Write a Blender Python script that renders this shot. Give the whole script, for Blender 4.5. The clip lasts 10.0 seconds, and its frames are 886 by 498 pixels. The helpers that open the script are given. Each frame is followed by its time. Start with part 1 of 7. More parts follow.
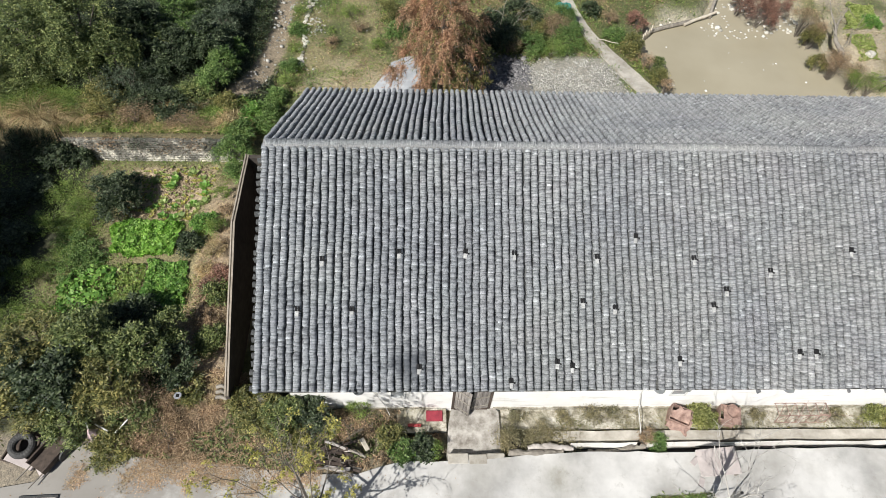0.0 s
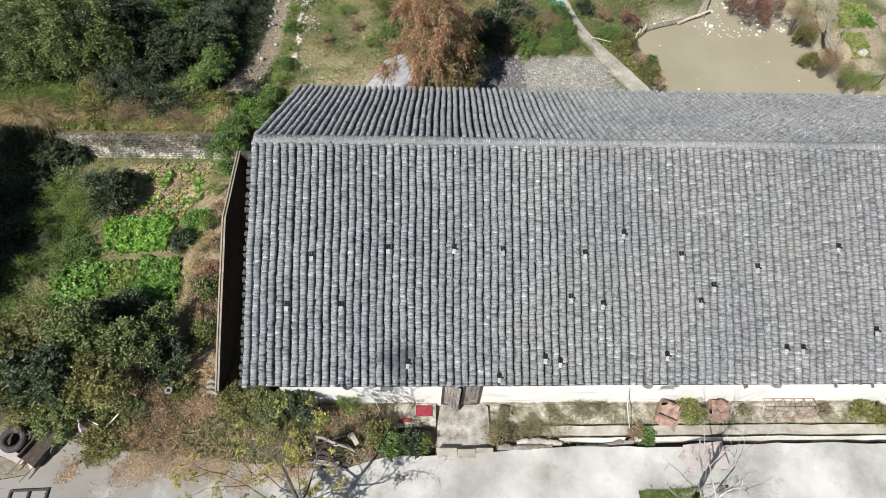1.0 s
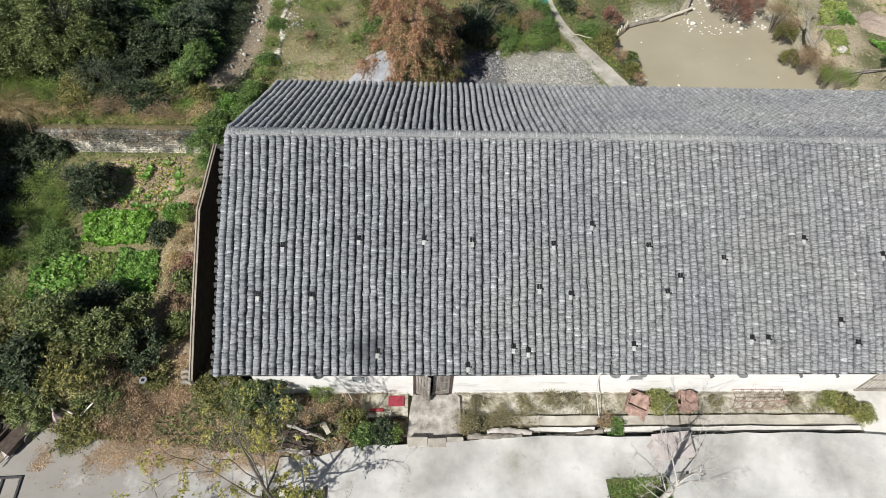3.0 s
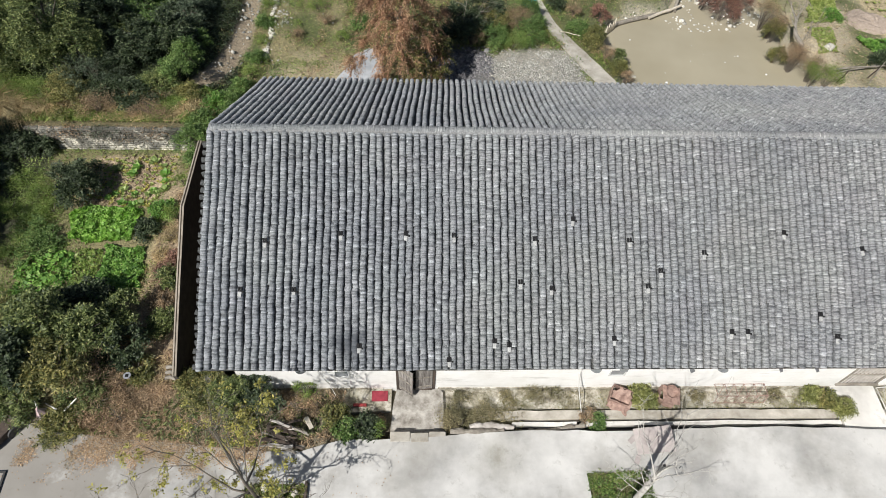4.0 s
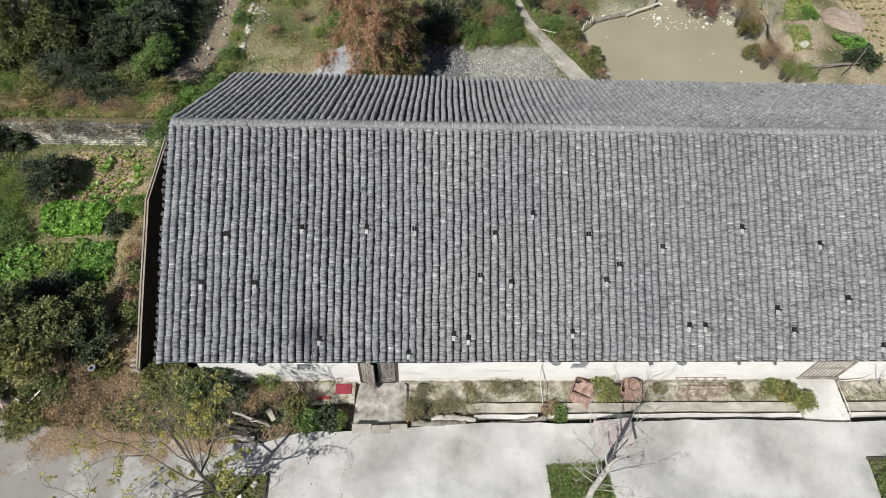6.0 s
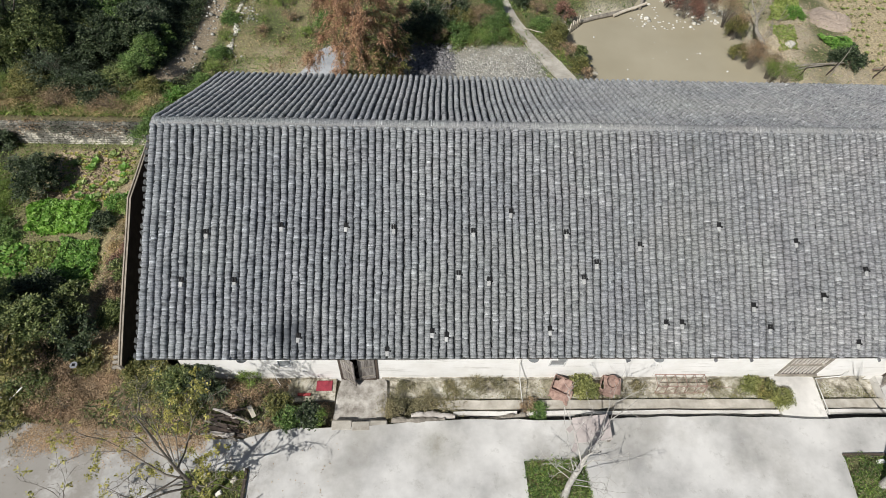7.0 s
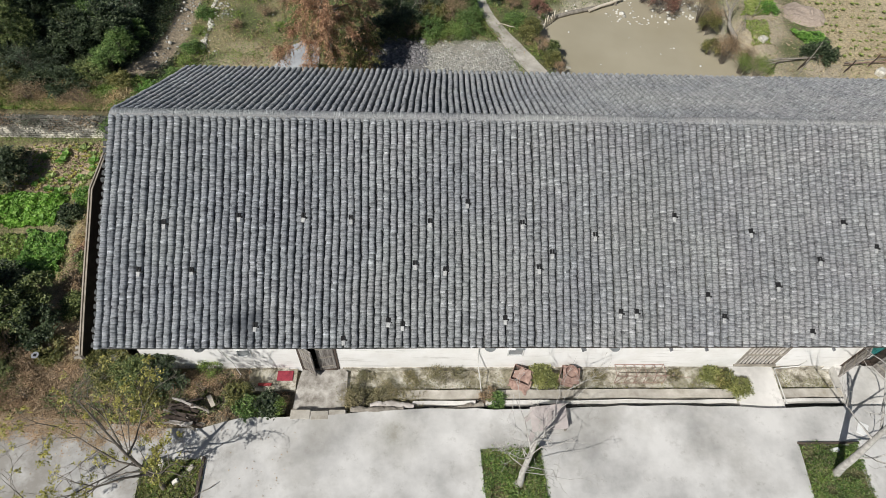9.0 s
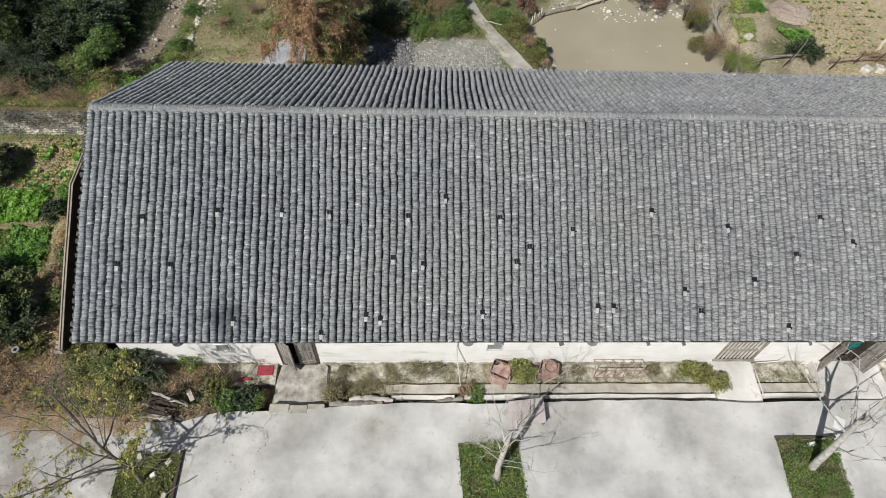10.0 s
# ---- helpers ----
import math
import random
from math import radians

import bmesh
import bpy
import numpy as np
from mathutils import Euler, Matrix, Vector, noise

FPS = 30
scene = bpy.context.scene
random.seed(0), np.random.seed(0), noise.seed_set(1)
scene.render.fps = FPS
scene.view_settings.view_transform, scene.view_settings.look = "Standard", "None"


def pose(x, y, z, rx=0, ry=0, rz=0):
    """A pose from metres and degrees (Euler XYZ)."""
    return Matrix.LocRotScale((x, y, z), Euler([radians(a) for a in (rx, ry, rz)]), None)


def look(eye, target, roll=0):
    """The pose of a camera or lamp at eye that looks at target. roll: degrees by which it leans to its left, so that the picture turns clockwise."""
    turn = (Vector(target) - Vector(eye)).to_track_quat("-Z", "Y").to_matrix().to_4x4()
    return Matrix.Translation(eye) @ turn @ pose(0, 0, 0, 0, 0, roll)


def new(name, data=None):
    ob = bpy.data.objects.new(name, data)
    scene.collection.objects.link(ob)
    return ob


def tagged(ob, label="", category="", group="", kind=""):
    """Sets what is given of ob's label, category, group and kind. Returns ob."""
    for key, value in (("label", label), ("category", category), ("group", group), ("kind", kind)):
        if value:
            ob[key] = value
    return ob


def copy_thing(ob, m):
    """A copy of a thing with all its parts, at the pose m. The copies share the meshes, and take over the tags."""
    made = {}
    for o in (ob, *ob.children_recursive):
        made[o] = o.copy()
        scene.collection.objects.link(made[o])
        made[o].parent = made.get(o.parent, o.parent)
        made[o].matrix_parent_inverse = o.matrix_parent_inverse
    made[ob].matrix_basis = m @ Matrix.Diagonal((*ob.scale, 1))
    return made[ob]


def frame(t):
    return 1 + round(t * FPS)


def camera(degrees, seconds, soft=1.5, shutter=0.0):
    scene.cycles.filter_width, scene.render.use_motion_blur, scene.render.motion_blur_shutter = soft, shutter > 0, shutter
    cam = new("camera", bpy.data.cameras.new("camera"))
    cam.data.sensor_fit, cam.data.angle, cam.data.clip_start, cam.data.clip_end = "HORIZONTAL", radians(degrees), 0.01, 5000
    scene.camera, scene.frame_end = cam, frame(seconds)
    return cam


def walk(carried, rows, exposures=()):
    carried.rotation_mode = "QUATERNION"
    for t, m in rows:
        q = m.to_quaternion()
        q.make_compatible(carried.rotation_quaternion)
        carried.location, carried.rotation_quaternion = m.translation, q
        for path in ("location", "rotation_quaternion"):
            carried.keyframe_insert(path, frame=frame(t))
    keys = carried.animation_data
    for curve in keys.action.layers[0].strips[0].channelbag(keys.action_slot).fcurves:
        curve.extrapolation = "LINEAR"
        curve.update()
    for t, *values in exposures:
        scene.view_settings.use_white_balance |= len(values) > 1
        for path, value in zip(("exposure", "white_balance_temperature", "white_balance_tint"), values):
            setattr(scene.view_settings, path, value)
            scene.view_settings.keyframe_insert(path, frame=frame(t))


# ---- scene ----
cam = camera(72.0, 10.0, soft=0.6)
PATH = [
    (0, (4.167, -6.331, 17.196), (4.252, -5.171, 15.569), 3.7),
    (0.5, (4.31, -6.4, 17.206), (4.393, -5.24, 15.578), 3.7),
    (1, (4.473, -6.498, 17.21), (4.557, -5.337, 15.583), 3.7),
    (1.5, (4.63, -6.56, 17.238), (4.716, -5.4, 15.611), 3.8),
    (2, (4.854, -6.648, 17.247), (4.94, -5.487, 15.621), 3.8),
    (3.5, (5.498, -6.91, 17.28), (5.585, -5.75, 15.653), 3.9),
    (4, (5.755, -6.976, 17.294), (5.844, -5.817, 15.666), 3.9),
    (4.5, (6.021, -7.028, 17.312), (6.109, -5.87, 15.684), 3.9),
    (5, (6.306, -7.096, 17.313), (6.395, -5.938, 15.685), 3.9),
    (5.5, (6.56, -7.15, 17.323), (6.65, -5.993, 15.694), 4.0),
    (7, (7.425, -7.363, 17.446), (7.517, -6.205, 15.818), 4.1),
    (7.5, (7.707, -7.434, 17.466), (7.799, -6.277, 15.837), 4.1),
    (8, (8.028, -7.526, 17.454), (8.12, -6.368, 15.826), 4.1),
    (8.5, (8.31, -7.598, 17.452), (8.403, -6.44, 15.824), 4.1),
    (9, (8.642, -7.683, 17.45), (8.735, -6.526, 15.821), 4.1),
    (9.5, (8.934, -7.762, 17.444), (9.028, -6.605, 15.816), 4.1),
    (10, (9.252, -7.861, 17.45), (9.347, -6.704, 15.821), 4.2),
]
walk(cam, [(t, look(eye, target, roll)) for t, eye, target, roll in PATH],
     exposures=[(0.0, 0.12), (4.5, -0.05), (10.0, -0.25)])

# ---- world, sun ----
SUN_AZ, SUN_EL = radians(219.0), radians(46.5)
SUN_DIR = Vector((math.sin(SUN_AZ) * math.cos(SUN_EL), math.cos(SUN_AZ) * math.cos(SUN_EL), math.sin(SUN_EL)))
world = bpy.data.worlds.new("world")
scene.world = world
world.use_nodes = True
wn = world.node_tree
sky = wn.nodes.new("ShaderNodeTexSky")
sky.sky_type = "NISHITA"
sky.sun_disc = False
sky.sun_elevation, sky.sun_rotation = SUN_EL, SUN_AZ
wn.links.new(sky.outputs[0], wn.nodes["Background"].inputs[0])
wn.nodes["Background"].inputs[1].default_value = 0.05
sun = new("sun", bpy.data.lights.new("sun", "SUN"))
sun.data.energy, sun.data.angle, sun.data.color = 5.3, radians(0.55), (1.0, 0.972, 0.925)
sun.matrix_world = look(SUN_DIR * 60, (0, 0, 0))


# ---- materials ----
def material(name, build):
    m = bpy.data.materials.new(name)
    m.use_nodes = True
    t = m.node_tree
    build(t, t.nodes["Principled BSDF"])
    return m


def node(t, kind, **sets):
    n = t.nodes.new(kind)
    for k, v in sets.items():
        n.inputs[k.replace("_", " ")].default_value = v
    return n


def coords(t):
    g = t.nodes.new("ShaderNodeNewGeometry")
    return g.outputs["Position"]


def noise_tex(t, scale, detail=4.0, rough=0.55, vec=None, stretch=None):
    n = node(t, "ShaderNodeTexNoise", Scale=scale, Detail=detail, Roughness=rough)
    v = vec or coords(t)
    if stretch:
        m = t.nodes.new("ShaderNodeMapping")
        m.inputs["Scale"].default_value = stretch
        t.links.new(v, m.inputs["Vector"])
        v = m.outputs[0]
    t.links.new(v, n.inputs["Vector"])
    return n.outputs["Fac"]


def ramp(t, fac, stops):
    r = t.nodes.new("ShaderNodeValToRGB")
    e = r.color_ramp.elements
    while len(e) < len(stops):
        e.new(0.5)
    for el, (p, c) in zip(e, stops):
        el.position, el.color = p, (*c, 1) if len(c) == 3 else c
    t.links.new(fac, r.inputs["Fac"])
    return r.outputs["Color"]


def mix(t, fac, a, b, kind="MIX"):
    n = t.nodes.new("ShaderNodeMix")
    n.data_type, n.blend_type = "RGBA", kind
    for sock, v in ((n.inputs[0], fac), (n.inputs[6], a), (n.inputs[7], b)):
        if isinstance(v, (int, float)):
            sock.default_value = v
        elif isinstance(v, tuple):
            sock.default_value = (*v, 1)
        else:
            t.links.new(v, sock)
    return n.outputs[2]


def bump(t, p, height, strength=0.4, distance=0.02):
    b = node(t, "ShaderNodeBump", Strength=strength, Distance=distance)
    t.links.new(height, b.inputs["Height"])
    t.links.new(b.outputs[0], p.inputs["Normal"])


def tile_build(dark, light, per_object, laps=False):
    def build(t, p):
        if per_object:
            rnd = t.nodes.new("ShaderNodeObjectInfo").outputs["Random"]
        else:
            rnd = t.nodes.new("ShaderNodeNewGeometry").outputs["Random Per Island"]
        base = ramp(t, rnd, [(0.0, dark), (0.3, tuple(0.45 * a + 0.55 * b for a, b in zip(dark, light))), (0.85, light),
                             (0.96, tuple(c * 1.12 for c in light)), (1.0, tuple(min(1, c * 1.6) for c in light))])
        patch = noise_tex(t, 0.45, 5.0, 0.6)
        tone = ramp(t, patch, [(0.35, (0.86, 0.87, 0.89)), (0.65, (1.10, 1.09, 1.06))])
        c = mix(t, 1.0, base, tone, "MULTIPLY")
        grit = ramp(t, noise_tex(t, 19.0, 6.0, 0.85), [(0.34, (0.34, 0.34, 0.36)), (0.48, (0.90, 0.90, 0.91)), (0.64, (1.42, 1.42, 1.40))])
        c = mix(t, 1.0, c, grit, "MULTIPLY")
        lich = ramp(t, noise_tex(t, 26.0, 6.0, 0.7), [(0.52, (0, 0, 0)), (0.7, (1, 1, 1))])
        c = mix(t, mix(t, 1.0, lich, (0.55, 0.55, 0.55), "MULTIPLY"), c, (0.36, 0.37, 0.33))
        hue = ramp(t, noise_tex(t, 1.1, 4.0, 0.6), [(0.34, (1.012, 0.993, 0.998)), (0.5, (1.0, 1.0, 1.0)), (0.66, (0.988, 1.005, 0.998))])
        c = mix(t, 1.0, c, hue, "MULTIPLY")
        moss = ramp(t, noise_tex(t, 0.22, 3.0, 0.5), [(0.5, (0, 0, 0)), (0.72, (0.14, 0.14, 0.14))])
        c = mix(t, moss, c, (0.17, 0.19, 0.155))
        fleck = ramp(t, noise_tex(t, 7.0, 6.0, 0.85), [(0.60, (0, 0, 0)), (0.70, (0.7, 0.7, 0.7))])
        c = mix(t, fleck, c, (0.50, 0.50, 0.48))
        # lime flecks, thicker towards the eastern half
        sxx = t.nodes.new("ShaderNodeSeparateXYZ")
        t.links.new(coords(t), sxx.inputs[0])
        east = ramp(t, noise_tex(t, 0.5, 4.0, 0.6), [(0.42, (0, 0, 0)), (0.62, (1, 1, 1))])
        exx = t.nodes.new("ShaderNodeMapRange")
        t.links.new(sxx.outputs["X"], exx.inputs["Value"])
        exx.inputs["From Min"].default_value, exx.inputs["From Max"].default_value = 6.0, 15.0
        dots = ramp(t, noise_tex(t, 11.0, 5.0, 0.8), [(0.58, (0, 0, 0)), (0.66, (0.8, 0.8, 0.8))])
        dots = mix(t, 1.0, mix(t, 1.0, dots, east, "MULTIPLY"), exx.outputs["Result"], "MULTIPLY")
        c = mix(t, dots, c, (0.58, 0.575, 0.55))
        # tone warms towards the eastern end
        sx = t.nodes.new("ShaderNodeSeparateXYZ")
        t.links.new(coords(t), sx.inputs[0])
        ex = t.nodes.new("ShaderNodeMath")
        ex.operation = "MULTIPLY"
        t.links.new(sx.outputs["X"], ex.inputs[0])
        ex.inputs[1].default_value = 0.04
        c = mix(t, 1.0, c, ramp(t, ex.outputs[0], [(0.05, (0.98, 1.0, 1.025)), (0.75, (1.02, 1.0, 0.99))]), "MULTIPLY")
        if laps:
            # shade painted in under each lap, lower rim painted paler
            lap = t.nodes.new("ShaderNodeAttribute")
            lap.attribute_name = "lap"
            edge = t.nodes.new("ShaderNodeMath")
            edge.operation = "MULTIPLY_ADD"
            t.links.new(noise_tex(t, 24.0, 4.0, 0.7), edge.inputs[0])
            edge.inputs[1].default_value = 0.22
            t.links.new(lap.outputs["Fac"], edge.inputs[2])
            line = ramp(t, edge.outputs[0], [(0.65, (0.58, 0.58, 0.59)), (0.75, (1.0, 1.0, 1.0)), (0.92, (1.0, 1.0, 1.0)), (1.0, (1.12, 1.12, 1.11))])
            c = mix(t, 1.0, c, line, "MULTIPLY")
            # sooty stain near the eave
            sp = t.nodes.new("ShaderNodeVectorMath")
            sp.operation = "DISTANCE"
            t.links.new(coords(t), sp.inputs[0])
            sp.inputs[1].default_value = STAIN
            dn = t.nodes.new("ShaderNodeMath")
            dn.operation = "MULTIPLY_ADD"
            t.links.new(noise_tex(t, 2.6, 5.0, 0.7), dn.inputs[0])
            dn.inputs[1].default_value = 0.6
            far = t.nodes.new("ShaderNodeMath")
            far.operation = "MULTIPLY"
            t.links.new(sp.outputs["Value"], far.inputs[0])
            far.inputs[1].default_value = 0.5
            t.links.new(far.outputs[0], dn.inputs[2])
            soot = ramp(t, dn.outputs[0], [(0.40, (0.8, 0.8, 0.8)), (0.70, (0, 0, 0))])
            c = mix(t, soot, c, (0.06, 0.067, 0.08))
        t.links.new(c, p.inputs["Base Color"])
        p.inputs["Roughness"].default_value = 0.88
        bump(t, p, noise_tex(t, 34.0, 5.0, 0.8), 0.75, 0.014)
    return build


TILE_DARK, TILE_LIGHT = (0.185, 0.194, 0.204), (0.315, 0.327, 0.338)
STAIN = (3.96, 0.55, 2.25)
m_tile = material("roof_tile", tile_build(TILE_DARK, TILE_LIGHT, False, True))
m_tile_piece = material("roof_tile_piece", tile_build(TILE_DARK, TILE_LIGHT, True, True))


m_ridge_tile = material("ridge_tile", tile_build((0.24, 0.248, 0.25), (0.33, 0.338, 0.338), False))


def tile_edge_build(t, p):
    n = noise_tex(t, 14.0, 5.0, 0.8)
    c = ramp(t, n, [(0.36, (0.035, 0.036, 0.037)), (0.5, (0.20, 0.205, 0.205)), (0.64, (0.56, 0.56, 0.54))])
    t.links.new(c, p.inputs["Base Color"])
    p.inputs["Roughness"].default_value = 0.9


m_tile_edge = material("broken_tile_edge", tile_edge_build)
# tile colour darkened to carry the shade in the gaps between columns
m_trough = material("trough_tile_shaded", tile_build((0.03, 0.031, 0.032), (0.075, 0.077, 0.077), False))


def simple(name, a, b, scale=8.0, rough=0.85, bump_s=0.4, fine=60.0, stretch=None, metal=0.0, big=0.6, dist=0.01):
    def build(t, p):
        n1 = noise_tex(t, scale, 6.0, 0.65, stretch=stretch)
        c = ramp(t, n1, [(0.3, a), (0.7, b)])
        n2 = noise_tex(t, big, 4.0, 0.55)
        c = mix(t, 1.0, c, ramp(t, n2, [(0.3, (0.75, 0.75, 0.75)), (0.7, (1.15, 1.15, 1.15))]), "MULTIPLY")
        t.links.new(c, p.inputs["Base Color"])
        p.inputs["Roughness"].default_value = rough
        p.inputs["Metallic"].default_value = metal
        bump(t, p, noise_tex(t, fine, 4.0, 0.6, stretch=stretch), bump_s, dist)
    return material(name, build)


def leafy(name, a, b, c3, trans=0.25, rough=0.55):
    def build(t, p):
        rnd = t.nodes.new("ShaderNodeNewGeometry").outputs["Random Per Island"]
        col = ramp(t, rnd, [(0.0, a), (0.55, b), (1.0, c3)])
        big = ramp(t, noise_tex(t, 1.3, 3.0), [(0.3, (0.65, 0.7, 0.65)), (0.7, (1.25, 1.2, 1.1))])
        col = mix(t, 1.0, col, big, "MULTIPLY")
        t.links.new(col, p.inputs["Base Color"])
        p.inputs["Roughness"].default_value = rough
        tr = t.nodes.new("ShaderNodeBsdfTranslucent")
        t.links.new(col, tr.inputs["Color"])
        mx = t.nodes.new("ShaderNodeMixShader")
        mx.inputs[0].default_value = trans
        t.links.new(p.outputs[0], mx.inputs[1])
        t.links.new(tr.outputs[0], mx.inputs[2])
        t.links.new(mx.outputs[0], t.nodes["Material Output"].inputs["Surface"])
    return material(name, build)


def plaster_build(t, p):
    n = noise_tex(t, 1.6, 6.0, 0.6)
    c = ramp(t, n, [(0.3, (0.78, 0.765, 0.725)), (0.6, (0.88, 0.87, 0.845))])
    streak = ramp(t, noise_tex(t, 1.0, 5.0, 0.7, stretch=(0.7, 1.0, 7.0)), [(0.56, (0, 0, 0)), (0.72, (0.6, 0.6, 0.6))])
    c = mix(t, streak, c, (0.38, 0.36, 0.32))
    t.links.new(c, p.inputs["Base Color"])
    p.inputs["Roughness"].default_value = 0.92
    bump(t, p, noise_tex(t, 30.0, 5.0, 0.65), 0.35, 0.01)


def plinth_build(t, p):
    n = noise_tex(t, 3.5, 7.0, 0.7)
    c = ramp(t, n, [(0.36, (0.13, 0.115, 0.085)), (0.48, (0.36, 0.33, 0.265)), (0.62, (0.66, 0.63, 0.56))])
    green = ramp(t, noise_tex(t, 1.4, 5.0, 0.6), [(0.48, (0, 0, 0)), (0.66, (0.5, 0.5, 0.5))])
    c = mix(t, green, c, (0.19, 0.18, 0.11))
    t.links.new(c, p.inputs["Base Color"])
    p.inputs["Roughness"].default_value = 0.95
    bump(t, p, noise_tex(t, 22.0, 6.0, 0.7), 0.6, 0.02)


def concrete_build(light):
    def build(t, p):
        n = noise_tex(t, 0.55, 6.0, 0.6)
        c = ramp(t, n, [(0.3, tuple(0.52 * v for v in light)), (0.48, tuple(0.84 * v for v in light)), (0.64, tuple(1.06 * v for v in light))])
        dirt = ramp(t, noise_tex(t, 0.24, 6.0, 0.7), [(0.50, (0, 0, 0)), (0.68, (0.55, 0.55, 0.55))])
        c = mix(t, dirt, c, (0.29, 0.275, 0.24))
        # old soil and damp stain at the yard's western end
        sep = t.nodes.new("ShaderNodeSeparateXYZ")
        t.links.new(coords(t), sep.inputs[0])
        west = t.nodes.new("ShaderNodeMath")
        west.operation = "MULTIPLY_ADD"
        t.links.new(sep.outputs["X"], west.inputs[0])
        west.inputs[1].default_value = -0.04
        t.links.new(noise_tex(t, 0.8, 7.0, 0.7), west.inputs[2])
        damp = ramp(t, west.outputs[0], [(0.40, (0, 0, 0)), (0.60, (0.8, 0.8, 0.8))])
        c = mix(t, damp, c, (0.25, 0.23, 0.20))
        # mossy blotch near the ditch
        sp = t.nodes.new("ShaderNodeVectorMath")
        sp.operation = "DISTANCE"
        t.links.new(coords(t), sp.inputs[0])
        sp.inputs[1].default_value = (8.1, -1.9, 0.0)
        bl = t.nodes.new("ShaderNodeMath")
        bl.operation = "MULTIPLY_ADD"
        t.links.new(noise_tex(t, 1.5, 7.0, 0.75), bl.inputs[0])
        bl.inputs[1].default_value = 0.9
        half = t.nodes.new("ShaderNodeMath")
        half.operation = "MULTIPLY"
        t.links.new(sp.outputs["Value"], half.inputs[0])
        half.inputs[1].default_value = 0.5
        t.links.new(half.outputs[0], bl.inputs[2])
        blot = ramp(t, bl.outputs[0], [(0.42, (0.6, 0.6, 0.6)), (0.62, (0.25, 0.25, 0.25)), (0.95, (0, 0, 0))])
        c = mix(t, blot, c, (0.21, 0.195, 0.14))
        spots = ramp(t, noise_tex(t, 2.6, 7.0, 0.75), [(0.57, (0, 0, 0)), (0.74, (0.55, 0.55, 0.55))])
        c = mix(t, spots, c, (0.22, 0.205, 0.17))
        t.links.new(c, p.inputs["Base Color"])
        p.inputs["Roughness"].default_value = 0.9
        bump(t, p, noise_tex(t, 45.0, 5.0, 0.6), 0.25, 0.006)
    return build


def ground_build(t, p):
    at = t.nodes.new("ShaderNodeAttribute")
    at.attribute_name = "tint"
    f = ramp(t, noise_tex(t, 9.0, 8.0, 0.72), [(0.3, (0.5, 0.5, 0.5)), (0.52, (1, 1, 1)), (0.72, (1.55, 1.5, 1.4))])
    c = mix(t, 1.0, at.outputs["Color"], f, "MULTIPLY")
    g = ramp(t, noise_tex(t, 34.0, 4.0, 0.7), [(0.35, (0.7, 0.7, 0.7)), (0.65, (1.25, 1.25, 1.25))])
    c = mix(t, 1.0, c, g, "MULTIPLY")
    t.links.new(c, p.inputs["Base Color"])
    p.inputs["Roughness"].default_value = 0.96
    bump(t, p, noise_tex(t, 14.0, 8.0, 0.7), 0.8, 0.06)


def water_build(t, p):
    n = noise_tex(t, 0.3, 4.0, 0.5)
    c = ramp(t, n, [(0.3, (0.33, 0.295, 0.21)), (0.7, (0.40, 0.36, 0.265))])
    t.links.new(c, p.inputs["Base Color"])
    p.inputs["Roughness"].default_value = 0.12
    p.inputs["IOR"].default_value = 1.33
    bump(t, p, noise_tex(t, 5.0, 3.0, 0.5), 0.06, 0.01)


def stone_build(a, b, per_object):
    def build(t, p):
        src = t.nodes.new("ShaderNodeObjectInfo").outputs["Random"] if per_object else t.nodes.new("ShaderNodeNewGeometry").outputs["Random Per Island"]
        c = ramp(t, src, [(0.0, a), (1.0, b)])
        n = ramp(t, noise_tex(t, 7.0, 6.0, 0.7), [(0.35, (0.55, 0.55, 0.53)), (0.65, (1.2, 1.2, 1.18))])
        c = mix(t, 1.0, c, n, "MULTIPLY")
        t.links.new(c, p.inputs["Base Color"])
        p.inputs["Roughness"].default_value = 0.9
        bump(t, p, noise_tex(t, 18.0, 6.0, 0.7), 0.6, 0.02)
    return build


m_plaster = material("lime_plaster", plaster_build)
m_plinth = material("weathered_plinth", plinth_build)
m_yard = material("yard_concrete", concrete_build((0.61, 0.60, 0.575)))
m_white_conc = material("pale_concrete", concrete_build((0.74, 0.72, 0.68)))
m_ground = material("ground_soil", ground_build)
m_water = material("muddy_water", water_build)
m_stone_pale = material("pale_stone", stone_build((0.42, 0.39, 0.33), (0.72, 0.69, 0.62), True))
m_stone_dark = material("mossy_stone", stone_build((0.09, 0.09, 0.075), (0.26, 0.25, 0.21), True))
m_pebble = material("pebble", stone_build((0.24, 0.235, 0.22), (0.60, 0.585, 0.54), False))
m_pebble_white = material("bank_stone", stone_build((0.46, 0.44, 0.39), (0.80, 0.78, 0.72), False))
# darker pebble copy for gravel lying in the conifer's shade
m_pebble_shade = material("tree_shade_pebble", stone_build((0.10, 0.10, 0.11), (0.30, 0.29, 0.30), False))
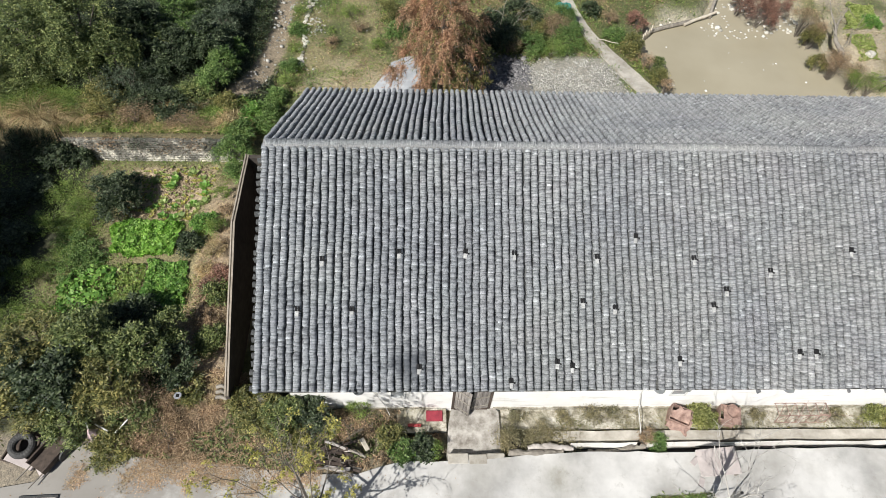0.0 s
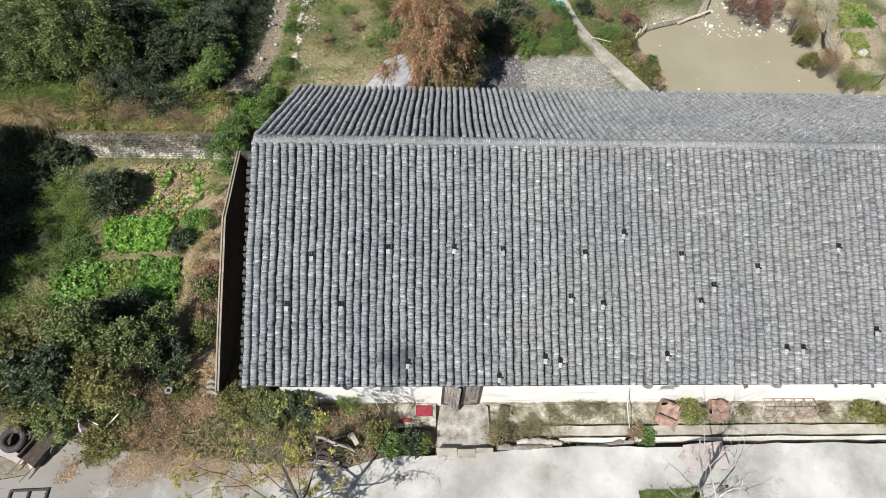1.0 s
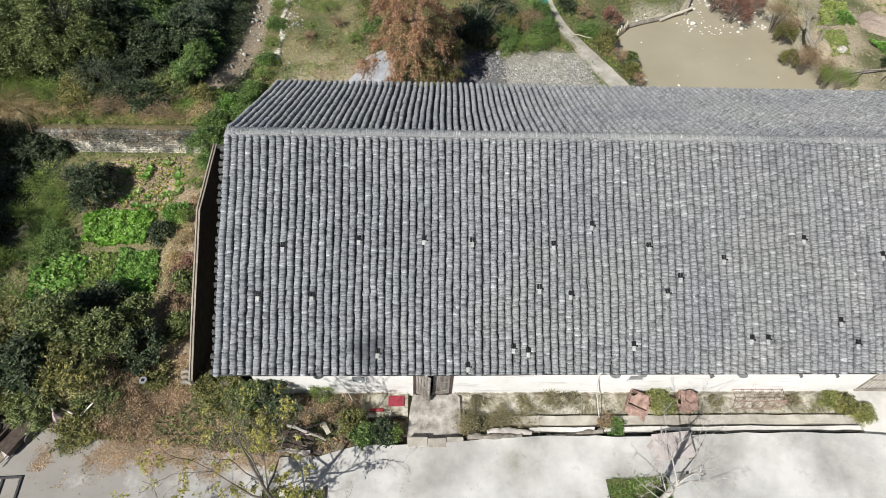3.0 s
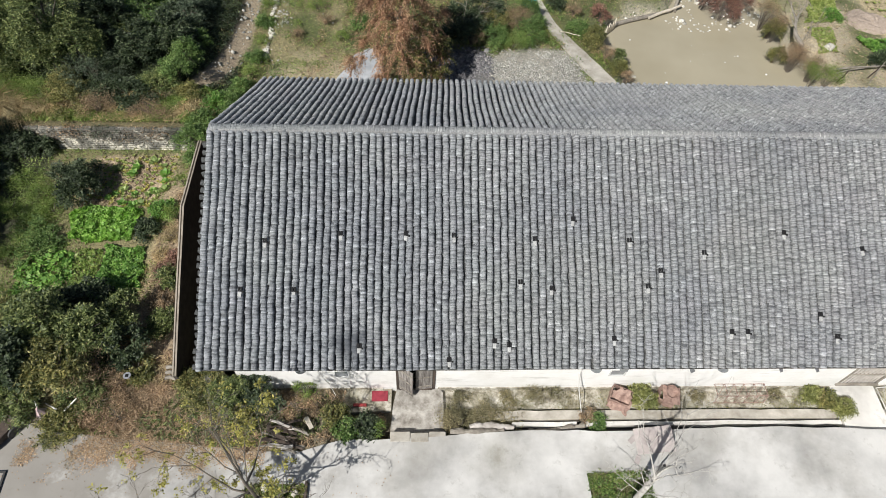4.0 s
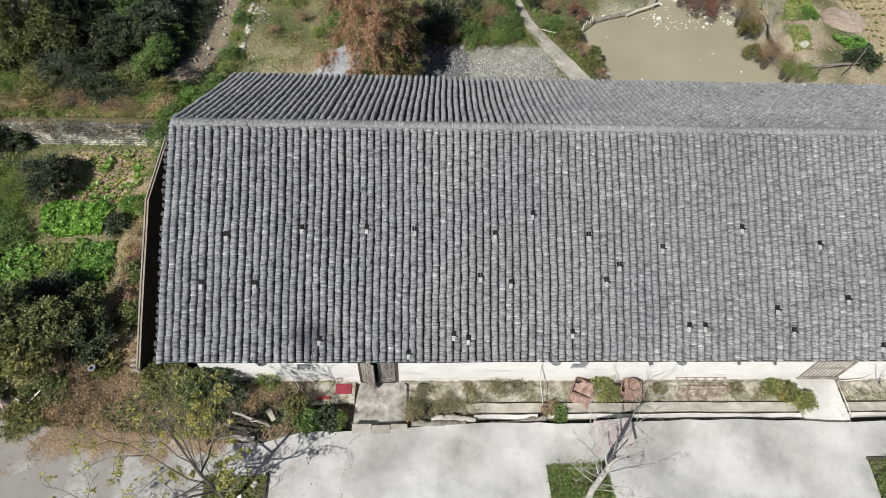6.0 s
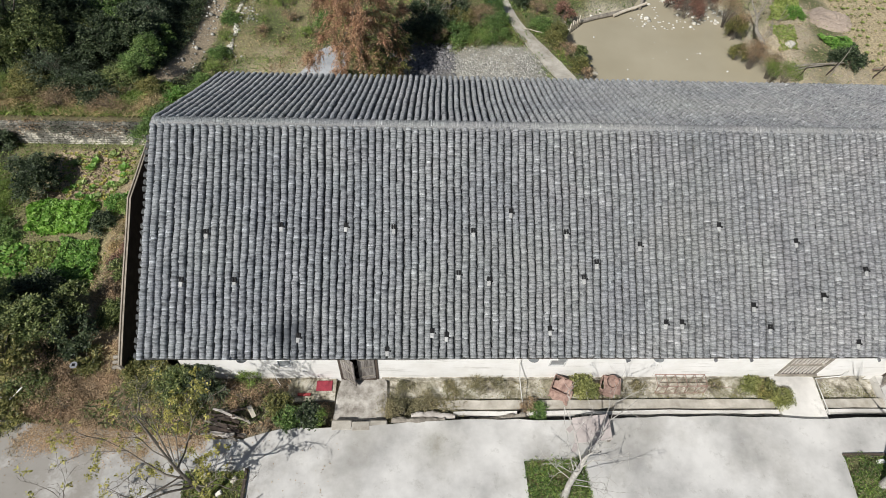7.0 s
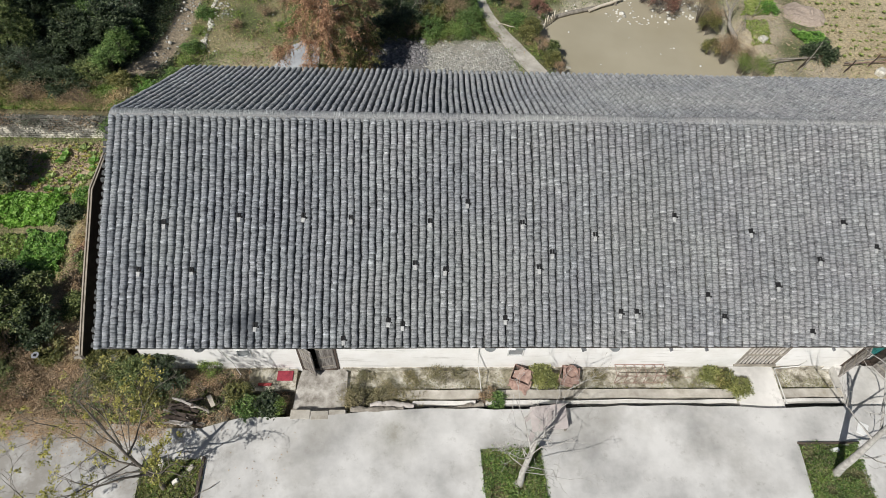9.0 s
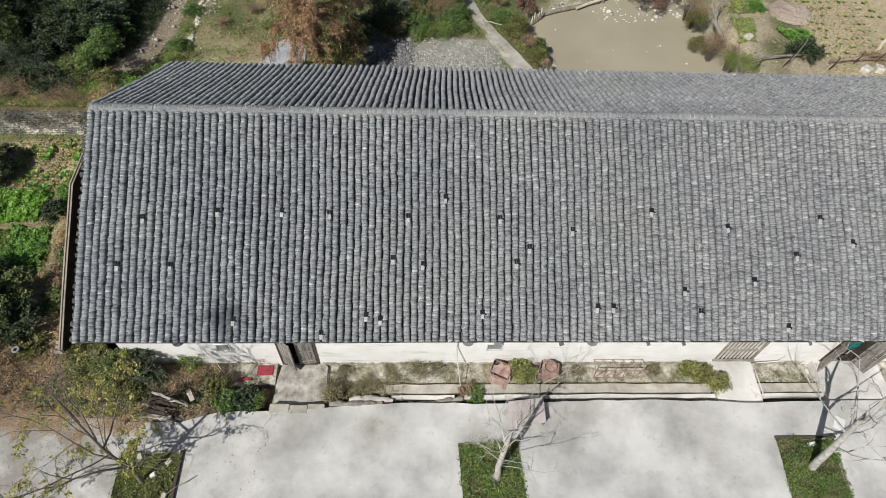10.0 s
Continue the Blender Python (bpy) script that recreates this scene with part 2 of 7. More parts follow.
def wall_stone_build(t, p):
    geo = t.nodes.new("ShaderNodeNewGeometry")
    z = t.nodes.new("ShaderNodeSeparateXYZ")
    t.links.new(geo.outputs["Position"], z.inputs[0])
    n = noise_tex(t, 1.8, 7.0, 0.75)
    m = t.nodes.new("ShaderNodeMath")
    m.operation = "MULTIPLY_ADD"
    t.links.new(z.outputs["Z"], m.inputs[0])
    m.inputs[1].default_value = -0.14
    t.links.new(n, m.inputs[2])
    c = ramp(t, m.outputs[0], [(0.40, (0.10, 0.098, 0.088)), (0.52, (0.24, 0.235, 0.215)), (0.60, (0.66, 0.63, 0.57))])
    r = ramp(t, t.nodes.new("ShaderNodeObjectInfo").outputs["Random"], [(0.0, (0.8, 0.8, 0.79)), (1.0, (1.15, 1.14, 1.1))])
    c = mix(t, 1.0, c, r, "MULTIPLY")
    c = mix(t, 1.0, c, ramp(t, noise_tex(t, 16.0, 6.0, 0.7), [(0.35, (0.55, 0.55, 0.53)), (0.65, (1.25, 1.25, 1.2))]), "MULTIPLY")
    t.links.new(c, p.inputs["Base Color"])
    p.inputs["Roughness"].default_value = 0.94
    bump(t, p, noise_tex(t, 14.0, 7.0, 0.75), 0.9, 0.04)


m_wall_stone = material("old_wall_stone", wall_stone_build)
m_mortar = simple("ridge_mortar", (0.17, 0.173, 0.175), (0.42, 0.425, 0.42), 9.0, 0.93, 0.8, 50.0, (3.0, 1, 1))
m_white_mortar = simple("white_mortar", (0.6, 0.59, 0.56), (0.8, 0.79, 0.76), 14.0, 0.9)
# near-black so the colour carries the shade inside the gutter slots
m_shade_mud = simple("shade_dark_mud", (0.015, 0.014, 0.012), (0.05, 0.046, 0.037), 6.0, 0.7, 0.6, 30.0)
m_wood_dark = simple("dark_weathered_wood", (0.035, 0.026, 0.021), (0.115, 0.085, 0.066), 5.0, 0.8, 0.6, 40.0, (1, 1, 0.2))
m_wood_grey = simple("grey_driftwood", (0.16, 0.14, 0.115), (0.36, 0.33, 0.28), 5.0, 0.85, 0.6, 30.0)
m_wood_pale = simple("pale_wood", (0.52, 0.46, 0.37), (0.72, 0.66, 0.55), 5.0, 0.7, 0.3)
m_rust = simple("rusty_iron", (0.17, 0.10, 0.08), (0.45, 0.315, 0.26), 6.0, 0.8, 0.5, 35.0)
m_pink = simple("pinkish_slab", (0.44, 0.385, 0.365), (0.60, 0.54, 0.515), 3.0, 0.85, 0.3)
m_black = simple("black_plastic", (0.004, 0.004, 0.005), (0.010, 0.010, 0.011), 9.0, 0.85, 0.1)
m_pale_tile = simple("pale_tile", (0.28, 0.285, 0.285), (0.56, 0.56, 0.54), 18.0, 0.7, 0.2)
m_red = simple("red_cloth", (0.20, 0.018, 0.035), (0.34, 0.04, 0.06), 8.0, 0.75, 0.4)
m_pinkbag = simple("pink_fabric", (0.6, 0.42, 0.42), (0.75, 0.6, 0.58), 6.0, 0.8, 0.4)
m_rubber = simple("tyre_rubber", (0.03, 0.03, 0.031), (0.09, 0.088, 0.085), 10.0, 0.75, 0.4)
m_bark_pale = simple("pale_bark", (0.30, 0.28, 0.25), (0.60, 0.58, 0.54), 9.0, 0.9, 0.6, 40.0)
m_bark_mid = simple("pale_grey_bark", (0.17, 0.15, 0.125), (0.38, 0.35, 0.30), 9.0, 0.9, 0.7, 40.0)
m_bark = simple("grey_brown_bark", (0.10, 0.085, 0.07), (0.24, 0.21, 0.17), 9.0, 0.9, 0.7, 40.0)
m_teal = simple("teal_sheet", (0.03, 0.26, 0.25), (0.07, 0.38, 0.36), 3.0, 0.6, 0.3)
m_white = simple("white_board", (0.72, 0.72, 0.70), (0.82, 0.82, 0.80), 5.0, 0.6, 0.2)
m_pipe = simple("white_pipe", (0.66, 0.65, 0.61), (0.78, 0.77, 0.74), 5.0, 0.5, 0.1)
# wall colour lowered to hold the shade of the gap beside the gable
m_grey_wall = simple("rough_shaded_wall", (0.045, 0.038, 0.033), (0.10, 0.085, 0.07), 5.0, 0.95, 0.7, 30.0)
m_coping = simple("weathered_coping", (0.22, 0.19, 0.15), (0.38, 0.34, 0.28), 7.0, 0.9, 0.5)
m_dark_room = simple("dark_interior", (0.04, 0.037, 0.033), (0.08, 0.075, 0.07), 3.0, 0.95, 0.3)
m_glass_grey = simple("grey_glass_panel", (0.24, 0.26, 0.27), (0.36, 0.38, 0.38), 4.0, 0.25, 0.05)
m_concrete_blue = simple("bluish_concrete", (0.36, 0.38, 0.40), (0.5, 0.52, 0.54), 4.0, 0.85, 0.3)
m_path = simple("worn_concrete_path", (0.17, 0.15, 0.125), (0.54, 0.515, 0.47), 3.6, 0.92, 0.6)
m_pale_path = simple("pale_worn_path", (0.30, 0.27, 0.22), (0.56, 0.53, 0.47), 2.6, 0.92, 0.5)
m_door = simple("weathered_door_wood", (0.05, 0.038, 0.031), (0.44, 0.41, 0.38), 7.0, 0.85, 0.6, 40.0, (1.6, 1.6, 0.12))
m_bar = simple("grey_worn_wood", (0.38, 0.34, 0.30), (0.62, 0.58, 0.54), 5.0, 0.8, 0.5, 30.0)
m_metal = simple("lamp_metal", (0.55, 0.56, 0.58), (0.72, 0.73, 0.75), 6.0, 0.35, 0.1, metal=0.6)

L_tree = leafy("tree_leaves", (0.042, 0.068, 0.024), (0.135, 0.18, 0.058), (0.35, 0.39, 0.16))
L_olive = leafy("olive_leaves", (0.06, 0.072, 0.024), (0.175, 0.185, 0.062), (0.38, 0.34, 0.13))
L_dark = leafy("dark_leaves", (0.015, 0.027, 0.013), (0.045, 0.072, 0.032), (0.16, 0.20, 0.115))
L_grass = leafy("grass_blades", (0.086, 0.148, 0.031), (0.192, 0.295, 0.061), (0.365, 0.434, 0.131))
L_dry = leafy("dry_stalks", (0.234, 0.165, 0.083), (0.468, 0.358, 0.193), (0.715, 0.591, 0.358), 0.15)
L_lettuce = leafy("lettuce_leaves", (0.100, 0.237, 0.025), (0.200, 0.413, 0.056), (0.413, 0.625, 0.163), 0.3)
L_cabbage = leafy("cabbage_leaves", (0.12, 0.19, 0.055), (0.235, 0.325, 0.10), (0.43, 0.50, 0.22), 0.25)
L_veg = leafy("vegetable_leaves", (0.065, 0.169, 0.026), (0.150, 0.319, 0.055), (0.338, 0.520, 0.143), 0.3)
L_lime = leafy("lime_leaves", (0.17, 0.23, 0.055), (0.29, 0.36, 0.10), (0.44, 0.48, 0.2), 0.3)
L_red = leafy("rust_red_needles", (0.17, 0.095, 0.06), (0.42, 0.235, 0.15), (0.68, 0.46, 0.31), 0.25)
L_maroon = leafy("maroon_leaves", (0.12, 0.06, 0.047), (0.26, 0.135, 0.105), (0.44, 0.28, 0.215), 0.2)
L_yellow = leafy("yellow_leaves", (0.20, 0.20, 0.05), (0.38, 0.36, 0.09), (0.56, 0.51, 0.17), 0.3)
L_litter = leafy("fallen_leaves", (0.22, 0.14, 0.085), (0.43, 0.30, 0.195), (0.64, 0.50, 0.36), 0.1, 0.8)
L_lush = leafy("lush_leaves", (0.049, 0.103, 0.026), (0.124, 0.216, 0.054), (0.292, 0.400, 0.140))
L_drab = leafy("drab_weeds", (0.10, 0.095, 0.05), (0.23, 0.205, 0.115), (0.40, 0.35, 0.22), 0.15)
L_lime2 = leafy("yellow_green_leaves", (0.13, 0.145, 0.045), (0.29, 0.31, 0.105), (0.47, 0.47, 0.21), 0.3)
L_grey = leafy("grey_green_leaves", (0.034, 0.055, 0.03), (0.085, 0.12, 0.075), (0.25, 0.30, 0.22))
L_brush = leafy("brown_brush", (0.138, 0.094, 0.060), (0.330, 0.228, 0.144), (0.576, 0.432, 0.288), 0.15)


# ---- mesh helpers ----
def mesh_np(name, verts, faces, mat=None):
    """A mesh from arrays of vertices and of faces with one corner count."""
    verts, faces = np.asarray(verts, np.float32), np.asarray(faces, np.int32)
    me = bpy.data.meshes.new(name)
    me.vertices.add(len(verts))
    me.vertices.foreach_set("co", verts.ravel())
    k = faces.shape[1]
    me.loops.add(faces.size)
    me.loops.foreach_set("vertex_index", faces.ravel())
    me.polygons.add(len(faces))
    me.polygons.foreach_set("loop_start", np.arange(0, faces.size, k, dtype=np.int32))
    me.update(calc_edges=True)
    if mat:
        me.materials.append(mat)
    return me


def thing(name, x, y, z, label, category, group="", kind="", rz=0.0):
    ob = new(name)
    ob.empty_display_size = 0.2
    ob.matrix_world = pose(x, y, z, 0, 0, rz)
    return tagged(ob, label, category, group, kind)


def part(name, data, mat, parent, label="", kind="", m=None):
    """One mesh object under a thing or a part; data: a bmesh or a mesh."""
    if isinstance(data, bmesh.types.BMesh):
        me = bpy.data.meshes.new(name)
        data.to_mesh(me)
        data.free()
    else:
        me = data
    if mat and not me.materials:
        me.materials.append(mat)
    ob = new(name, me)
    if parent is not None:
        ob.parent = parent
    if m is not None:
        ob.matrix_basis = m
    return tagged(ob, label, "", "", kind)


def box(bm, x0, y0, z0, x1, y1, z1, bevel=0.0, m=None):
    vs = [bm.verts.new((x, y, z)) for x in (x0, x1) for y in (y0, y1) for z in (z0, z1)]
    fs = [bm.faces.new([vs[i] for i in f]) for f in ((0, 1, 3, 2), (4, 6, 7, 5), (0, 4, 5, 1), (2, 3, 7, 6), (0, 2, 6, 4), (1, 5, 7, 3))]
    if bevel:
        es = list({e for f in fs for e in f.edges})
        r = bmesh.ops.bevel(bm, geom=es, offset=bevel, segments=1, affect="EDGES")
        vs = list({v for f in r["faces"] for v in f.verts} | {v for v in vs if v.is_valid})
    if m is not None:
        bmesh.ops.transform(bm, matrix=m, verts=[v for v in vs if v.is_valid])
    return bm


def boxed(*a, bevel=0.0, m=None):
    return box(bmesh.new(), *a, bevel=bevel, m=m)


def tube(points, radii, sides=6):
    """Vertices and quads of a tapered tube along points."""
    pts = [Vector(q) for q in points]
    vs, fs = [], []
    for i, q in enumerate(pts):
        d = (pts[min(i + 1, len(pts) - 1)] - pts[max(i - 1, 0)]).normalized()
        a = d.orthogonal().normalized()
        b = d.cross(a)
        for k in range(sides):
            w = 2 * math.pi * k / sides
            vs.append(q + radii[i] * (math.cos(w) * a + math.sin(w) * b))
    for i in range(len(pts) - 1):
        for k in range(sides):
            n = (k + 1) % sides
            fs.append((i * sides + k, i * sides + n, (i + 1) * sides + n, (i + 1) * sides + k))
    return [tuple(v) for v in vs], fs


def tubes(name, runs, mat, sides=6):
    vs, fs = [], []
    for pts, rad in runs:
        v, f = tube(pts, rad, sides)
        fs += [tuple(i + len(vs) for i in q) for q in f]
        vs += v
    return mesh_np(name, vs, fs, mat)


def leaf_mesh(name, centres, size, mat, aspect=0.5, flat=0.5, rng=None, jitter=0.35, hang=0.0):
    """One quad leaf, folded by its slant, at each centre. flat: how far the leaves lie level; hang: how far they point down."""
    rng = rng or np.random.default_rng(1)
    c = np.asarray(centres, np.float64)
    n = len(c)
    d = rng.normal(size=(n, 3))
    d[:, 2] = d[:, 2] * (1 - flat) - hang
    d /= np.linalg.norm(d, axis=1)[:, None] + 1e-9
    up = rng.normal(size=(n, 3)) * (1 - flat) + np.array([0, 0, 1.0])
    s = np.cross(d, up)
    s /= np.linalg.norm(s, axis=1)[:, None] + 1e-9
    ln = size * (1 + jitter * rng.normal(size=n)).clip(0.35, 2.0)[:, None]
    w = ln * aspect * 0.5
    nrm = np.cross(s, d)
    a = c - d * ln * 0.5
    tip = c + d * ln * 0.5
    l = c + s * w + nrm * ln * 0.06
    r = c - s * w + nrm * ln * 0.06
    v = np.stack([a, r, tip, l], 1).reshape(-1, 3)
    f = np.arange(4 * n).reshape(n, 4)
    return mesh_np(name, v, f, mat)


def blob_points(rng, n, centre, radii, shell=0.55, clumps=14, clump_r=0.33):
    """Points in clumps over an uneven ball, denser to the outside."""
    d = rng.normal(size=(clumps, 3))
    d /= np.linalg.norm(d, axis=1)[:, None]
    d[:, 2] = np.abs(d[:, 2]) * 1.1 - 0.25
    rad = shell + (1 - shell) * rng.random(clumps)
    cc = d * rad[:, None]
    k = rng.integers(0, clumps, n)
    p = cc[k] + rng.normal(size=(n, 3)) * clump_r * (0.6 + 0.8 * rng.random(clumps))[k][:, None] * 0.75
    return np.asarray(centre) + p * np.asarray(radii)


def sprays(name, o, d, length, k, leaf, mat, rng, aspect=0.45, droop=0.35, fan=0.8):
    """Leafy twigs: k leaves set left and right along each drooping arc from o along d."""
    o, d = np.asarray(o, float), np.asarray(d, float)
    n = len(o)
    d = d / (np.linalg.norm(d, axis=1)[:, None] + 1e-9)
    ln = (length * (0.65 + 0.7 * rng.random(n)))[:, None, None]
    u = ((np.arange(k) + 0.6) / k)[None, :, None]
    c = o[:, None] + d[:, None] * ln * u - np.array([0, 0, 1.0]) * ln * droop * u * u
    side = np.cross(d, np.array([0, 0, 1.0])) + 1e-3 * rng.normal(size=(n, 3))
    side /= np.linalg.norm(side, axis=1)[:, None]
    alt = np.where(np.arange(k) % 2, 1.0, -1.0)[None, :, None]
    v = d[:, None] * 0.6 + side[:, None] * alt * fan + rng.normal(size=(n, k, 3)) * 0.28 - np.array([0, 0, 0.22])
    v = (v / np.linalg.norm(v, axis=2)[..., None]).reshape(-1, 3)
    up = rng.normal(size=v.shape) * 0.45 + np.array([0, 0, 1.0])
    s = np.cross(v, up)
    s /= np.linalg.norm(s, axis=1)[:, None] + 1e-9
    nrm = np.cross(s, v)
    size = leaf * (0.65 + 0.7 * rng.random(len(v)))[:, None]
    a = c.reshape(-1, 3)
    q = np.stack([a, a + v * size * 0.45 - s * size * aspect * 0.5 + nrm * size * 0.07, a + v * size, a + v * size * 0.45 + s * size * aspect * 0.5 + nrm * size * 0.07], 1)
    return mesh_np(name, q.reshape(-1, 3), np.arange(4 * len(v)).reshape(-1, 4), mat)


def dome_sprays(rng, clumps, per, centre, radii, low=-0.15):
    """Origins and directions of twigs that leave clumps spread over an uneven dome."""
    d = rng.normal(size=(clumps, 3))
    d /= np.linalg.norm(d, axis=1)[:, None]
    d[:, 2] = np.abs(d[:, 2]) * (1 - low) + low
    cc = d * (0.35 + 0.5 * rng.random(clumps) ** 0.6)[:, None]
    k = np.repeat(np.arange(clumps), per)
    w = rng.normal(size=(len(k), 3))
    w /= np.linalg.norm(w, axis=1)[:, None]
    o = cc[k] + w * 0.10
    return np.asarray(centre) + o * np.asarray(radii), d[k] * 0.7 + w * 0.8 + np.array([0, 0, 0.15])


def smooth(a, b, v):
    u = np.clip((v - a) / (b - a), 0, 1)
    return u * u * (3 - 2 * u)


def inside(poly, x, y):
    x, y = np.asarray(x, float), np.asarray(y, float)
    r = np.zeros(x.shape, bool)
    for (x0, y0), (x1, y1) in zip(poly, poly[1:] + poly[:1]):
        if y0 != y1:
            r ^= ((y0 > y) != (y1 > y)) & (x < (x1 - x0) * (y - y0) / (y1 - y0) + x0)
    return r


def edge_dist(poly, x, y):
    """The distance to a polygon's rim, positive inside."""
    x, y = np.asarray(x, float), np.asarray(y, float)
    best = np.full(x.shape, 1e9)
    for (x0, y0), (x1, y1) in zip(poly, poly[1:] + poly[:1]):
        dx, dy = x1 - x0, y1 - y0
        u = np.clip(((x - x0) * dx + (y - y0) * dy) / (dx * dx + dy * dy), 0, 1)
        best = np.minimum(best, np.hypot(x - x0 - u * dx, y - y0 - u * dy))
    return np.where(inside(poly, x, y), best, -best)


def field_noise(x, y, scale, seed=0):
    f = [noise.noise(Vector((a * scale + seed * 17.3, b * scale - seed * 9.1, seed * 3.7))) for a, b in zip(np.ravel(x), np.ravel(y))]
    return np.array(f).reshape(np.shape(x))


# ---- ground ----
POND = [(15.25, 18.7), (15.6, 19.9), (17.2, 20.5), (18.9, 20.9), (19.9, 22.6), (22.4, 23.0), (23.4, 21.0), (24.0, 19.5), (23.75, 17.5),
        (24.3, 15.9), (24.2, 14.0), (15.4, 14.0), (15.6, 15.8), (15.15, 17.4)]
YARD = [(-60, -1.9), (-6.9, -1.9), (-6.0, -1.75), (-5.3, -1.0), (-4.85, -0.6), (-4.5, -0.95), (-3.0, -1.2), (-1.6, -1.3), (-0.6, -1.4), (1.2, -1.62), (2.6, -1.62), (3.6, -1.34), (5.1, -1.3), (6.9, -1.2), (9, -1.08),
        (12, -1.12), (13.8, -1.06), (16.0, -1.03), (18.2, -1.06), (19.2, -1.13), (22, -1.08), (60, -1.1), (60, -30), (-60, -30)]
BEDS = [[(10.55, -2.30), (12.30, -2.22), (12.42, -4.6), (10.68, -4.6)], [(19.94, -2.22), (21.70, -2.25), (21.55, -4.6), (19.78, -4.6)],
        [(1.18, -2.50), (2.84, -2.50), (2.78, -4.6), (1.24, -4.6)]]
CPATH = [(11.2, 22.0), (11.46, 20.88), (11.85, 19.2), (12.55, 17.2), (13.2, 15.9), (13.95, 14.3), (14.75, 14.4), (14.1, 15.8), (13.25, 17.3), (12.5, 18.85), (12.05, 20.6), (11.8, 22.0)]
GRAVEL = [(8.6, 14.0), (8.97, 15.9), (9.9, 16.8), (11.3, 17.0), (12.7, 16.9), (13.3, 14.8), (13.6, 14.0)]
SHADEGRAVEL = [(6.3, 14.0), (6.5, 16.4), (8.3, 17.0), (9.2, 16.2), (8.7, 14.0)]
SOIL = [(-6.6, 9.9), (-3.55, 10.1), (-3.5, 8.7), (-4.1, 7.4), (-6.5, 7.6)]
DIRT = [(-1.8, 23.5), (-1.86, 20.8), (-1.86, 18.7), (-1.91, 16.77), (-2.14, 15.28), (-2.5, 14.1), (-3.2, 12.9), (-4.3, 12.4), (-4.5, 12.9), (-3.82, 13.2), (-3.15, 14.2), (-2.8, 15.3), (-2.53, 16.75), (-2.48, 18.7), (-2.48, 20.8), (-2.4, 23.5)]
LITTER = [(-4.9, -1.9), (-4.6, -1.2), (-3.6, -0.95), (-2.5, -0.7), (-2.2, 0.6), (-1.9, 1.4), (-1.3, 1.2), (-1.2, 0.2), (-0.8, -0.6), (0.3, -1.0), (1.2, -1.45), (0.2, -1.7), (-1.6, -1.85), (-3.0, -2.05)]


def ground_z(x, y):
    x, y = np.asarray(x, float), np.asarray(y, float)
    garden = -0.1 - 0.34 * smooth(-1.2, 5.0, y)
    upper = 0.40 - 0.70 * smooth(-3.4, -1.7, x)
    z = np.where(y > 10.55, upper, garden)
    z = np.where((x > -0.9) & (y > -1.5), np.where(y > 6, -0.3, -0.46), z)
    side = smooth(-2.2, -1.0, x) * (y < 10.5) * (y > -1.2)
    z = np.where((x <= -0.9) & (y <= 10.55), z * (1 - side) + -0.3 * side, z)
    z = np.where((y < -1.0), -0.06 + 0 * z, z)
    z = np.where((y < -0.9) & (y > -2.0) & (x > 3.6), -0.75, z)
    bay = (x > -3) & (x < 3.7) & (y > -1.75) & (y < 0.4)
    z = np.where(bay, np.maximum(z, -0.16), z)
    z = np.where((x > 24.2) & (y > 13), -0.14, z)
    d = edge_dist(POND, x, y)
    z = np.where(d > -1.3, z + (-1.35 - z) * smooth(-1.2, 0.35, d), z)
    return z


def grid_lines(a, b, step, far):
    inner = np.arange(a, b + 1e-6, step)
    out = np.array([1.5, 4, 10, 25, 60, 150, 400])
    return np.concatenate([(a - out)[::-1], inner, b + out]) if far else inner


gx, gy = grid_lines(-16, 36, 0.26, True), grid_lines(-6, 26, 0.26, True)
GX, GY = np.meshgrid(gx, gy)
GZ = ground_z(GX, GY)
n1, n2 = field_noise(GX, GY, 0.55, 1), field_noise(GX, GY, 1.7, 2)
GZ = GZ + (0.05 * n2 + 0.07 * n1) * ((GY > 0) | (GX < -1)) * (GY > -1.0) - 0.09 * (GY < -1.9) * (GX > -60)
col = np.zeros(GX.shape + (3,))
col[:] = (0.12, 0.135, 0.055)


def paint(mask, rgb):
    m = np.clip(mask, 0, 1)[..., None]
    col[:] = col * (1 - m) + np.array(rgb) * m


paint(smooth(-0.1, 0.35, n1), (0.20, 0.175, 0.085))
# tree shade painted into the ground tint above the stone wall
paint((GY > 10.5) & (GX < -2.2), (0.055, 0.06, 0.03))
paint((GY > 10.5) & (GY < 12.8) & (GX < -2.2), (0.15, 0.13, 0.07))
paint(((GX > -1.2) & (GX < 3.5) & (GY > 12)) * smooth(-0.35, 0.25, n1 + 0.5 * n2), (0.27, 0.24, 0.13))
paint(smooth(-0.6, 0.5, edge_dist([(-0.6, 12.5), (3.2, 12.5), (2.6, 15.6), (1.0, 16.4), (-0.5, 15.2)], GX, GY) + 0.5 * n2), (0.42, 0.36, 0.24))
# western band tinted near black where the shade falls
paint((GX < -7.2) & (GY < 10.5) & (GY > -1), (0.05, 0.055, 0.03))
paint(smooth(-0.5, 0.4, edge_dist([(-8.4, 2.8), (-3.2, 2.8), (-3.2, 10.2), (-8.2, 10.2)], GX, GY) + 0.4 * n2), (0.25, 0.225, 0.115))
paint((GX < -4.6) & (GY < -0.4) & (GY > -2.3), (0.30, 0.26, 0.20))
paint(smooth(-0.15, 0.2, edge_dist(SOIL, GX, GY) + 0.2 * n2), (0.50, 0.40, 0.27))
paint(smooth(-0.2, 0.15, edge_dist([(-3.5, 9), (-1.3, 9), (-1.3, 0), (-3.3, 0), (-3.3, 4)], GX, GY) + 0.3 * n2), (0.42, 0.33, 0.225))
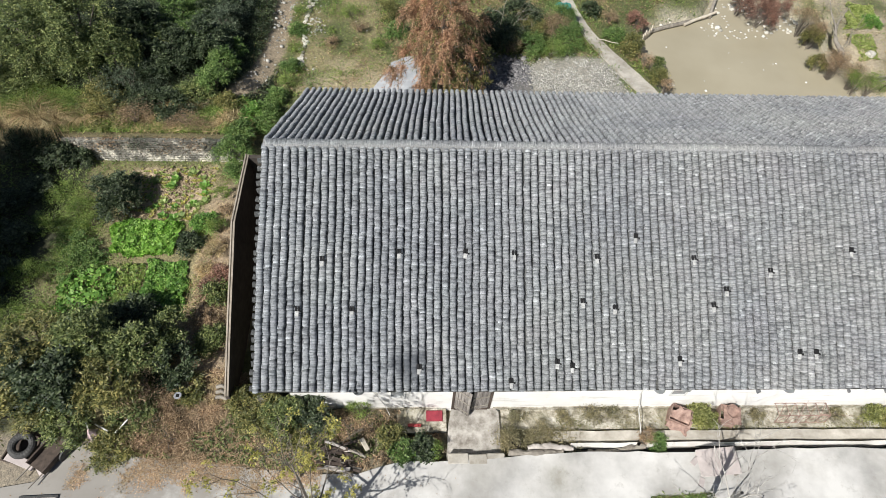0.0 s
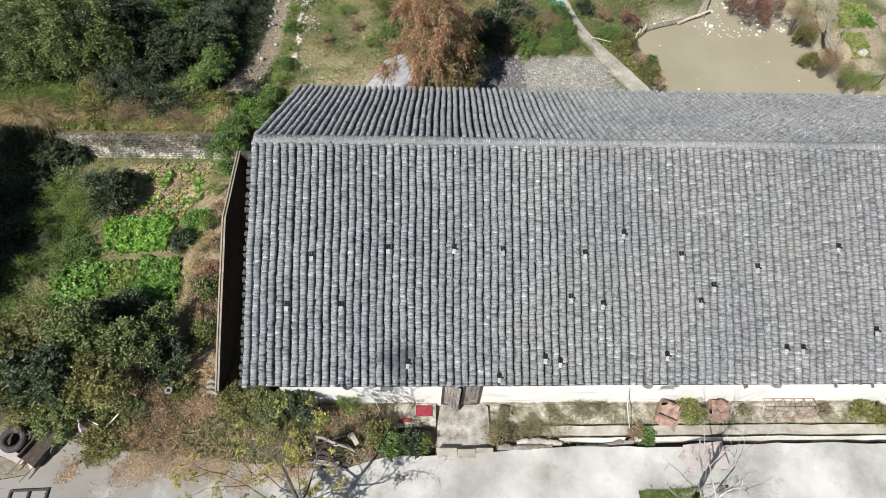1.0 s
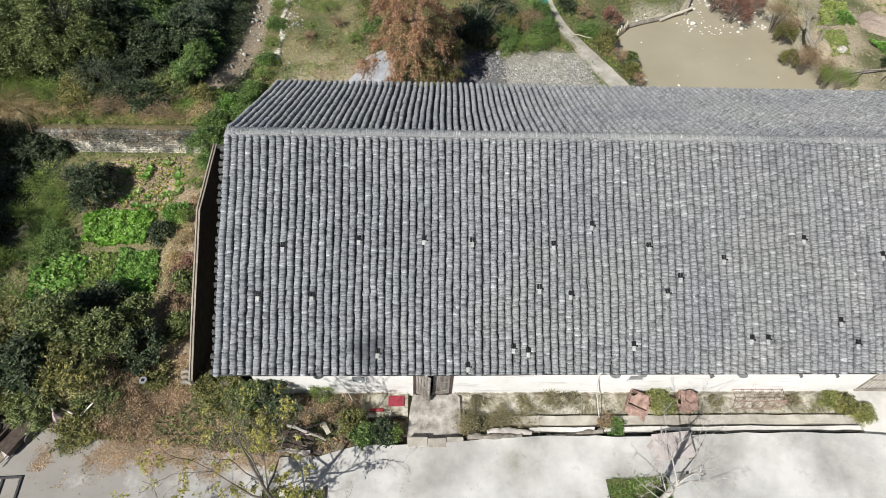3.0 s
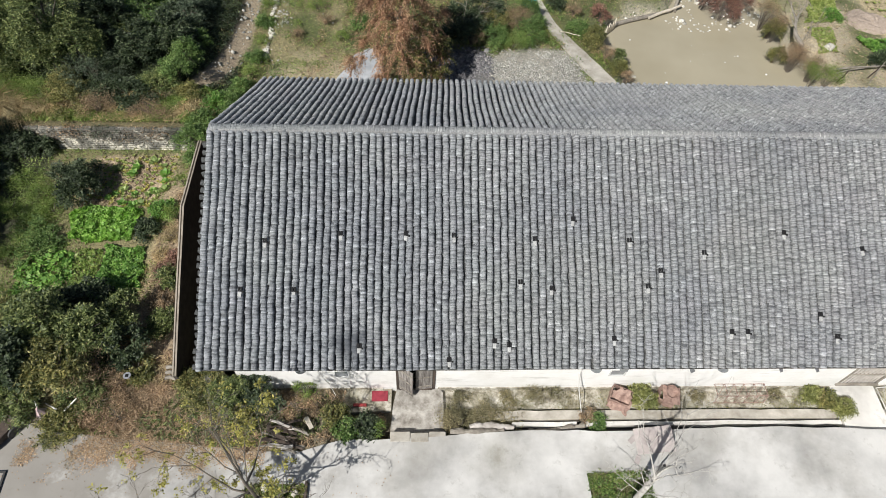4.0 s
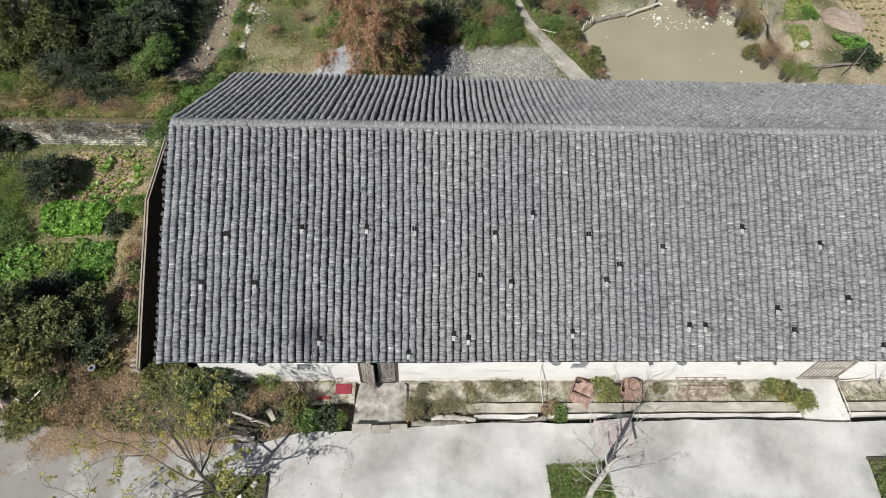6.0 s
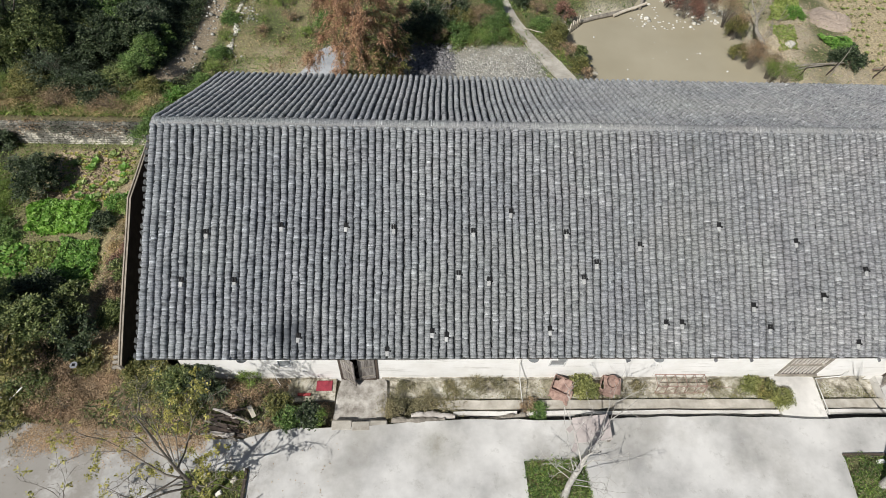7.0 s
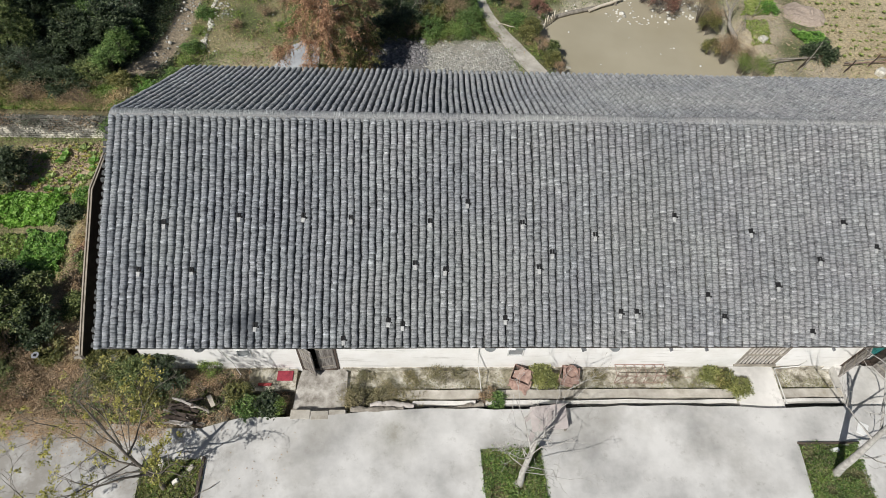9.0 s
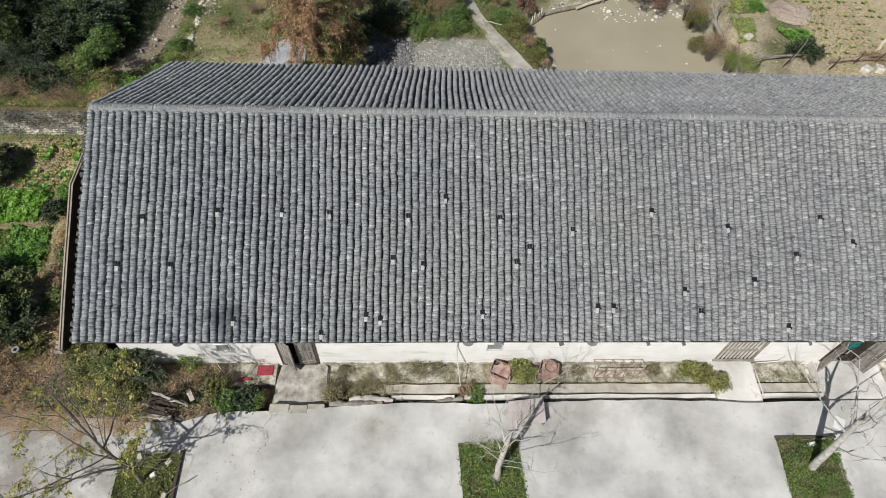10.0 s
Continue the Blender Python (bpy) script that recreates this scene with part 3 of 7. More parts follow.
paint(smooth(-0.2, 0.12, edge_dist(DIRT, GX, GY) + 0.12 * n2), (0.42, 0.34, 0.24))
paint(smooth(-0.5, 0.1, edge_dist(LITTER, GX, GY) + 0.3 * n2), (0.36, 0.27, 0.18))
paint(smooth(-0.3, 0.1, edge_dist(GRAVEL, GX, GY) + 0.2 * n2), (0.33, 0.315, 0.27))
# ground under this gravel painted dark for the conifer's shade
paint(smooth(-0.3, 0.1, edge_dist(SHADEGRAVEL, GX, GY) + 0.2 * n2), (0.16, 0.155, 0.15))
paint(smooth(-1.0, -0.2, edge_dist(POND, GX, GY) + 0.4 * n2), (0.42, 0.385, 0.30))
paint((GX > 24.4) * (GY > 14.5) * smooth(-0.5, 0.1, n1), (0.43, 0.37, 0.27))
paint((GX > 28.6) & (GY > 13.5) & (GX < 60), (0.46, 0.385, 0.25))
paint((GX > -0.9) & (GY < 1) & (GY > -1.9), (0.22, 0.19, 0.13))
nx, ny = len(gx), len(gy)
idx = np.arange(nx * ny).reshape(ny, nx)
quads = np.stack([idx[:-1, :-1], idx[:-1, 1:], idx[1:, 1:], idx[1:, :-1]], -1).reshape(-1, 4)
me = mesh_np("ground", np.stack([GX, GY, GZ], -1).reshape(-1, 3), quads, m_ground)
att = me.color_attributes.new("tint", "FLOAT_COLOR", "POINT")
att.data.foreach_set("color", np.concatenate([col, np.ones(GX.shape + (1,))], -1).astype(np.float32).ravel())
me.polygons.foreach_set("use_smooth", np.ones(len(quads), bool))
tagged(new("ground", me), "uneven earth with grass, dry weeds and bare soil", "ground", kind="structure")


def slab(name, poly, z0, z1, mat, label, category, jag=0.0, kind="structure", parent=None, holes=()):
    """A flat slab with upright rims over a plan polygon."""
    bm = bmesh.new()
    rng = random.Random(len(poly) * 7 + int(poly[0][0] * 10))
    pts = []
    for (x0, y0), (x1, y1) in zip(poly, poly[1:] + poly[:1]):
        n = max(1, int(math.hypot(x1 - x0, y1 - y0) / 0.5)) if jag and math.hypot(x1 - x0, y1 - y0) < 12 else 1
        for i in range(n):
            j = jag if i else 0.0
            pts.append((x0 + (x1 - x0) * i / n + rng.uniform(-j, j), y0 + (y1 - y0) * i / n + rng.uniform(-j, j)))
    loops = [pts] + [list(h) for h in holes]
    edges, rims = [], []
    for lp in loops:
        vs = [bm.verts.new((x, y, z1)) for x, y in lp]
        edges += [bm.edges.new((vs[i], vs[(i + 1) % len(vs)])) for i in range(len(vs))]
        rims.append(vs)
    bmesh.ops.triangle_fill(bm, edges=edges, use_beauty=True)
    for f in bm.faces:
        if f.normal.z < 0:
            f.normal_flip()
    for vs in rims:
        low = [bm.verts.new((v.co.x, v.co.y, z0)) for v in vs]
        for i in range(len(vs)):
            k = (i + 1) % len(vs)
            bm.faces.new((vs[i], low[i], low[k], vs[k]))
    bmesh.ops.recalc_face_normals(bm, faces=bm.faces)
    me = bpy.data.meshes.new(name)
    bm.to_mesh(me)
    bm.free()
    me.materials.append(mat)
    ob = new(name, me)
    if parent is not None:
        ob.parent = parent
        return tagged(ob, label)
    return tagged(ob, label, category, kind=kind)


slab("yard", YARD, -0.5, 0.0, m_yard, "pale stained concrete yard with worn wavy edge", "yard", 0.03, holes=BEDS)
slab("water", [(13.5, 13.0), (26, 13.0), (26, 25), (13.5, 25)], -1.5, -0.95, m_water, "still muddy brown pond water", "water")
slab("garden_path", CPATH, -0.6, -0.2, m_pale_path, "narrow worn concrete path beside the pond", "path", 0.03)
slab("concrete_patch", [(2.0, 13.9), (2.3, 14.7), (2.75, 15.6), (2.95, 16.3), (3.6, 16.75), (4.1, 16.9), (4.3, 15.2), (4.35, 13.9)], -0.5, -0.22, m_concrete_blue, "bluish grey concrete patch in the grass", "pavement", 0.04)

# ---- terraces between the yard and the house ----
def strip(name, x0, x1, y0, y1, z0, z1, mat, label):
    n = max(2, int((x1 - x0) / 0.45))
    rng = random.Random(int(x0 * 13 + y0 * 31))
    xs = [x0 + (x1 - x0) * i / n for i in range(n + 1)]
    poly = [(x, y0 + rng.uniform(-0.02, 0.02)) for x in xs] + [(x, y1 + rng.uniform(-0.015, 0.015)) for x in reversed(xs)]
    return slab(name, poly, z0, z1, mat, label, "terrace")


# gutter floors: slot shade is put into their dark colour
strip("gutter_bed", 6.95, 18.62, -0.86, -0.28, -0.9, -0.62, m_shade_mud, "wet mud between the kerb strips, darkened for slot shade")
strip("gutter", 6.95, 18.62, -1.3, -0.86, -0.9, -0.42, m_shade_mud, "wet gutter along the yard edge, darkened for its shade")
strip("gutter_bed_east", 20.05, 22.1, -0.86, -0.28, -0.9, -0.62, m_shade_mud, "wet mud between the kerb strips, darkened for slot shade")
strip("gutter_east", 20.05, 22.1, -1.3, -0.86, -0.9, -0.42, m_shade_mud, "wet gutter along the yard edge, darkened for its shade")
strip("gutter_kerb", 8.6, 18.6, -0.88, -0.765, -0.8, -0.21, m_white_conc, "pale concrete kerb of the gutter")
strip("gutter_kerb_east", 20.1, 22.1, -0.86, -0.76, -0.8, -0.21, m_white_conc, "pale concrete kerb of the gutter")
strip("terrace_step", 7.6, 18.55, -0.675, -0.40, -0.8, -0.26, m_pale_path, "grey concrete step strip below the house wall")
strip("terrace_step_east", 20.1, 22.1, -0.68, -0.40, -0.8, -0.26, m_pale_path, "pale concrete step strip below the house wall")
strip("terrace", 6.6, 18.65, -0.315, 0.30, -0.9, -0.40, m_plinth, "weathered mossy terrace strip at the wall foot")
strip("terrace_east", 20.05, 22.05, -0.315, 0.30, -0.9, -0.40, m_plinth, "weathered mossy terrace strip at the wall foot")
slab("door_path", [(5.02, -1.22), (6.62, -1.16), (6.60, 0.2), (6.5, 0.31), (5.2, 0.31), (5.1, -0.2)], -0.8, -0.27, m_path, "grey concrete path to the open door", "path", 0.02)
slab("house_path", [(18.66, -1.16), (20.06, -1.16), (20.06, 0.31), (18.66, 0.31)], -0.7, -0.18, m_white_conc, "pale concrete path to the house wall", "path", 0.01)
slab("door_apron", [(22.1, -1.1), (24.2, -1.1), (24.2, 0.31), (22.1, 0.31)], -0.7, -0.14, m_white_conc, "pale concrete apron before the double door", "path", 0.01)
slab("wall_foot_strip", [(2.6, -0.5), (5.05, -0.35), (5.05, 0.31), (0.6, 0.31), (0.6, 0.0)], -0.7, -0.28, m_plinth, "lime-splashed concrete strip at the wall foot", "terrace", 0.03)
slab("wall_foot_strip_far", [(24.2, -1.1), (34, -1.1), (34, 0.31), (24.2, 0.31)], -0.7, -0.25, m_plinth, "weathered terrace strip at the wall foot", "terrace", 0.02)

# ---- house ----
X0, X1 = 0.0, 31.5
EAVE_Y, EAVE_Z, RIDGE_Y, RIDGE_Z, BACK_Y, BACK_Z = 0.0, 1.885, 5.78, 5.15, 11.03, 2.56
WALL_Y, FOOT = 0.32, -0.62
WARP_X = (-1, 1, 3.7, 6.8, 9.1, 12, 14, 17, 32)
WARP_Z = (0, 0, -0.05, -0.16, -0.08, 0.06, 0.06, 0.06, 0.05)


def roof_at(x, s, front=True):
    """A place on the roof deck: s runs from the eave, 0, to the ridge, 1."""
    x, s = np.asarray(x, float), np.asarray(s, float)
    sag = (-0.005 if front else -0.06) * np.sin(np.pi * s)
    if front:
        y = EAVE_Y + (RIDGE_Y - EAVE_Y) * s
        z = EAVE_Z + (RIDGE_Z - EAVE_Z) * s + sag + np.interp(x, WARP_X, WARP_Z) * np.sin(np.pi * s)
        z = z + np.interp(x, (7.5, 10.5), (0, 1)) * np.interp(s, (0, 0.1, 0.2, 0.35, 0.55, 1), (0.07, 0.14, 0.15, 0.12, 0.03, 0))
        x = x - 0.03 * np.exp(-np.maximum(x, 0) / 1.2) * (1 - np.clip(s, 0, 1))
    else:
        y = BACK_Y + (RIDGE_Y - BACK_Y) * s
        z = BACK_Z + (RIDGE_Z - BACK_Z) * s + sag
        x = x + 0.24 * (1 - s)
    return np.stack([x + 0 * s, y + 0 * x, z], -1)


house = thing("house", 12, 0.32, FOOT, "long low white-plastered house with grey tiled gable roof", "house")
HM = house.matrix_world.inverted()


def hpart(name, data, mat, label="", kind="", parent=None, m=None):
    """A part of the house, in world coordinates."""
    ob = part(name, data, mat, parent or house, label, kind)
    ob.matrix_basis = (HM if parent is None else Matrix()) @ (m or Matrix())
    return ob


# front wall with its openings: x0, x1, z0, z1
OPEN = [(3.42, 3.86, 0.58, 1.05), (5.20, 6.35, -0.42, 1.62), (11.45, 11.95, 0.62, 1.06), (18.80, 20.08, 0.0, 1.42), (22.32, 23.46, -0.42, 1.62)]
xs, top = 0.35, 2.02


def wall_piece(nm, x0, z0, x1, z1):
    hpart(nm, boxed(x0, WALL_Y, z0, x1, WALL_Y + 0.32, z1), m_plaster, "white lime plaster with grey stains")


for x0, x1, z0, z1 in OPEN:
    wall_piece("front_wall", xs, FOOT - 0.3, x0, top)
    wall_piece("wall_above_opening", x0, z1, x1, top)
    if z0 > FOOT + 0.3:
        wall_piece("wall_below_opening", x0, FOOT - 0.3, x1, z0)
    xs = x1
wall_piece("front_wall", xs, FOOT - 0.3, X1 - 0.3, top)
for a, b in ((0.36, 5.28), (6.44, 22.3), (23.48, X1 - 0.3)):
    n = int((b - a) / 0.5) + 1
    bm = bmesh.new()
    for i in range(n):
        h = -0.19 + 0.05 * noise.noise(Vector((a + i * 0.9, 2.2, 0)))
        tops = [bm.verts.new((a + (b - a) * i / n, y, h)) for y in (WALL_Y - 0.025, WALL_Y + 0.01)]
        lows = [bm.verts.new((a + (b - a) * i / n, y, FOOT - 0.25)) for y in (WALL_Y - 0.025, WALL_Y + 0.01)]
        if i:
            bm.faces.new((pl[0], lows[0], tops[0], pt[0]))
            bm.faces.new((pt[0], tops[0], tops[1], pt[1]))
        pl, pt = lows, tops
    hpart("plinth", bm, m_plinth, "dirty flaking plinth at the foot of the wall")
hpart("back_wall", boxed(0.35, BACK_Y - 0.6, FOOT - 0.3, X1 - 0.3, BACK_Y - 0.3, BACK_Z + 0.05), m_plaster)
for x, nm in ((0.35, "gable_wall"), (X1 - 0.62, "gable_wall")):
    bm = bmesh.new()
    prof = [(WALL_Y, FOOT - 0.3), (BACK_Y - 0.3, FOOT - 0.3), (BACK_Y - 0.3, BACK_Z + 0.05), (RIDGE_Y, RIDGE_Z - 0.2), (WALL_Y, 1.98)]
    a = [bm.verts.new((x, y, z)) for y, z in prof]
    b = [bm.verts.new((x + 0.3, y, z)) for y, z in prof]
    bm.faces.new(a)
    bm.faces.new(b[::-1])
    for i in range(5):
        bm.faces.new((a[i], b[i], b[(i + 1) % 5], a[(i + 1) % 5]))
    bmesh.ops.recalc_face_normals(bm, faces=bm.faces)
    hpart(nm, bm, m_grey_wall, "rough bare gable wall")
hpart("room_floor", boxed(0.65, WALL_Y + 0.32, FOOT - 0.1, X1 - 0.62, BACK_Y - 0.6, -0.3), m_dark_room)

# roof deck
ns = 26
dx = np.linspace(X0 - 0.05, X1, 64)
ds = np.linspace(0, 1, ns)
roofs = {}
for front in (True, False):
    DX, DS = np.meshgrid(dx, ds)
    p = roof_at(DX, DS, front)
    p[..., 2] -= 0.05
    q = p.copy()
    q[..., 2] -= 0.09
    n = DX.size
    i = np.arange(n).reshape(ns, -1)
    f = np.stack([i[:-1, :-1], i[:-1, 1:], i[1:, 1:], i[1:, :-1]], -1).reshape(-1, 4)
    e = np.stack([i[0, :-1], i[0, :-1] + n, i[0, 1:] + n, i[0, 1:]], -1)
    s0 = np.stack([i[:-1, 0], i[1:, 0], i[1:, 0] + n, i[:-1, 0] + n], -1)
    s1 = np.stack([i[:-1, -1], i[:-1, -1] + n, i[1:, -1] + n, i[1:, -1]], -1)
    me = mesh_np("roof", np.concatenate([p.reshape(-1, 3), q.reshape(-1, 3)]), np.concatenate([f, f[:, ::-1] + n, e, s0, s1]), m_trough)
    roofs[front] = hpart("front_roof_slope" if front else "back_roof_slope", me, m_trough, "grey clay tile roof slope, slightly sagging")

# cover tiles: half-round shells laid one over the other up each column
PITCH, HALF, RISE = 0.206, 0.0865, 0.108
ANG = np.linspace(0, np.pi, 6)
COS, SIN = np.sign(np.cos(ANG)) * np.abs(np.cos(ANG)) ** 0.78, np.sin(ANG) ** 0.78


def tile_shell():
    lo = np.stack([HALF * 1.04 * COS, 0 * ANG, 0.024 + RISE * SIN], -1)
    hi = np.stack([HALF * 0.95 * COS, 0 * ANG + 0.11, RISE * 0.93 * SIN - 0.004], -1)
    rim = np.stack([HALF * 0.84 * COS, 0 * ANG + 0.004, 0.002 + RISE * 0.84 * SIN], -1)
    f = [(i, i + 1, 6 + i + 1, 6 + i) for i in range(5)] + [(12 + i, 12 + i + 1, 19 + i, 18 + i) for i in range(5)]
    return np.concatenate([lo, hi, rim, lo]), np.array(f)


SHELL_V, SHELL_F = tile_shell()
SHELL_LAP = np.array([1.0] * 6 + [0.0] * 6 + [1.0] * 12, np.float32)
SHELL_F = SHELL_F[:, ::-1]
rng = np.random.default_rng(7)
COLUMNS = np.arange(X0, X1 - 0.05, PITCH)
EXPO = 0.05


def tile_frames(front):
    """Places and turns of all cover tiles of a slope: column, row, place, matrix."""
    length = math.hypot(RIDGE_Y - EAVE_Y, RIDGE_Z - EAVE_Z) if front else math.hypot(BACK_Y - RIDGE_Y, RIDGE_Z - BACK_Z)
    rows = int(length / EXPO) - 1
    C, R = np.meshgrid(np.arange(len(COLUMNS)), np.arange(rows), indexing="ij")
    s = (R * EXPO + 0.0 + rng.normal(size=R.shape) * 0.009) / length
    s[:, 0] = rng.normal(size=len(COLUMNS)) * 0.0015 - 0.004
    wob = np.zeros(C.shape)
    for k, (amp, wl) in enumerate(((0.006, 1.7), (0.0045, 0.62), (0.012, 5.0))):
        ph = rng.random(len(COLUMNS)) * 6.28
        if k == 2:
            ph = np.cumsum(rng.normal(size=len(COLUMNS)) * 0.35)
        wob += amp * np.sin(R * EXPO * 6.28 / wl + ph[:, None])
    wob += rng.normal(size=C.shape) * 0.006
    x = COLUMNS[C] + wob + rng.normal(size=len(COLUMNS))[:, None] * 0.006
    p = roof_at(x, s, front)
    q = roof_at(x, s + 0.01, front)
    v = q - p
    v /= np.linalg.norm(v, axis=-1)[..., None]
    yaw = rng.normal(size=C.shape) * 0.08
    ux = np.zeros(v.shape)
    ux[..., 0] = 1 if front else -1
    u = ux * np.cos(yaw)[..., None] + v * np.sin(yaw)[..., None]
    w = np.cross(u, v)
    w /= np.linalg.norm(w, axis=-1)[..., None]
    v = np.cross(w, u)
    tilt = rng.normal(size=C.shape) * 0.085
    v2 = v * np.cos(tilt)[..., None] + w * np.sin(tilt)[..., None]
    w2 = np.cross(u, v2)
    size = (1.0 if front else 0.80) + rng.normal(size=C.shape) * 0.05
    p = p + w * (rng.normal(size=C.shape) * 0.003)[..., None]
    return C, R, p, u * size[..., None], v2, w2 * (size * (1.0 if front else 1.25))[..., None]


for front in (True, False):
    C, R, P, U, V, W = tile_frames(front)
    pick = (C >= 36) & (C <= 40) & (R < 60) & front
    rest = ~pick
    vv = P[rest][:, None, :] + SHELL_V[None, :, 0, None] * U[rest][:, None, :] + SHELL_V[None, :, 1, None] * V[rest][:, None, :] + SHELL_V[None, :, 2, None] * W[rest][:, None, :]
    n = len(vv)
    ff = (SHELL_F[None] + 24 * np.arange(n)[:, None, None]).reshape(-1, 4)
    me = mesh_np("cover_tiles", vv.reshape(-1, 3), ff, m_tile)
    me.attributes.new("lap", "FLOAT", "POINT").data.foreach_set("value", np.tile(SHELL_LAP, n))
    me.polygons.foreach_set("use_smooth", np.tile(np.array([True] * 5 + [False] * 5), n))
    me.materials.append(m_tile_edge)
    me.polygons.foreach_set("material_index", np.tile(np.array([0] * 5 + [1] * 5, np.int32), n))
    hpart("cover_tiles", me, m_tile, "rows of overlapping half-round grey clay tiles", "stuff", parent=roofs[front])
    if front:
        TILE_PICK = [(P[i], U[i], V[i], W[i]) for i in zip(*np.nonzero(pick))]
    # trough tiles in the channels between the columns
    length = 6.5 if front else 5.85
    rows = int(length / 0.11)
    c, r = np.meshgrid(np.arange(len(COLUMNS) - 1), np.arange(rows), indexing="ij")
    s = (r * 0.11) / length
    x = COLUMNS[c] + PITCH / 2 + rng.normal(size=c.shape) * 0.006
    lo, hi = roof_at(x, s - 0.002, front), roof_at(x, np.minimum(s + 0.125 / length, 1), front)
    vs = []
    for base, lift in ((lo, 0.020), (hi, 0.004)):
        for off, h in ((-0.075, -0.005), (-0.03, -0.04), (0.03, -0.04), (0.075, -0.005)):
            b = base.copy()
            b[..., 0] += off
            b[..., 2] += lift + h
            vs.append(b.reshape(-1, 3))
    v = np.stack(vs, 1)
    k = len(v)
    order = (lambda a: a) if front else (lambda a: a[::-1])
    f = np.array([order(q) for q in ((0, 1, 5, 4), (1, 2, 6, 5), (2, 3, 7, 6))])
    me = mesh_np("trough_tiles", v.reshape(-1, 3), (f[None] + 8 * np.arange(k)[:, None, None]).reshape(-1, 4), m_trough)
    hpart("trough_tiles", me, m_trough, "clay trough tiles, darkened for the shade between columns", "stuff", parent=roofs[front])

# ridge: mortar bed and a row of tiles set on edge
bm = bmesh.new()
n = 90
prev = None
for i in range(n + 1):
    x = X0 - 0.03 + (X1 - X0 + 0.06) * i / n
    dz = 0.02 * noise.noise(Vector((x * 0.35, 0, 4))) + 0.008 * noise.noise(Vector((x * 3, 0, 1)))
    prof = [(-0.155, -0.10), (-0.145, 0.05), (-0.07, 0.085), (0.07, 0.085), (0.145, 0.05), (0.155, -0.10)]
    cur = [bm.verts.new((x, RIDGE_Y + y + 0.008 * noise.noise(Vector((x * 2, y * 9, 0))), RIDGE_Z + z + dz)) for y, z in prof]
    if prev:
        for k in range(5):
            bm.faces.new((prev[k], cur[k], cur[k + 1], prev[k + 1]))
    else:
        bm.faces.new(cur[::-1])
    prev = cur
bm.faces.new(prev)
ridge = hpart("ridge", bm, m_mortar, "ridge of grey mortar with tiles set on edge")
vs, fs = [], []
x = X0
while x < X1:
    lean = 0.3 + 0.03 * rng.normal()
    t, h, w = 0.0235, 0.055 + 0.003 * rng.normal(), 0.105 + 0.006 * rng.normal()
    dz = 0.02 * noise.noise(Vector((x * 0.35, 0, 4))) + 0.004 * rng.normal()
    y0 = RIDGE_Y + 0.006 * rng.normal()
    b = len(vs)
    for off in (0, t):
        for yy, zz in ((-w, 0.05), (-w * 0.95, 0.05 + h * 0.6), (-w * 0.45, 0.06 + h), (w * 0.45, 0.06 + h), (w * 0.95, 0.05 + h * 0.6), (w, 0.05)):
            vs.append((x + off + lean * zz, y0 + yy, RIDGE_Z + zz + dz))
    for k in range(5):
        fs.append((b + k, b + k + 1, b + 7 + k, b + 6 + k))
    fs += [(b, b + 5, b + 4, b + 1), (b + 1, b + 4, b + 3, b + 2), (b + 6, b + 7, b + 10, b + 11), (b + 7, b + 8, b + 9, b + 10)]
    x += 0.0225 + 0.003 * abs(rng.normal())
hpart("ridge_tiles", mesh_np("ridge_tiles", vs, fs, m_ridge_tile), m_ridge_tile, "grey clay tiles standing on edge along the ridge", "stuff", parent=ridge)

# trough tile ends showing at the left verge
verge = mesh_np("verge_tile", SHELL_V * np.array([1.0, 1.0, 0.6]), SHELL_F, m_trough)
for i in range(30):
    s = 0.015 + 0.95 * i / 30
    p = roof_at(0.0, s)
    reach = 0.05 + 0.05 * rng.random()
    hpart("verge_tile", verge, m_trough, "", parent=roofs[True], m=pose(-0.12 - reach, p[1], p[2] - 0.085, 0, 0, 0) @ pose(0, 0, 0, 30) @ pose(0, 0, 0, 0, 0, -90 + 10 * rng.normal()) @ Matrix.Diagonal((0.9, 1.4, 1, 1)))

# white mortar plugs at the eave
for i, xc in enumerate(COLUMNS):
    if rng.random() < 0.5:
        p = roof_at(xc, 0.0)
        bm = bmesh.new()
        bmesh.ops.create_icosphere(bm, subdivisions=1, radius=0.05, matrix=pose(xc + 0.01 * rng.normal(), p[1] - 0.005, p[2] + 0.03, 20) @ Matrix.Diagonal((1.15, 0.5, 0.62 + 0.3 * rng.random(), 1)))
        hpart("mortar_plug", bm, m_white_mortar, "", parent=roofs[True])
hpart("fascia", boxed(0.05, 0.03, 1.72, X1 - 0.05, 0.07, 1.83, bevel=0.006), m_wood_dark, "dark weathered eave board")

# door with one leaf open, lit threshold
def plank_leaf(w, h, mat):
    bm = bmesh.new()
    n = 5
    for i in range(n):
        box(bm, w * i / n + 0.003, -0.02, 0.0, w * (i + 1) / n - 0.003, 0.02, h, bevel=0.004)
    return bm


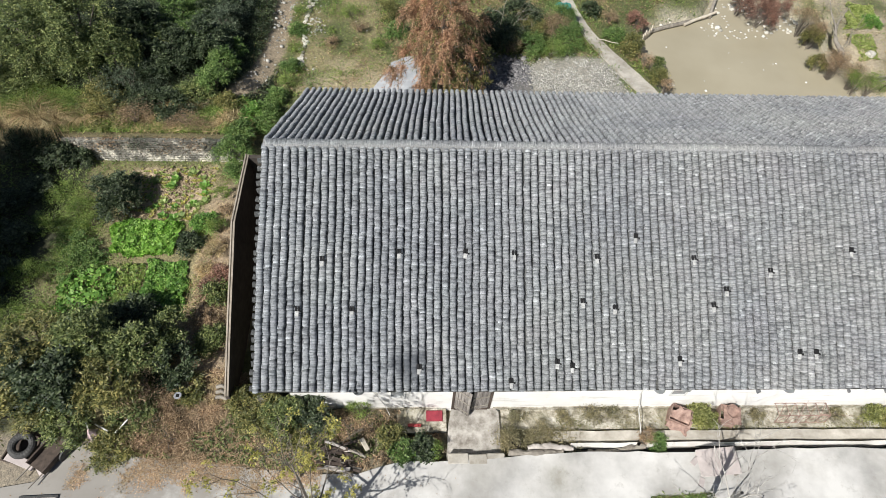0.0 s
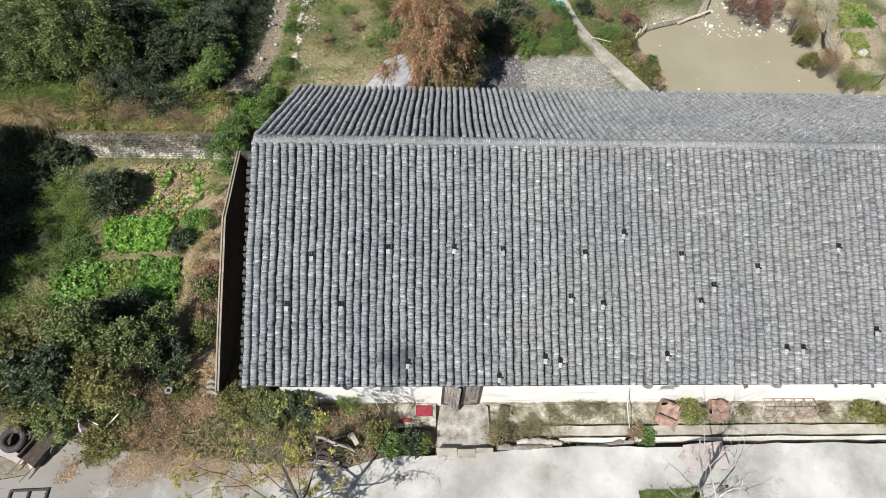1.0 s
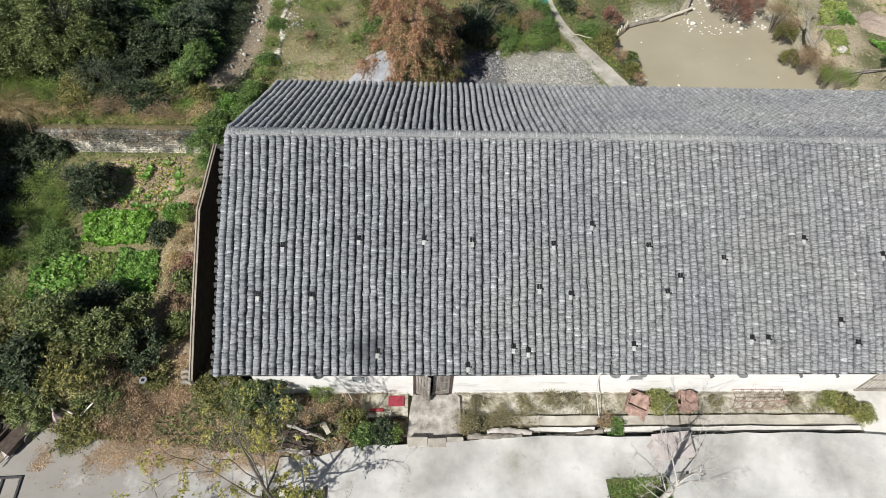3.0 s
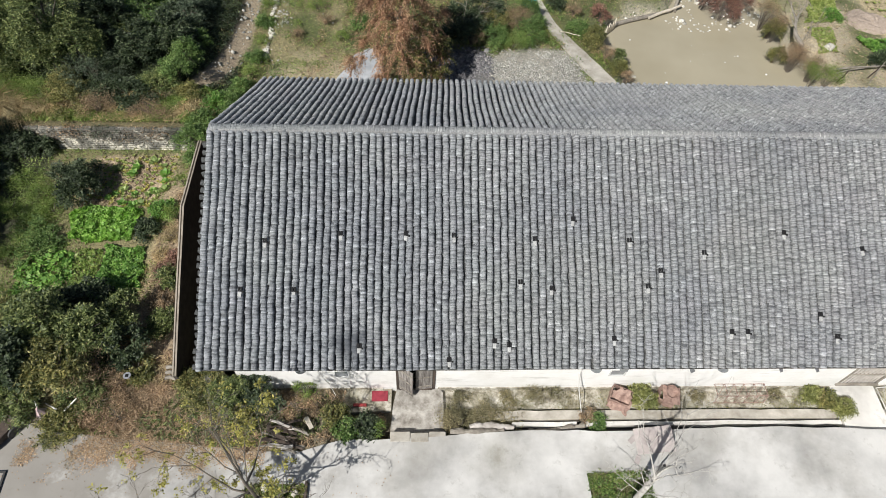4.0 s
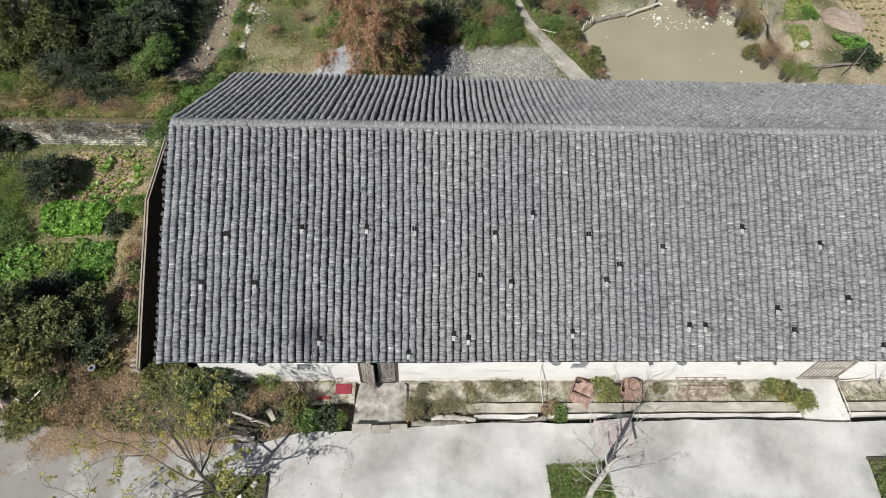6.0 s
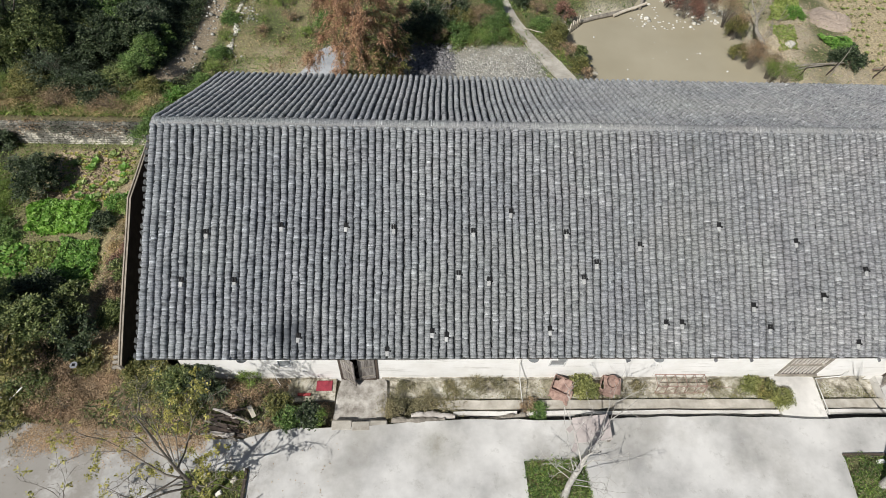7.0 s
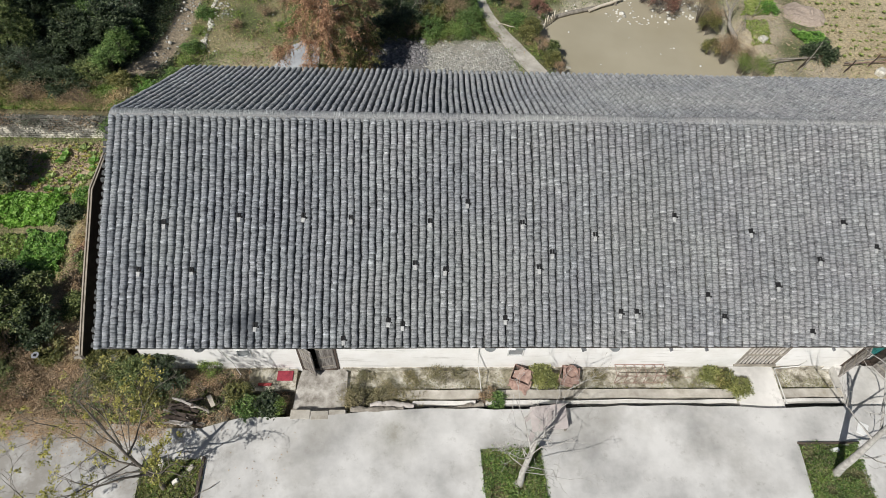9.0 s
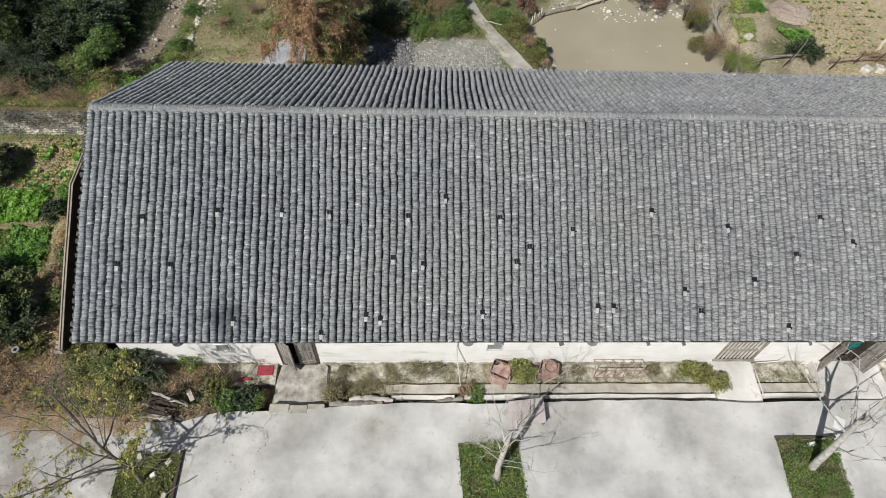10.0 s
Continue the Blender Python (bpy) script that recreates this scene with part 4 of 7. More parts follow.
def doorway(x0, x1, leaf_angles, label):
    d = thing("door", (x0 + x1) / 2, WALL_Y, -0.42, label, "door")
    d.name = "door"
    inv = d.matrix_world.inverted()
    jam = ((x0, x0 + 0.07), (x1 - 0.07, x1))
    for a, b in jam:
        ob = part("door_post", boxed(a, WALL_Y - 0.03, -0.42, b, WALL_Y + 0.2, 1.62, bevel=0.006), m_wood_dark, d)
        ob.matrix_basis = inv
    ob = part("lintel", boxed(x0 + 0.07, WALL_Y - 0.03, 1.5, x1 - 0.07, WALL_Y + 0.2, 1.62, bevel=0.006), m_wood_dark, d)
    ob.matrix_basis = inv
    ob = part("threshold", boxed(x0 + 0.07, WALL_Y - 0.05, -0.42, x1 - 0.07, WALL_Y + 0.2, -0.16, bevel=0.01), m_wood_dark, d)
    ob.matrix_basis = inv
    w = (x1 - x0) / 2 - 0.07
    for k, ang in enumerate(leaf_angles):
        m = pose(x0 + 0.08 if k == 0 else x1 - 0.08, WALL_Y - 0.02, -0.13, 0, 0, ang if k == 0 else 180 + ang)
        ob = part("leaf", plank_leaf(w, 1.62, m_door), m_door, d, "weathered plank door leaf")
        ob.matrix_basis = inv @ m
        for z in (0.22, 0.84, 1.38):
            for side in (-0.034, 0.021):
                part("rail", boxed(0.02, side, z - 0.035, w - 0.02, side + 0.013, z + 0.035, bevel=0.003), m_wood_grey, ob, "paler worn rail")
    return d


doorway(5.20, 6.35, (-35, 8), "weathered dark wooden double door with one leaf open")
doorway(22.32, 23.46, (-128, 118), "dark wooden double door standing wide open")
cur = thing("door_curtain", 22.9, WALL_Y + 0.2, -0.3, "teal cloth curtain hanging in the open doorway", "curtain")
bm = bmesh.new()
cols = [[bm.verts.new((-0.5 + i * 0.04, 0.03 * math.sin(i * 1.1), z)) for z in (0.55, 1.9)] for i in range(26)]
for a, b in zip(cols, cols[1:]):
    bm.faces.new((a[0], b[0], b[1], a[1]))
bmesh.ops.solidify(bm, geom=bm.faces[:], thickness=0.008)
part("cloth", bm, m_teal, cur)

# barred wooden window
win = thing("window_1", 19.44, WALL_Y, 0.0, "weathered wooden window with upright bars", "window", kind="structure")
for nm, a in (("frame", (-0.64, -0.02, 0.0, -0.57, 0.16, 1.42)), ("frame", (0.57, -0.02, 0.0, 0.64, 0.16, 1.42)), ("sill", (-0.68, -0.06, -0.07, 0.68, 0.16, 0.0)), ("frame", (-0.57, -0.02, 0.62, 0.57, 0.1, 0.69))):
    part(nm, boxed(*a, bevel=0.006), m_wood_grey, win)
for i in range(9):
    x = -0.5 + i * 0.125
    part("window_bar", boxed(x - 0.026, 0.0, 0.0, x + 0.026, 0.045, 1.42, bevel=0.005), m_bar, win)
part("shutter", boxed(-0.57, 0.14, 0.0, 0.57, 0.17, 1.42), m_bar, win)
for x0, x1, z0, z1, nm in ((3.42, 3.86, 0.58, 1.05, "window_2"), (11.45, 11.95, 0.62, 1.06, "window_3")):
    wv = thing(nm, (x0 + x1) / 2, WALL_Y, z0, "small grey glazed window in the white wall", "window", kind="structure")
    w, h = (x1 - x0) / 2, z1 - z0
    for a in ((-w, -0.015, 0, -w + 0.04, 0.08, h), (w - 0.04, -0.015, 0, w, 0.08, h), (-w + 0.04, -0.015, 0, w - 0.04, 0.08, 0.04), (-w + 0.04, -0.015, h - 0.04, w - 0.04, 0.08, h)):
        part("window_frame", boxed(*a, bevel=0.004), m_white, wv)
    part("pane", boxed(-w + 0.04, 0.02, 0.04, w - 0.04, 0.03, h - 0.04), m_glass_grey, wv)

# small black vents on the roof, each over a pale tile
VENTS = [(1.64, 2.96), (3.68, 3.16), (5.48, 3.2), (6.82, 3.19), (9.08, 3.06), (10.15, 3.53), (11.72, 2.96), (13.81, 2.65), (16.15, 3.18), (18.39, 2.77), (1.02, 1.79), (2.45, 1.8),
         (8.66, 2.0), (9.51, 1.82), (12.17, 1.81), (12.55, 2.19), (4.24, 0.47), (6.68, 0.14), (7.92, 0.58), (8.32, 0.48), (11.19, 0.58), (14.47, 0.73), (14.93, 0.73), (17.01, 1.14),
         (17.47, 0.62), (19.09, 1.39), (21.2, 3.03), (22.11, 2.38), (20.39, 2.04), (20.04, 0.28)]


def vent(m):
    v = new("roof_vent")
    v.matrix_world = m
    tagged(v, "small black roof vent beside a pale tile", "roof vent", "vents on the roof")
    for a in (-0.062, 0.006):
        bm = boxed(a, 0.015, -0.02, a + 0.056, 0.15, 0.035, bevel=0.008)
        part("hood", bm, m_black, v)
    part("pale_tile", boxed(-0.05, -0.12, 0.0, 0.045, 0.015, 0.022, bevel=0.006), m_pale_tile, v, "pale lime-coated tile")
    part("clip", boxed(0.066, -0.01, 0.0, 0.11, 0.04, 0.03, bevel=0.005), m_black, v)
    return v


first = None
for k, (x, y) in enumerate(VENTS):
    s = (y - EAVE_Y) / (RIDGE_Y - EAVE_Y)
    p, q = roof_at(x, s), roof_at(x, s + 0.02)
    slope = math.degrees(math.atan2(q[2] - p[2], q[1] - p[1]))
    off = Matrix.Translation(tuple(p)) @ pose(0, 0, 0, slope) @ Matrix.Translation((0, 0, 0.108))
    off = off @ pose(0, 0, 0, 0, 0, 4 * math.sin(k * 2.3))
    first = vent(off) if first is None else (copy_thing(first, off) and first)

# ruined side wall west of the gable
sw = thing("side_wall", -1.2, 3.9, -0.4, "low ruined wall with sloping weathered coping", "wall", kind="structure")
prof = [(0.42, 0.52), (1.6, 1.22), (2.72, 1.86), (3.8, 2.45), (4.75, 2.98), (5.6, 3.0), (6.5, 3.03), (7.4, 3.05)]
bm = bmesh.new()
rows = []
for y, z in prof:
    rows.append([bm.verts.new((x - 0.0, y - 3.9, zz + 0.4)) for x, zz in ((-0.055, -0.7), (-0.055, z - 0.04), (0.05, z - 0.04), (0.05, -0.7))])
for a, b in zip(rows, rows[1:]):
    for k in range(3):
        bm.faces.new((a[k], a[k + 1], b[k + 1], b[k]))
bm.faces.new(rows[0][::-1])
bm.faces.new(rows[-1])
bmesh.ops.recalc_face_normals(bm, faces=bm.faces)
part("wall_body", bm, m_grey_wall, sw, "rough mud-brick wall, darkened for the shade beside it")
bm = bmesh.new()
rows = []
for y, z in prof:
    j = 0.008 * noise.noise(Vector((y * 3, 0, 0)))
    rows.append([bm.verts.new((x + j, y - 3.9, zz + 0.4)) for x, zz in ((-0.065, z - 0.04), (-0.065, z), (-0.02, z + 0.012), (-0.008, z - 0.03), (0.01, z - 0.03), (0.018, z + 0.0), (0.055, z), (0.055, z - 0.04))])
for a, b in zip(rows, rows[1:]):
    for k in range(7):
        bm.faces.new((a[k], a[k + 1], b[k + 1], b[k]))
    bm.faces.new((a[7], a[0], b[0], b[7]))
bm.faces.new(rows[0][::-1])
bm.faces.new(rows[-1])
bmesh.ops.recalc_face_normals(bm, faces=bm.faces)
part("coping", bm, m_coping, sw, "weathered pale coping boards")
part("return_wall", boxed(0.05, 3.36, -0.3, 1.53, 3.5, 3.42), m_grey_wall, sw, "rough cross wall to the gable")
part("end_stone", boxed(-0.14, -3.75, 0.3, 0.16, -3.52, 0.86, bevel=0.05, m=pose(0, 0, 0, 0, 6, 14)), m_stone_dark, sw)
TREES_NW = [(-10.7, 14.29, 3.0, 1.76, 'tree'), (-8.83, 14.23, 3.2, 1.5, 'tree'), (-7.85, 14.01, 2.4, 0.96, 'tree'), (-9.03, 13.91, 1.8, 1.11, 'tree'), (-7.51, 16.02, 1.9, 1.4, 'dark'), (-6.05, 14.9, 1.4, 1.1, 'dark'), (-4.64, 15.64, 1.3, 1.11, 'dark'), (-4.4, 17.2, 1.2, 1.05, 'grey'), (-12.52, 13.87, 2.4, 1.82, 'tree'), (-6.2, 17.32, 1.6, 1.17, 'lush'), (-4.94, 18.18, 1.2, 1.06, 'dark'), (-4.1, 18.9, 0.9, 0.7, 'grey')]
BUSH_NW = [(-7.27, 13.35, 1.2, 1.15, 'grey'), (-6.74, 14.24, 1.2, 0.85, 'dark'), (-3.85, 14.6, 1.0, 0.75, 'lush'), (-3.85, 15.9, 0.8, 0.6, 'lush'), (-3.95, 13.39, 1.1, 0.83, 'lush'), (-4.66, 12.89, 0.8, 0.83, 'tree'), (-5.5, 12.21, 0.8, 0.87, 'dark'), (-6.65, 12.51, 0.8, 0.82, 'dark'), (-3.46, 12.65, 0.6, 0.5, 'olive'), (-11.37, 13.59, 1.2, 1.29, 'tree'), (-10.64, 14.04, 1.0, 1.03, 'tree'), (-11.99, 12.98, 1.0, 1.16, 'tree'), (-10.39, 12.43, 0.8, 1.0, 'grass'), (-11.54, 12.08, 0.8, 1.14, 'grass'), (-9.12, 12.13, 0.8, 0.92, 'grass'), (-8.15, 11.95, 0.7, 0.71, 'dry'), (-8.18, 12.69, 0.9, 0.82, 'olive'), (-7.71, 11.69, 0.8, 0.84, 'olive'), (-6.61, 11.55, 0.8, 0.78, 'brush'), (-4.71, 11.48, 0.7, 0.8, 'brush'), (-2.55, 12.56, 0.1, 0.68, 'veg'), (-2.77, 11.32, 0.2, 0.62, 'lush'), (-2.78, 10.1, 0.6, 0.72, 'lush')]
BUSH_NE = [(-2.43, 9.36, 0.3, 0.54, 'lush'), (-1.4, 20.09, -0.1, 0.41, 'grass'), (-1.4, 18.53, -0.1, 0.4, 'lush'), (-1.33, 17.07, -0.1, 0.38, 'grass'), (-1.36, 15.75, 0, 0.39, 'lush'), (-1.41, 14.62, 0, 0.43, 'grass'), (-1.67, 13.72, 0, 0.47, 'lush'), (-2.02, 12.74, 0.1, 0.5, 'lush'), (-1.92, 12.08, 0.1, 0.58, 'lush'), (-5.36, 16.14, 1.2, 0.88, 'lush'), (-4.3, 15.8, 1.1, 0.7, 'dark'), (-6.77, 16.0, 1.4, 0.89, 'tree')]
BUSH_GARDEN = [(-6.69, 7.98, 0.35, 0.89, 'dark'), (-6.51, 8.6, 0.25, 0.65, 'dark'), (-7.27, 7.13, -0.2, 0.6, 'grass'), (-7.69, 6.55, -0.25, 0.64, 'lush'), (-7.92, 7.64, -0.2, 0.57, 'grass'), (-7.02, 5.87, -0.3, 0.54, 'lush'), (-3.75, 6.3, -0.2, 0.36, 'dark'), (-7.62, 5.4, -0.3, 0.63, 'lush'), (-2.8, 5.98, -0.15, 0.39, 'dry'), (-2.81, 6.92, -0.1, 0.43, 'grass'), (-3.35, 7.17, -0.2, 0.4, 'veg'), (-2.97, 5.16, -0.25, 0.31, 'dry'), (-2.42, 4.84, -0.1, 0.41, 'maroon'), (-2.59, 4.43, -0.15, 0.41, 'maroon'), (-2.44, 4.18, -0.1, 0.46, 'tree'), (-2.54, 3.34, -0.1, 0.51, 'brush'), (-2.21, 2.54, -0.1, 0.5, 'tree'), (-2.95, 8.5, -0.1, 0.3, 'grass'), (-2.7, 7.7, -0.1, 0.28, 'brush')]
TREES_SW = [(-6.7, 1.8, 1.4, 0.9, 'olive'), (-5.2, 1.9, 1.5, 0.85, 'tree'), (-3.97, 1.61, 1.1, 0.72, 'tree'), (-5.75, 0.5, 1.4, 0.85, 'dark'), (-4.48, 0.55, 1.2, 0.75, 'olive'), (-6.67, -0.08, 1.1, 0.75, 'olive'), (-7.1, 1.05, 1.3, 0.8, 'dark')]
BUSH_SW = [(-3.41, 2.65, 0.6, 0.6, 'tree'), (-5.4, -0.29, 0.8, 0.72, 'tree'), (-3.7, 0.8, 0.5, 0.68, 'brush'), (-3.07, 1.5, 0.5, 0.69, 'dark'), (-4.17, -0.84, 0.1, 0.77, 'olive'), (-3.42, -0.21, 0.1, 0.82, 'brush'), (-2.74, -0.59, 0, 0.64, 'brush'), (-2.5, 0.83, 0, 0.44, 'olive'), (-3.77, 0.08, 0.2, 0.6, 'tree'), (-3.09, 0.36, 0.1, 0.48, 'brush'), (-5.57, 2.85, 0.5, 0.6, 'tree'), (-4.67, 3.06, 0.4, 0.73, 'dark')]
BUSH_FRONT = [(0.07, 0.07, 0.4, 0.67, 'olive'), (1.2, -0.08, 0.7, 0.62, 'dark'), (-0.43, -0.02, 0.2, 0.49, 'olive'), (0.56, -0.17, 0.8, 0.56, 'tree'), (-0.08, -0.53, 0, 0.39, 'brush'), (-0.95, 0.52, 0.1, 0.33, 'olive'), (1.8, -0.25, 0.0, 0.41, 'brush'), (2.59, 0.15, 0.15, 0.36, 'grass'), (2.37, -0.38, 0.0, 0.44, 'brush'), (3.75, -1.0, 0.2, 0.36, 'lush'), (4.35, -0.98, 0.2, 0.34, 'dark'), (4.75, -1.02, 0.1, 0.22, 'grass'), (3.43, -0.59, 0.1, 0.31, 'olive'), (0.73, -0.69, 0, 0.41, 'olive'), (2.94, -0.39, 0, 0.36, 'brush')]
WEEDS = [(9.39, 0.2, -0.2, 0.47, 'drab'), (9.92, 0.22, -0.25, 0.3, 'drab'), (7.14, 0.0, -0.3, 0.3, 'drab'), (6.78, -0.6, -0.15, 0.45, 'drab'), (7.79, -0.52, -0.2, 0.4, 'drab'), (8.51, 0.0, -0.3, 0.25, 'drab'), (11.13, -0.82, -0.15, 0.22, 'lush'), (10.85, -0.6, -0.15, 0.25, 'brush'), (12.58, 0.12, 0.0, 0.3, 'lime2'), (12.8, -0.12, -0.15, 0.27, 'lime2'), (18.05, 0.12, -0.15, 0.27, 'lime2'), (18.3, -0.1, -0.2, 0.22, 'brush'), (18.79, -0.46, -0.1, 0.31, 'lime2'), (18.9, -0.2, -0.15, 0.2, 'drab'), (18.41, -0.14, -0.15, 0.27, 'olive'), (16.9, 0.1, -0.3, 0.2, 'drab'), (14.4, 0.05, -0.3, 0.26, 'drab'), (8.03, 0.76, -0.2, 0.2, 'olive')]
BUSH_BACK = [(9.3, 17.25, 0.2, 0.75, 'lush'), (10.2, 16.9, 0.1, 0.6, 'grass'), (10.9, 17.6, 0.3, 0.75, 'lush'), (10.5, 18.4, 0.4, 0.8, 'brush'), (11.3, 18.5, 0.2, 0.5, 'lush'), (9.6, 18.4, 0.4, 0.7, 'olive'), (10.9, 19.5, 0.4, 0.7, 'lush'),
             (8.87, 18.94, 0.6, 1.05, 'dark'), (7.71, 17.74, 0.8, 1.14, 'dark'), (6.9, 16.6, 0.7, 0.7, 'dark'), (8.3, 17.2, 0.3, 0.6, 'brush'), (13.95, 17.3, 0.0, 0.42, 'olive'), (14.5, 16.5, 0.0, 0.45, 'brush'), (14.9, 15.6, -0.1, 0.42, 'olive'), (14.95, 16.3, 0.0, 0.4, 'tree'),
             (13.4, 18.4, 0, 0.5, 'lush'), (14.2, 17.9, 0, 0.5, 'olive'), (15.2, 15.0, -0.15, 0.32, 'brush'), (13.43, 19.77, 0, 0.5, 'brush'), (14.81, 19.72, 0, 0.5, 'maroon'), (12.6, 20.3, 0.1, 0.4, 'dark'), (21.3, 20.6, 0.3, 0.95, 'maroon'), (22.2, 20.9, 0.4, 0.9, 'maroon'), (20.6, 21.6, 0.2, 0.7, 'maroon'), (23.19, 19.9, 0.2, 0.7, 'brush'),
             (23.4, 18.9, 0.1, 0.6, 'olive'), (23.5, 16.6, 0.0, 0.6, 'brush'), (24.1, 15.9, -0.1, 0.6, 'brush'), (24.58, 15.19, -0.1, 0.7, 'grass'), (23.0, 17.2, -0.2, 0.4, 'olive'), (0.92, 19.79, 0, 0.5, 'grass'), (2.78, 20.09, 0, 0.55, 'olive'), (0.2, 17.6, -0.1, 0.35, 'brush'), (2.2, 17.4, -0.1, 0.4, 'grass'), (3.1, 18.4, 0, 0.5, 'lush'), (1.4, 18.6, 0, 0.4, 'brush')]
BUSH_EAST = [(27.73, 16.17, 0.2, 0.78, 'dark'), (24.11, 15.49, -0.1, 0.56, 'grass'), (23.48, 16.74, 0, 0.63, 'brush'), (23.37, 19.18, 0.2, 0.66, 'brush'), (31.04, 15.9, 0, 0.57, 'brush'), (26.56, 19.85, 0, 0.48, 'veg')]

# ---- trees and bushes ----
FOLIAGE = {
    "tree": (L_tree, 0.13, 0.42, "leafy green"), "dark": (L_dark, 0.14, 0.5, "dark green"), "olive": (L_olive, 0.13, 0.38, "olive green"),
    "veg": (L_veg, 0.09, 0.7, "bright green"), "grass": (L_grass, 0.12, 0.22, "grassy green"), "brush": (L_brush, 0.11, 0.25, "dry brown"),
    "dry": (L_dry, 0.20, 0.10, "dry straw-coloured"), "maroon": (L_maroon, 0.09, 0.5, "reddish brown"), "lettuce": (L_lettuce, 0.06, 0.7, "fresh green"),
    "lush": (L_lush, 0.10, 0.55, "fresh green"), "grey": (L_grey, 0.10, 0.35, "grey-green"),
    "lime2": (L_lime2, 0.11, 0.4, "yellowish green"), "drab": (L_drab, 0.11, 0.25, "dull brownish green"),
}


TWIGGY = ("tree", "dark", "olive", "veg", "maroon", "lush", "grey", "lime2")


def ground_at(x, y):
    return float(ground_z(np.array([x]), np.array([y]))[0])


def stems(rng, n, r, h, spread=0.75):
    runs = []
    for i in range(n):
        a = rng.random() * 6.28
        d = r * spread * (0.3 + 0.7 * rng.random())
        q = [(0, 0, -0.08), (0.4 * d * math.cos(a) + 0.04 * rng.normal(), 0.4 * d * math.sin(a), h * 0.55), (d * math.cos(a), d * math.sin(a), h * (0.8 + 0.3 * rng.random()))]
        runs.append((q, [0.016, 0.011, 0.004]))
    return runs


def bush(x, y, z, r, kind, seed, near=""):
    mat, leaf, aspect, word = FOLIAGE[kind]
    rng = np.random.default_rng(seed)
    g = ground_at(x, y)
    h = max(z - g, 0.12)
    b = thing("bush", x, y, g, f"{word} bush growing {near}", "bush", f"bushes {near}")
    tall = max(0.35 * r, min(0.8 * r, h))
    if kind in TWIGGY:
        o, d = dome_sprays(rng, int(9 + 10 * r), int(11 + 19 * r), (0, 0, 0.75 * h), (r, r, tall))
        o[:, 2] = np.maximum(o[:, 2], 0.08)
        me = sprays("foliage", o, d, 0.17 + 0.17 * r, 10, leaf * 0.62, mat, rng, aspect)
    else:
        n = int(min(20000, 5500 * r * r + 600))
        p = blob_points(rng, n, (0, 0, h), (r, r, tall), 0.5, int(9 + 14 * r), 0.30)
        p[:, 2] = np.maximum(p[:, 2], 0.02 + 0.05 * rng.random(n))
        me = leaf_mesh("foliage", p, leaf * 0.47, mat, aspect, 0.45 if kind in ("brush", "drab") else 0.15, rng)
    part("foliage", me, mat, b)
    part("branching", tubes("branching", stems(rng, 9 if kind not in ("brush", "dry") else 22, r, h + 0.25 * r), m_bark, 4), m_bark, b)
    return b


def tree(x, y, z, r, kind, seed, near="", leaf_scale=1.0):
    mat, leaf, aspect, word = FOLIAGE[kind]
    rng = np.random.default_rng(seed)
    g = ground_at(x, y)
    h = z - g
    t = thing("tree", x, y, g, f"broadleaf tree with {word} crown {near}", "tree", f"trees {near}")
    top = (0.15 * rng.normal(), 0.15 * rng.normal(), h * 0.95)
    part("trunk", tubes("trunk", [([(0, 0, -0.15), (0.06, 0.03, h * 0.4), top], [0.14, 0.10, 0.05])], m_bark, 8), m_bark, t)
    clumps = []
    for i in range(6):
        a = i * 1.05 + 0.4 * rng.normal()
        e = Vector((r * 0.72 * math.cos(a), r * 0.72 * math.sin(a), h * (0.85 + 0.35 * rng.random())))
        s = Vector((0.05, 0.02, h * (0.35 + 0.4 * rng.random())))
        mid = s.lerp(e, 0.5) + Vector((0, 0, 0.12))
        part("limb", tubes("limb", [([s, mid, e], [0.05, 0.035, 0.012])], m_bark, 6), m_bark, t)
        clumps.append(tuple(e))
    full = 0.72 if near.startswith("beside") else 1.0
    o, d = dome_sprays(rng, int((12 + 8 * r) * full), int(11 + 12 * r), (0, 0, h - 0.25 * r), (r, r, 0.85 * r), -0.3)
    ends = np.array(clumps)
    k = rng.integers(0, len(ends), int(40 + 50 * r))
    o = np.concatenate([o, ends[k] + rng.normal(size=(len(k), 3)) * 0.12 * r])
    d = np.concatenate([d, rng.normal(size=(len(k), 3)) + np.array([0, 0, 0.3])])
    o[:, 2] = np.maximum(o[:, 2], 0.3)
    part("crown", sprays("crown", o, d, 0.30 + 0.16 * r, 15, leaf * leaf_scale * 0.74, mat, rng, aspect, 0.5), mat, t)
    return t


seed = 100
for items, near in ((BUSH_NW, "above the stone wall"), (BUSH_NE, "beside the dirt path"), (BUSH_GARDEN, "beside the vegetable garden"), (BUSH_SW, "under the garden trees"), (BUSH_FRONT, "before the house front"),
                    (WEEDS, "on the wall terrace"), (BUSH_BACK, "behind the house by the pond"), (BUSH_EAST, "beside the far plots")):
    for x, y, z, r, kind in items:
        seed += 1
        bush(x, y, z, r, kind, seed, near)
for items, near in ((TREES_NW, "above the stone wall"), (TREES_SW, "beside the garden")):
    for x, y, z, r, kind in items:
        seed += 1
        tree(x, y, z, r, kind, seed, near)

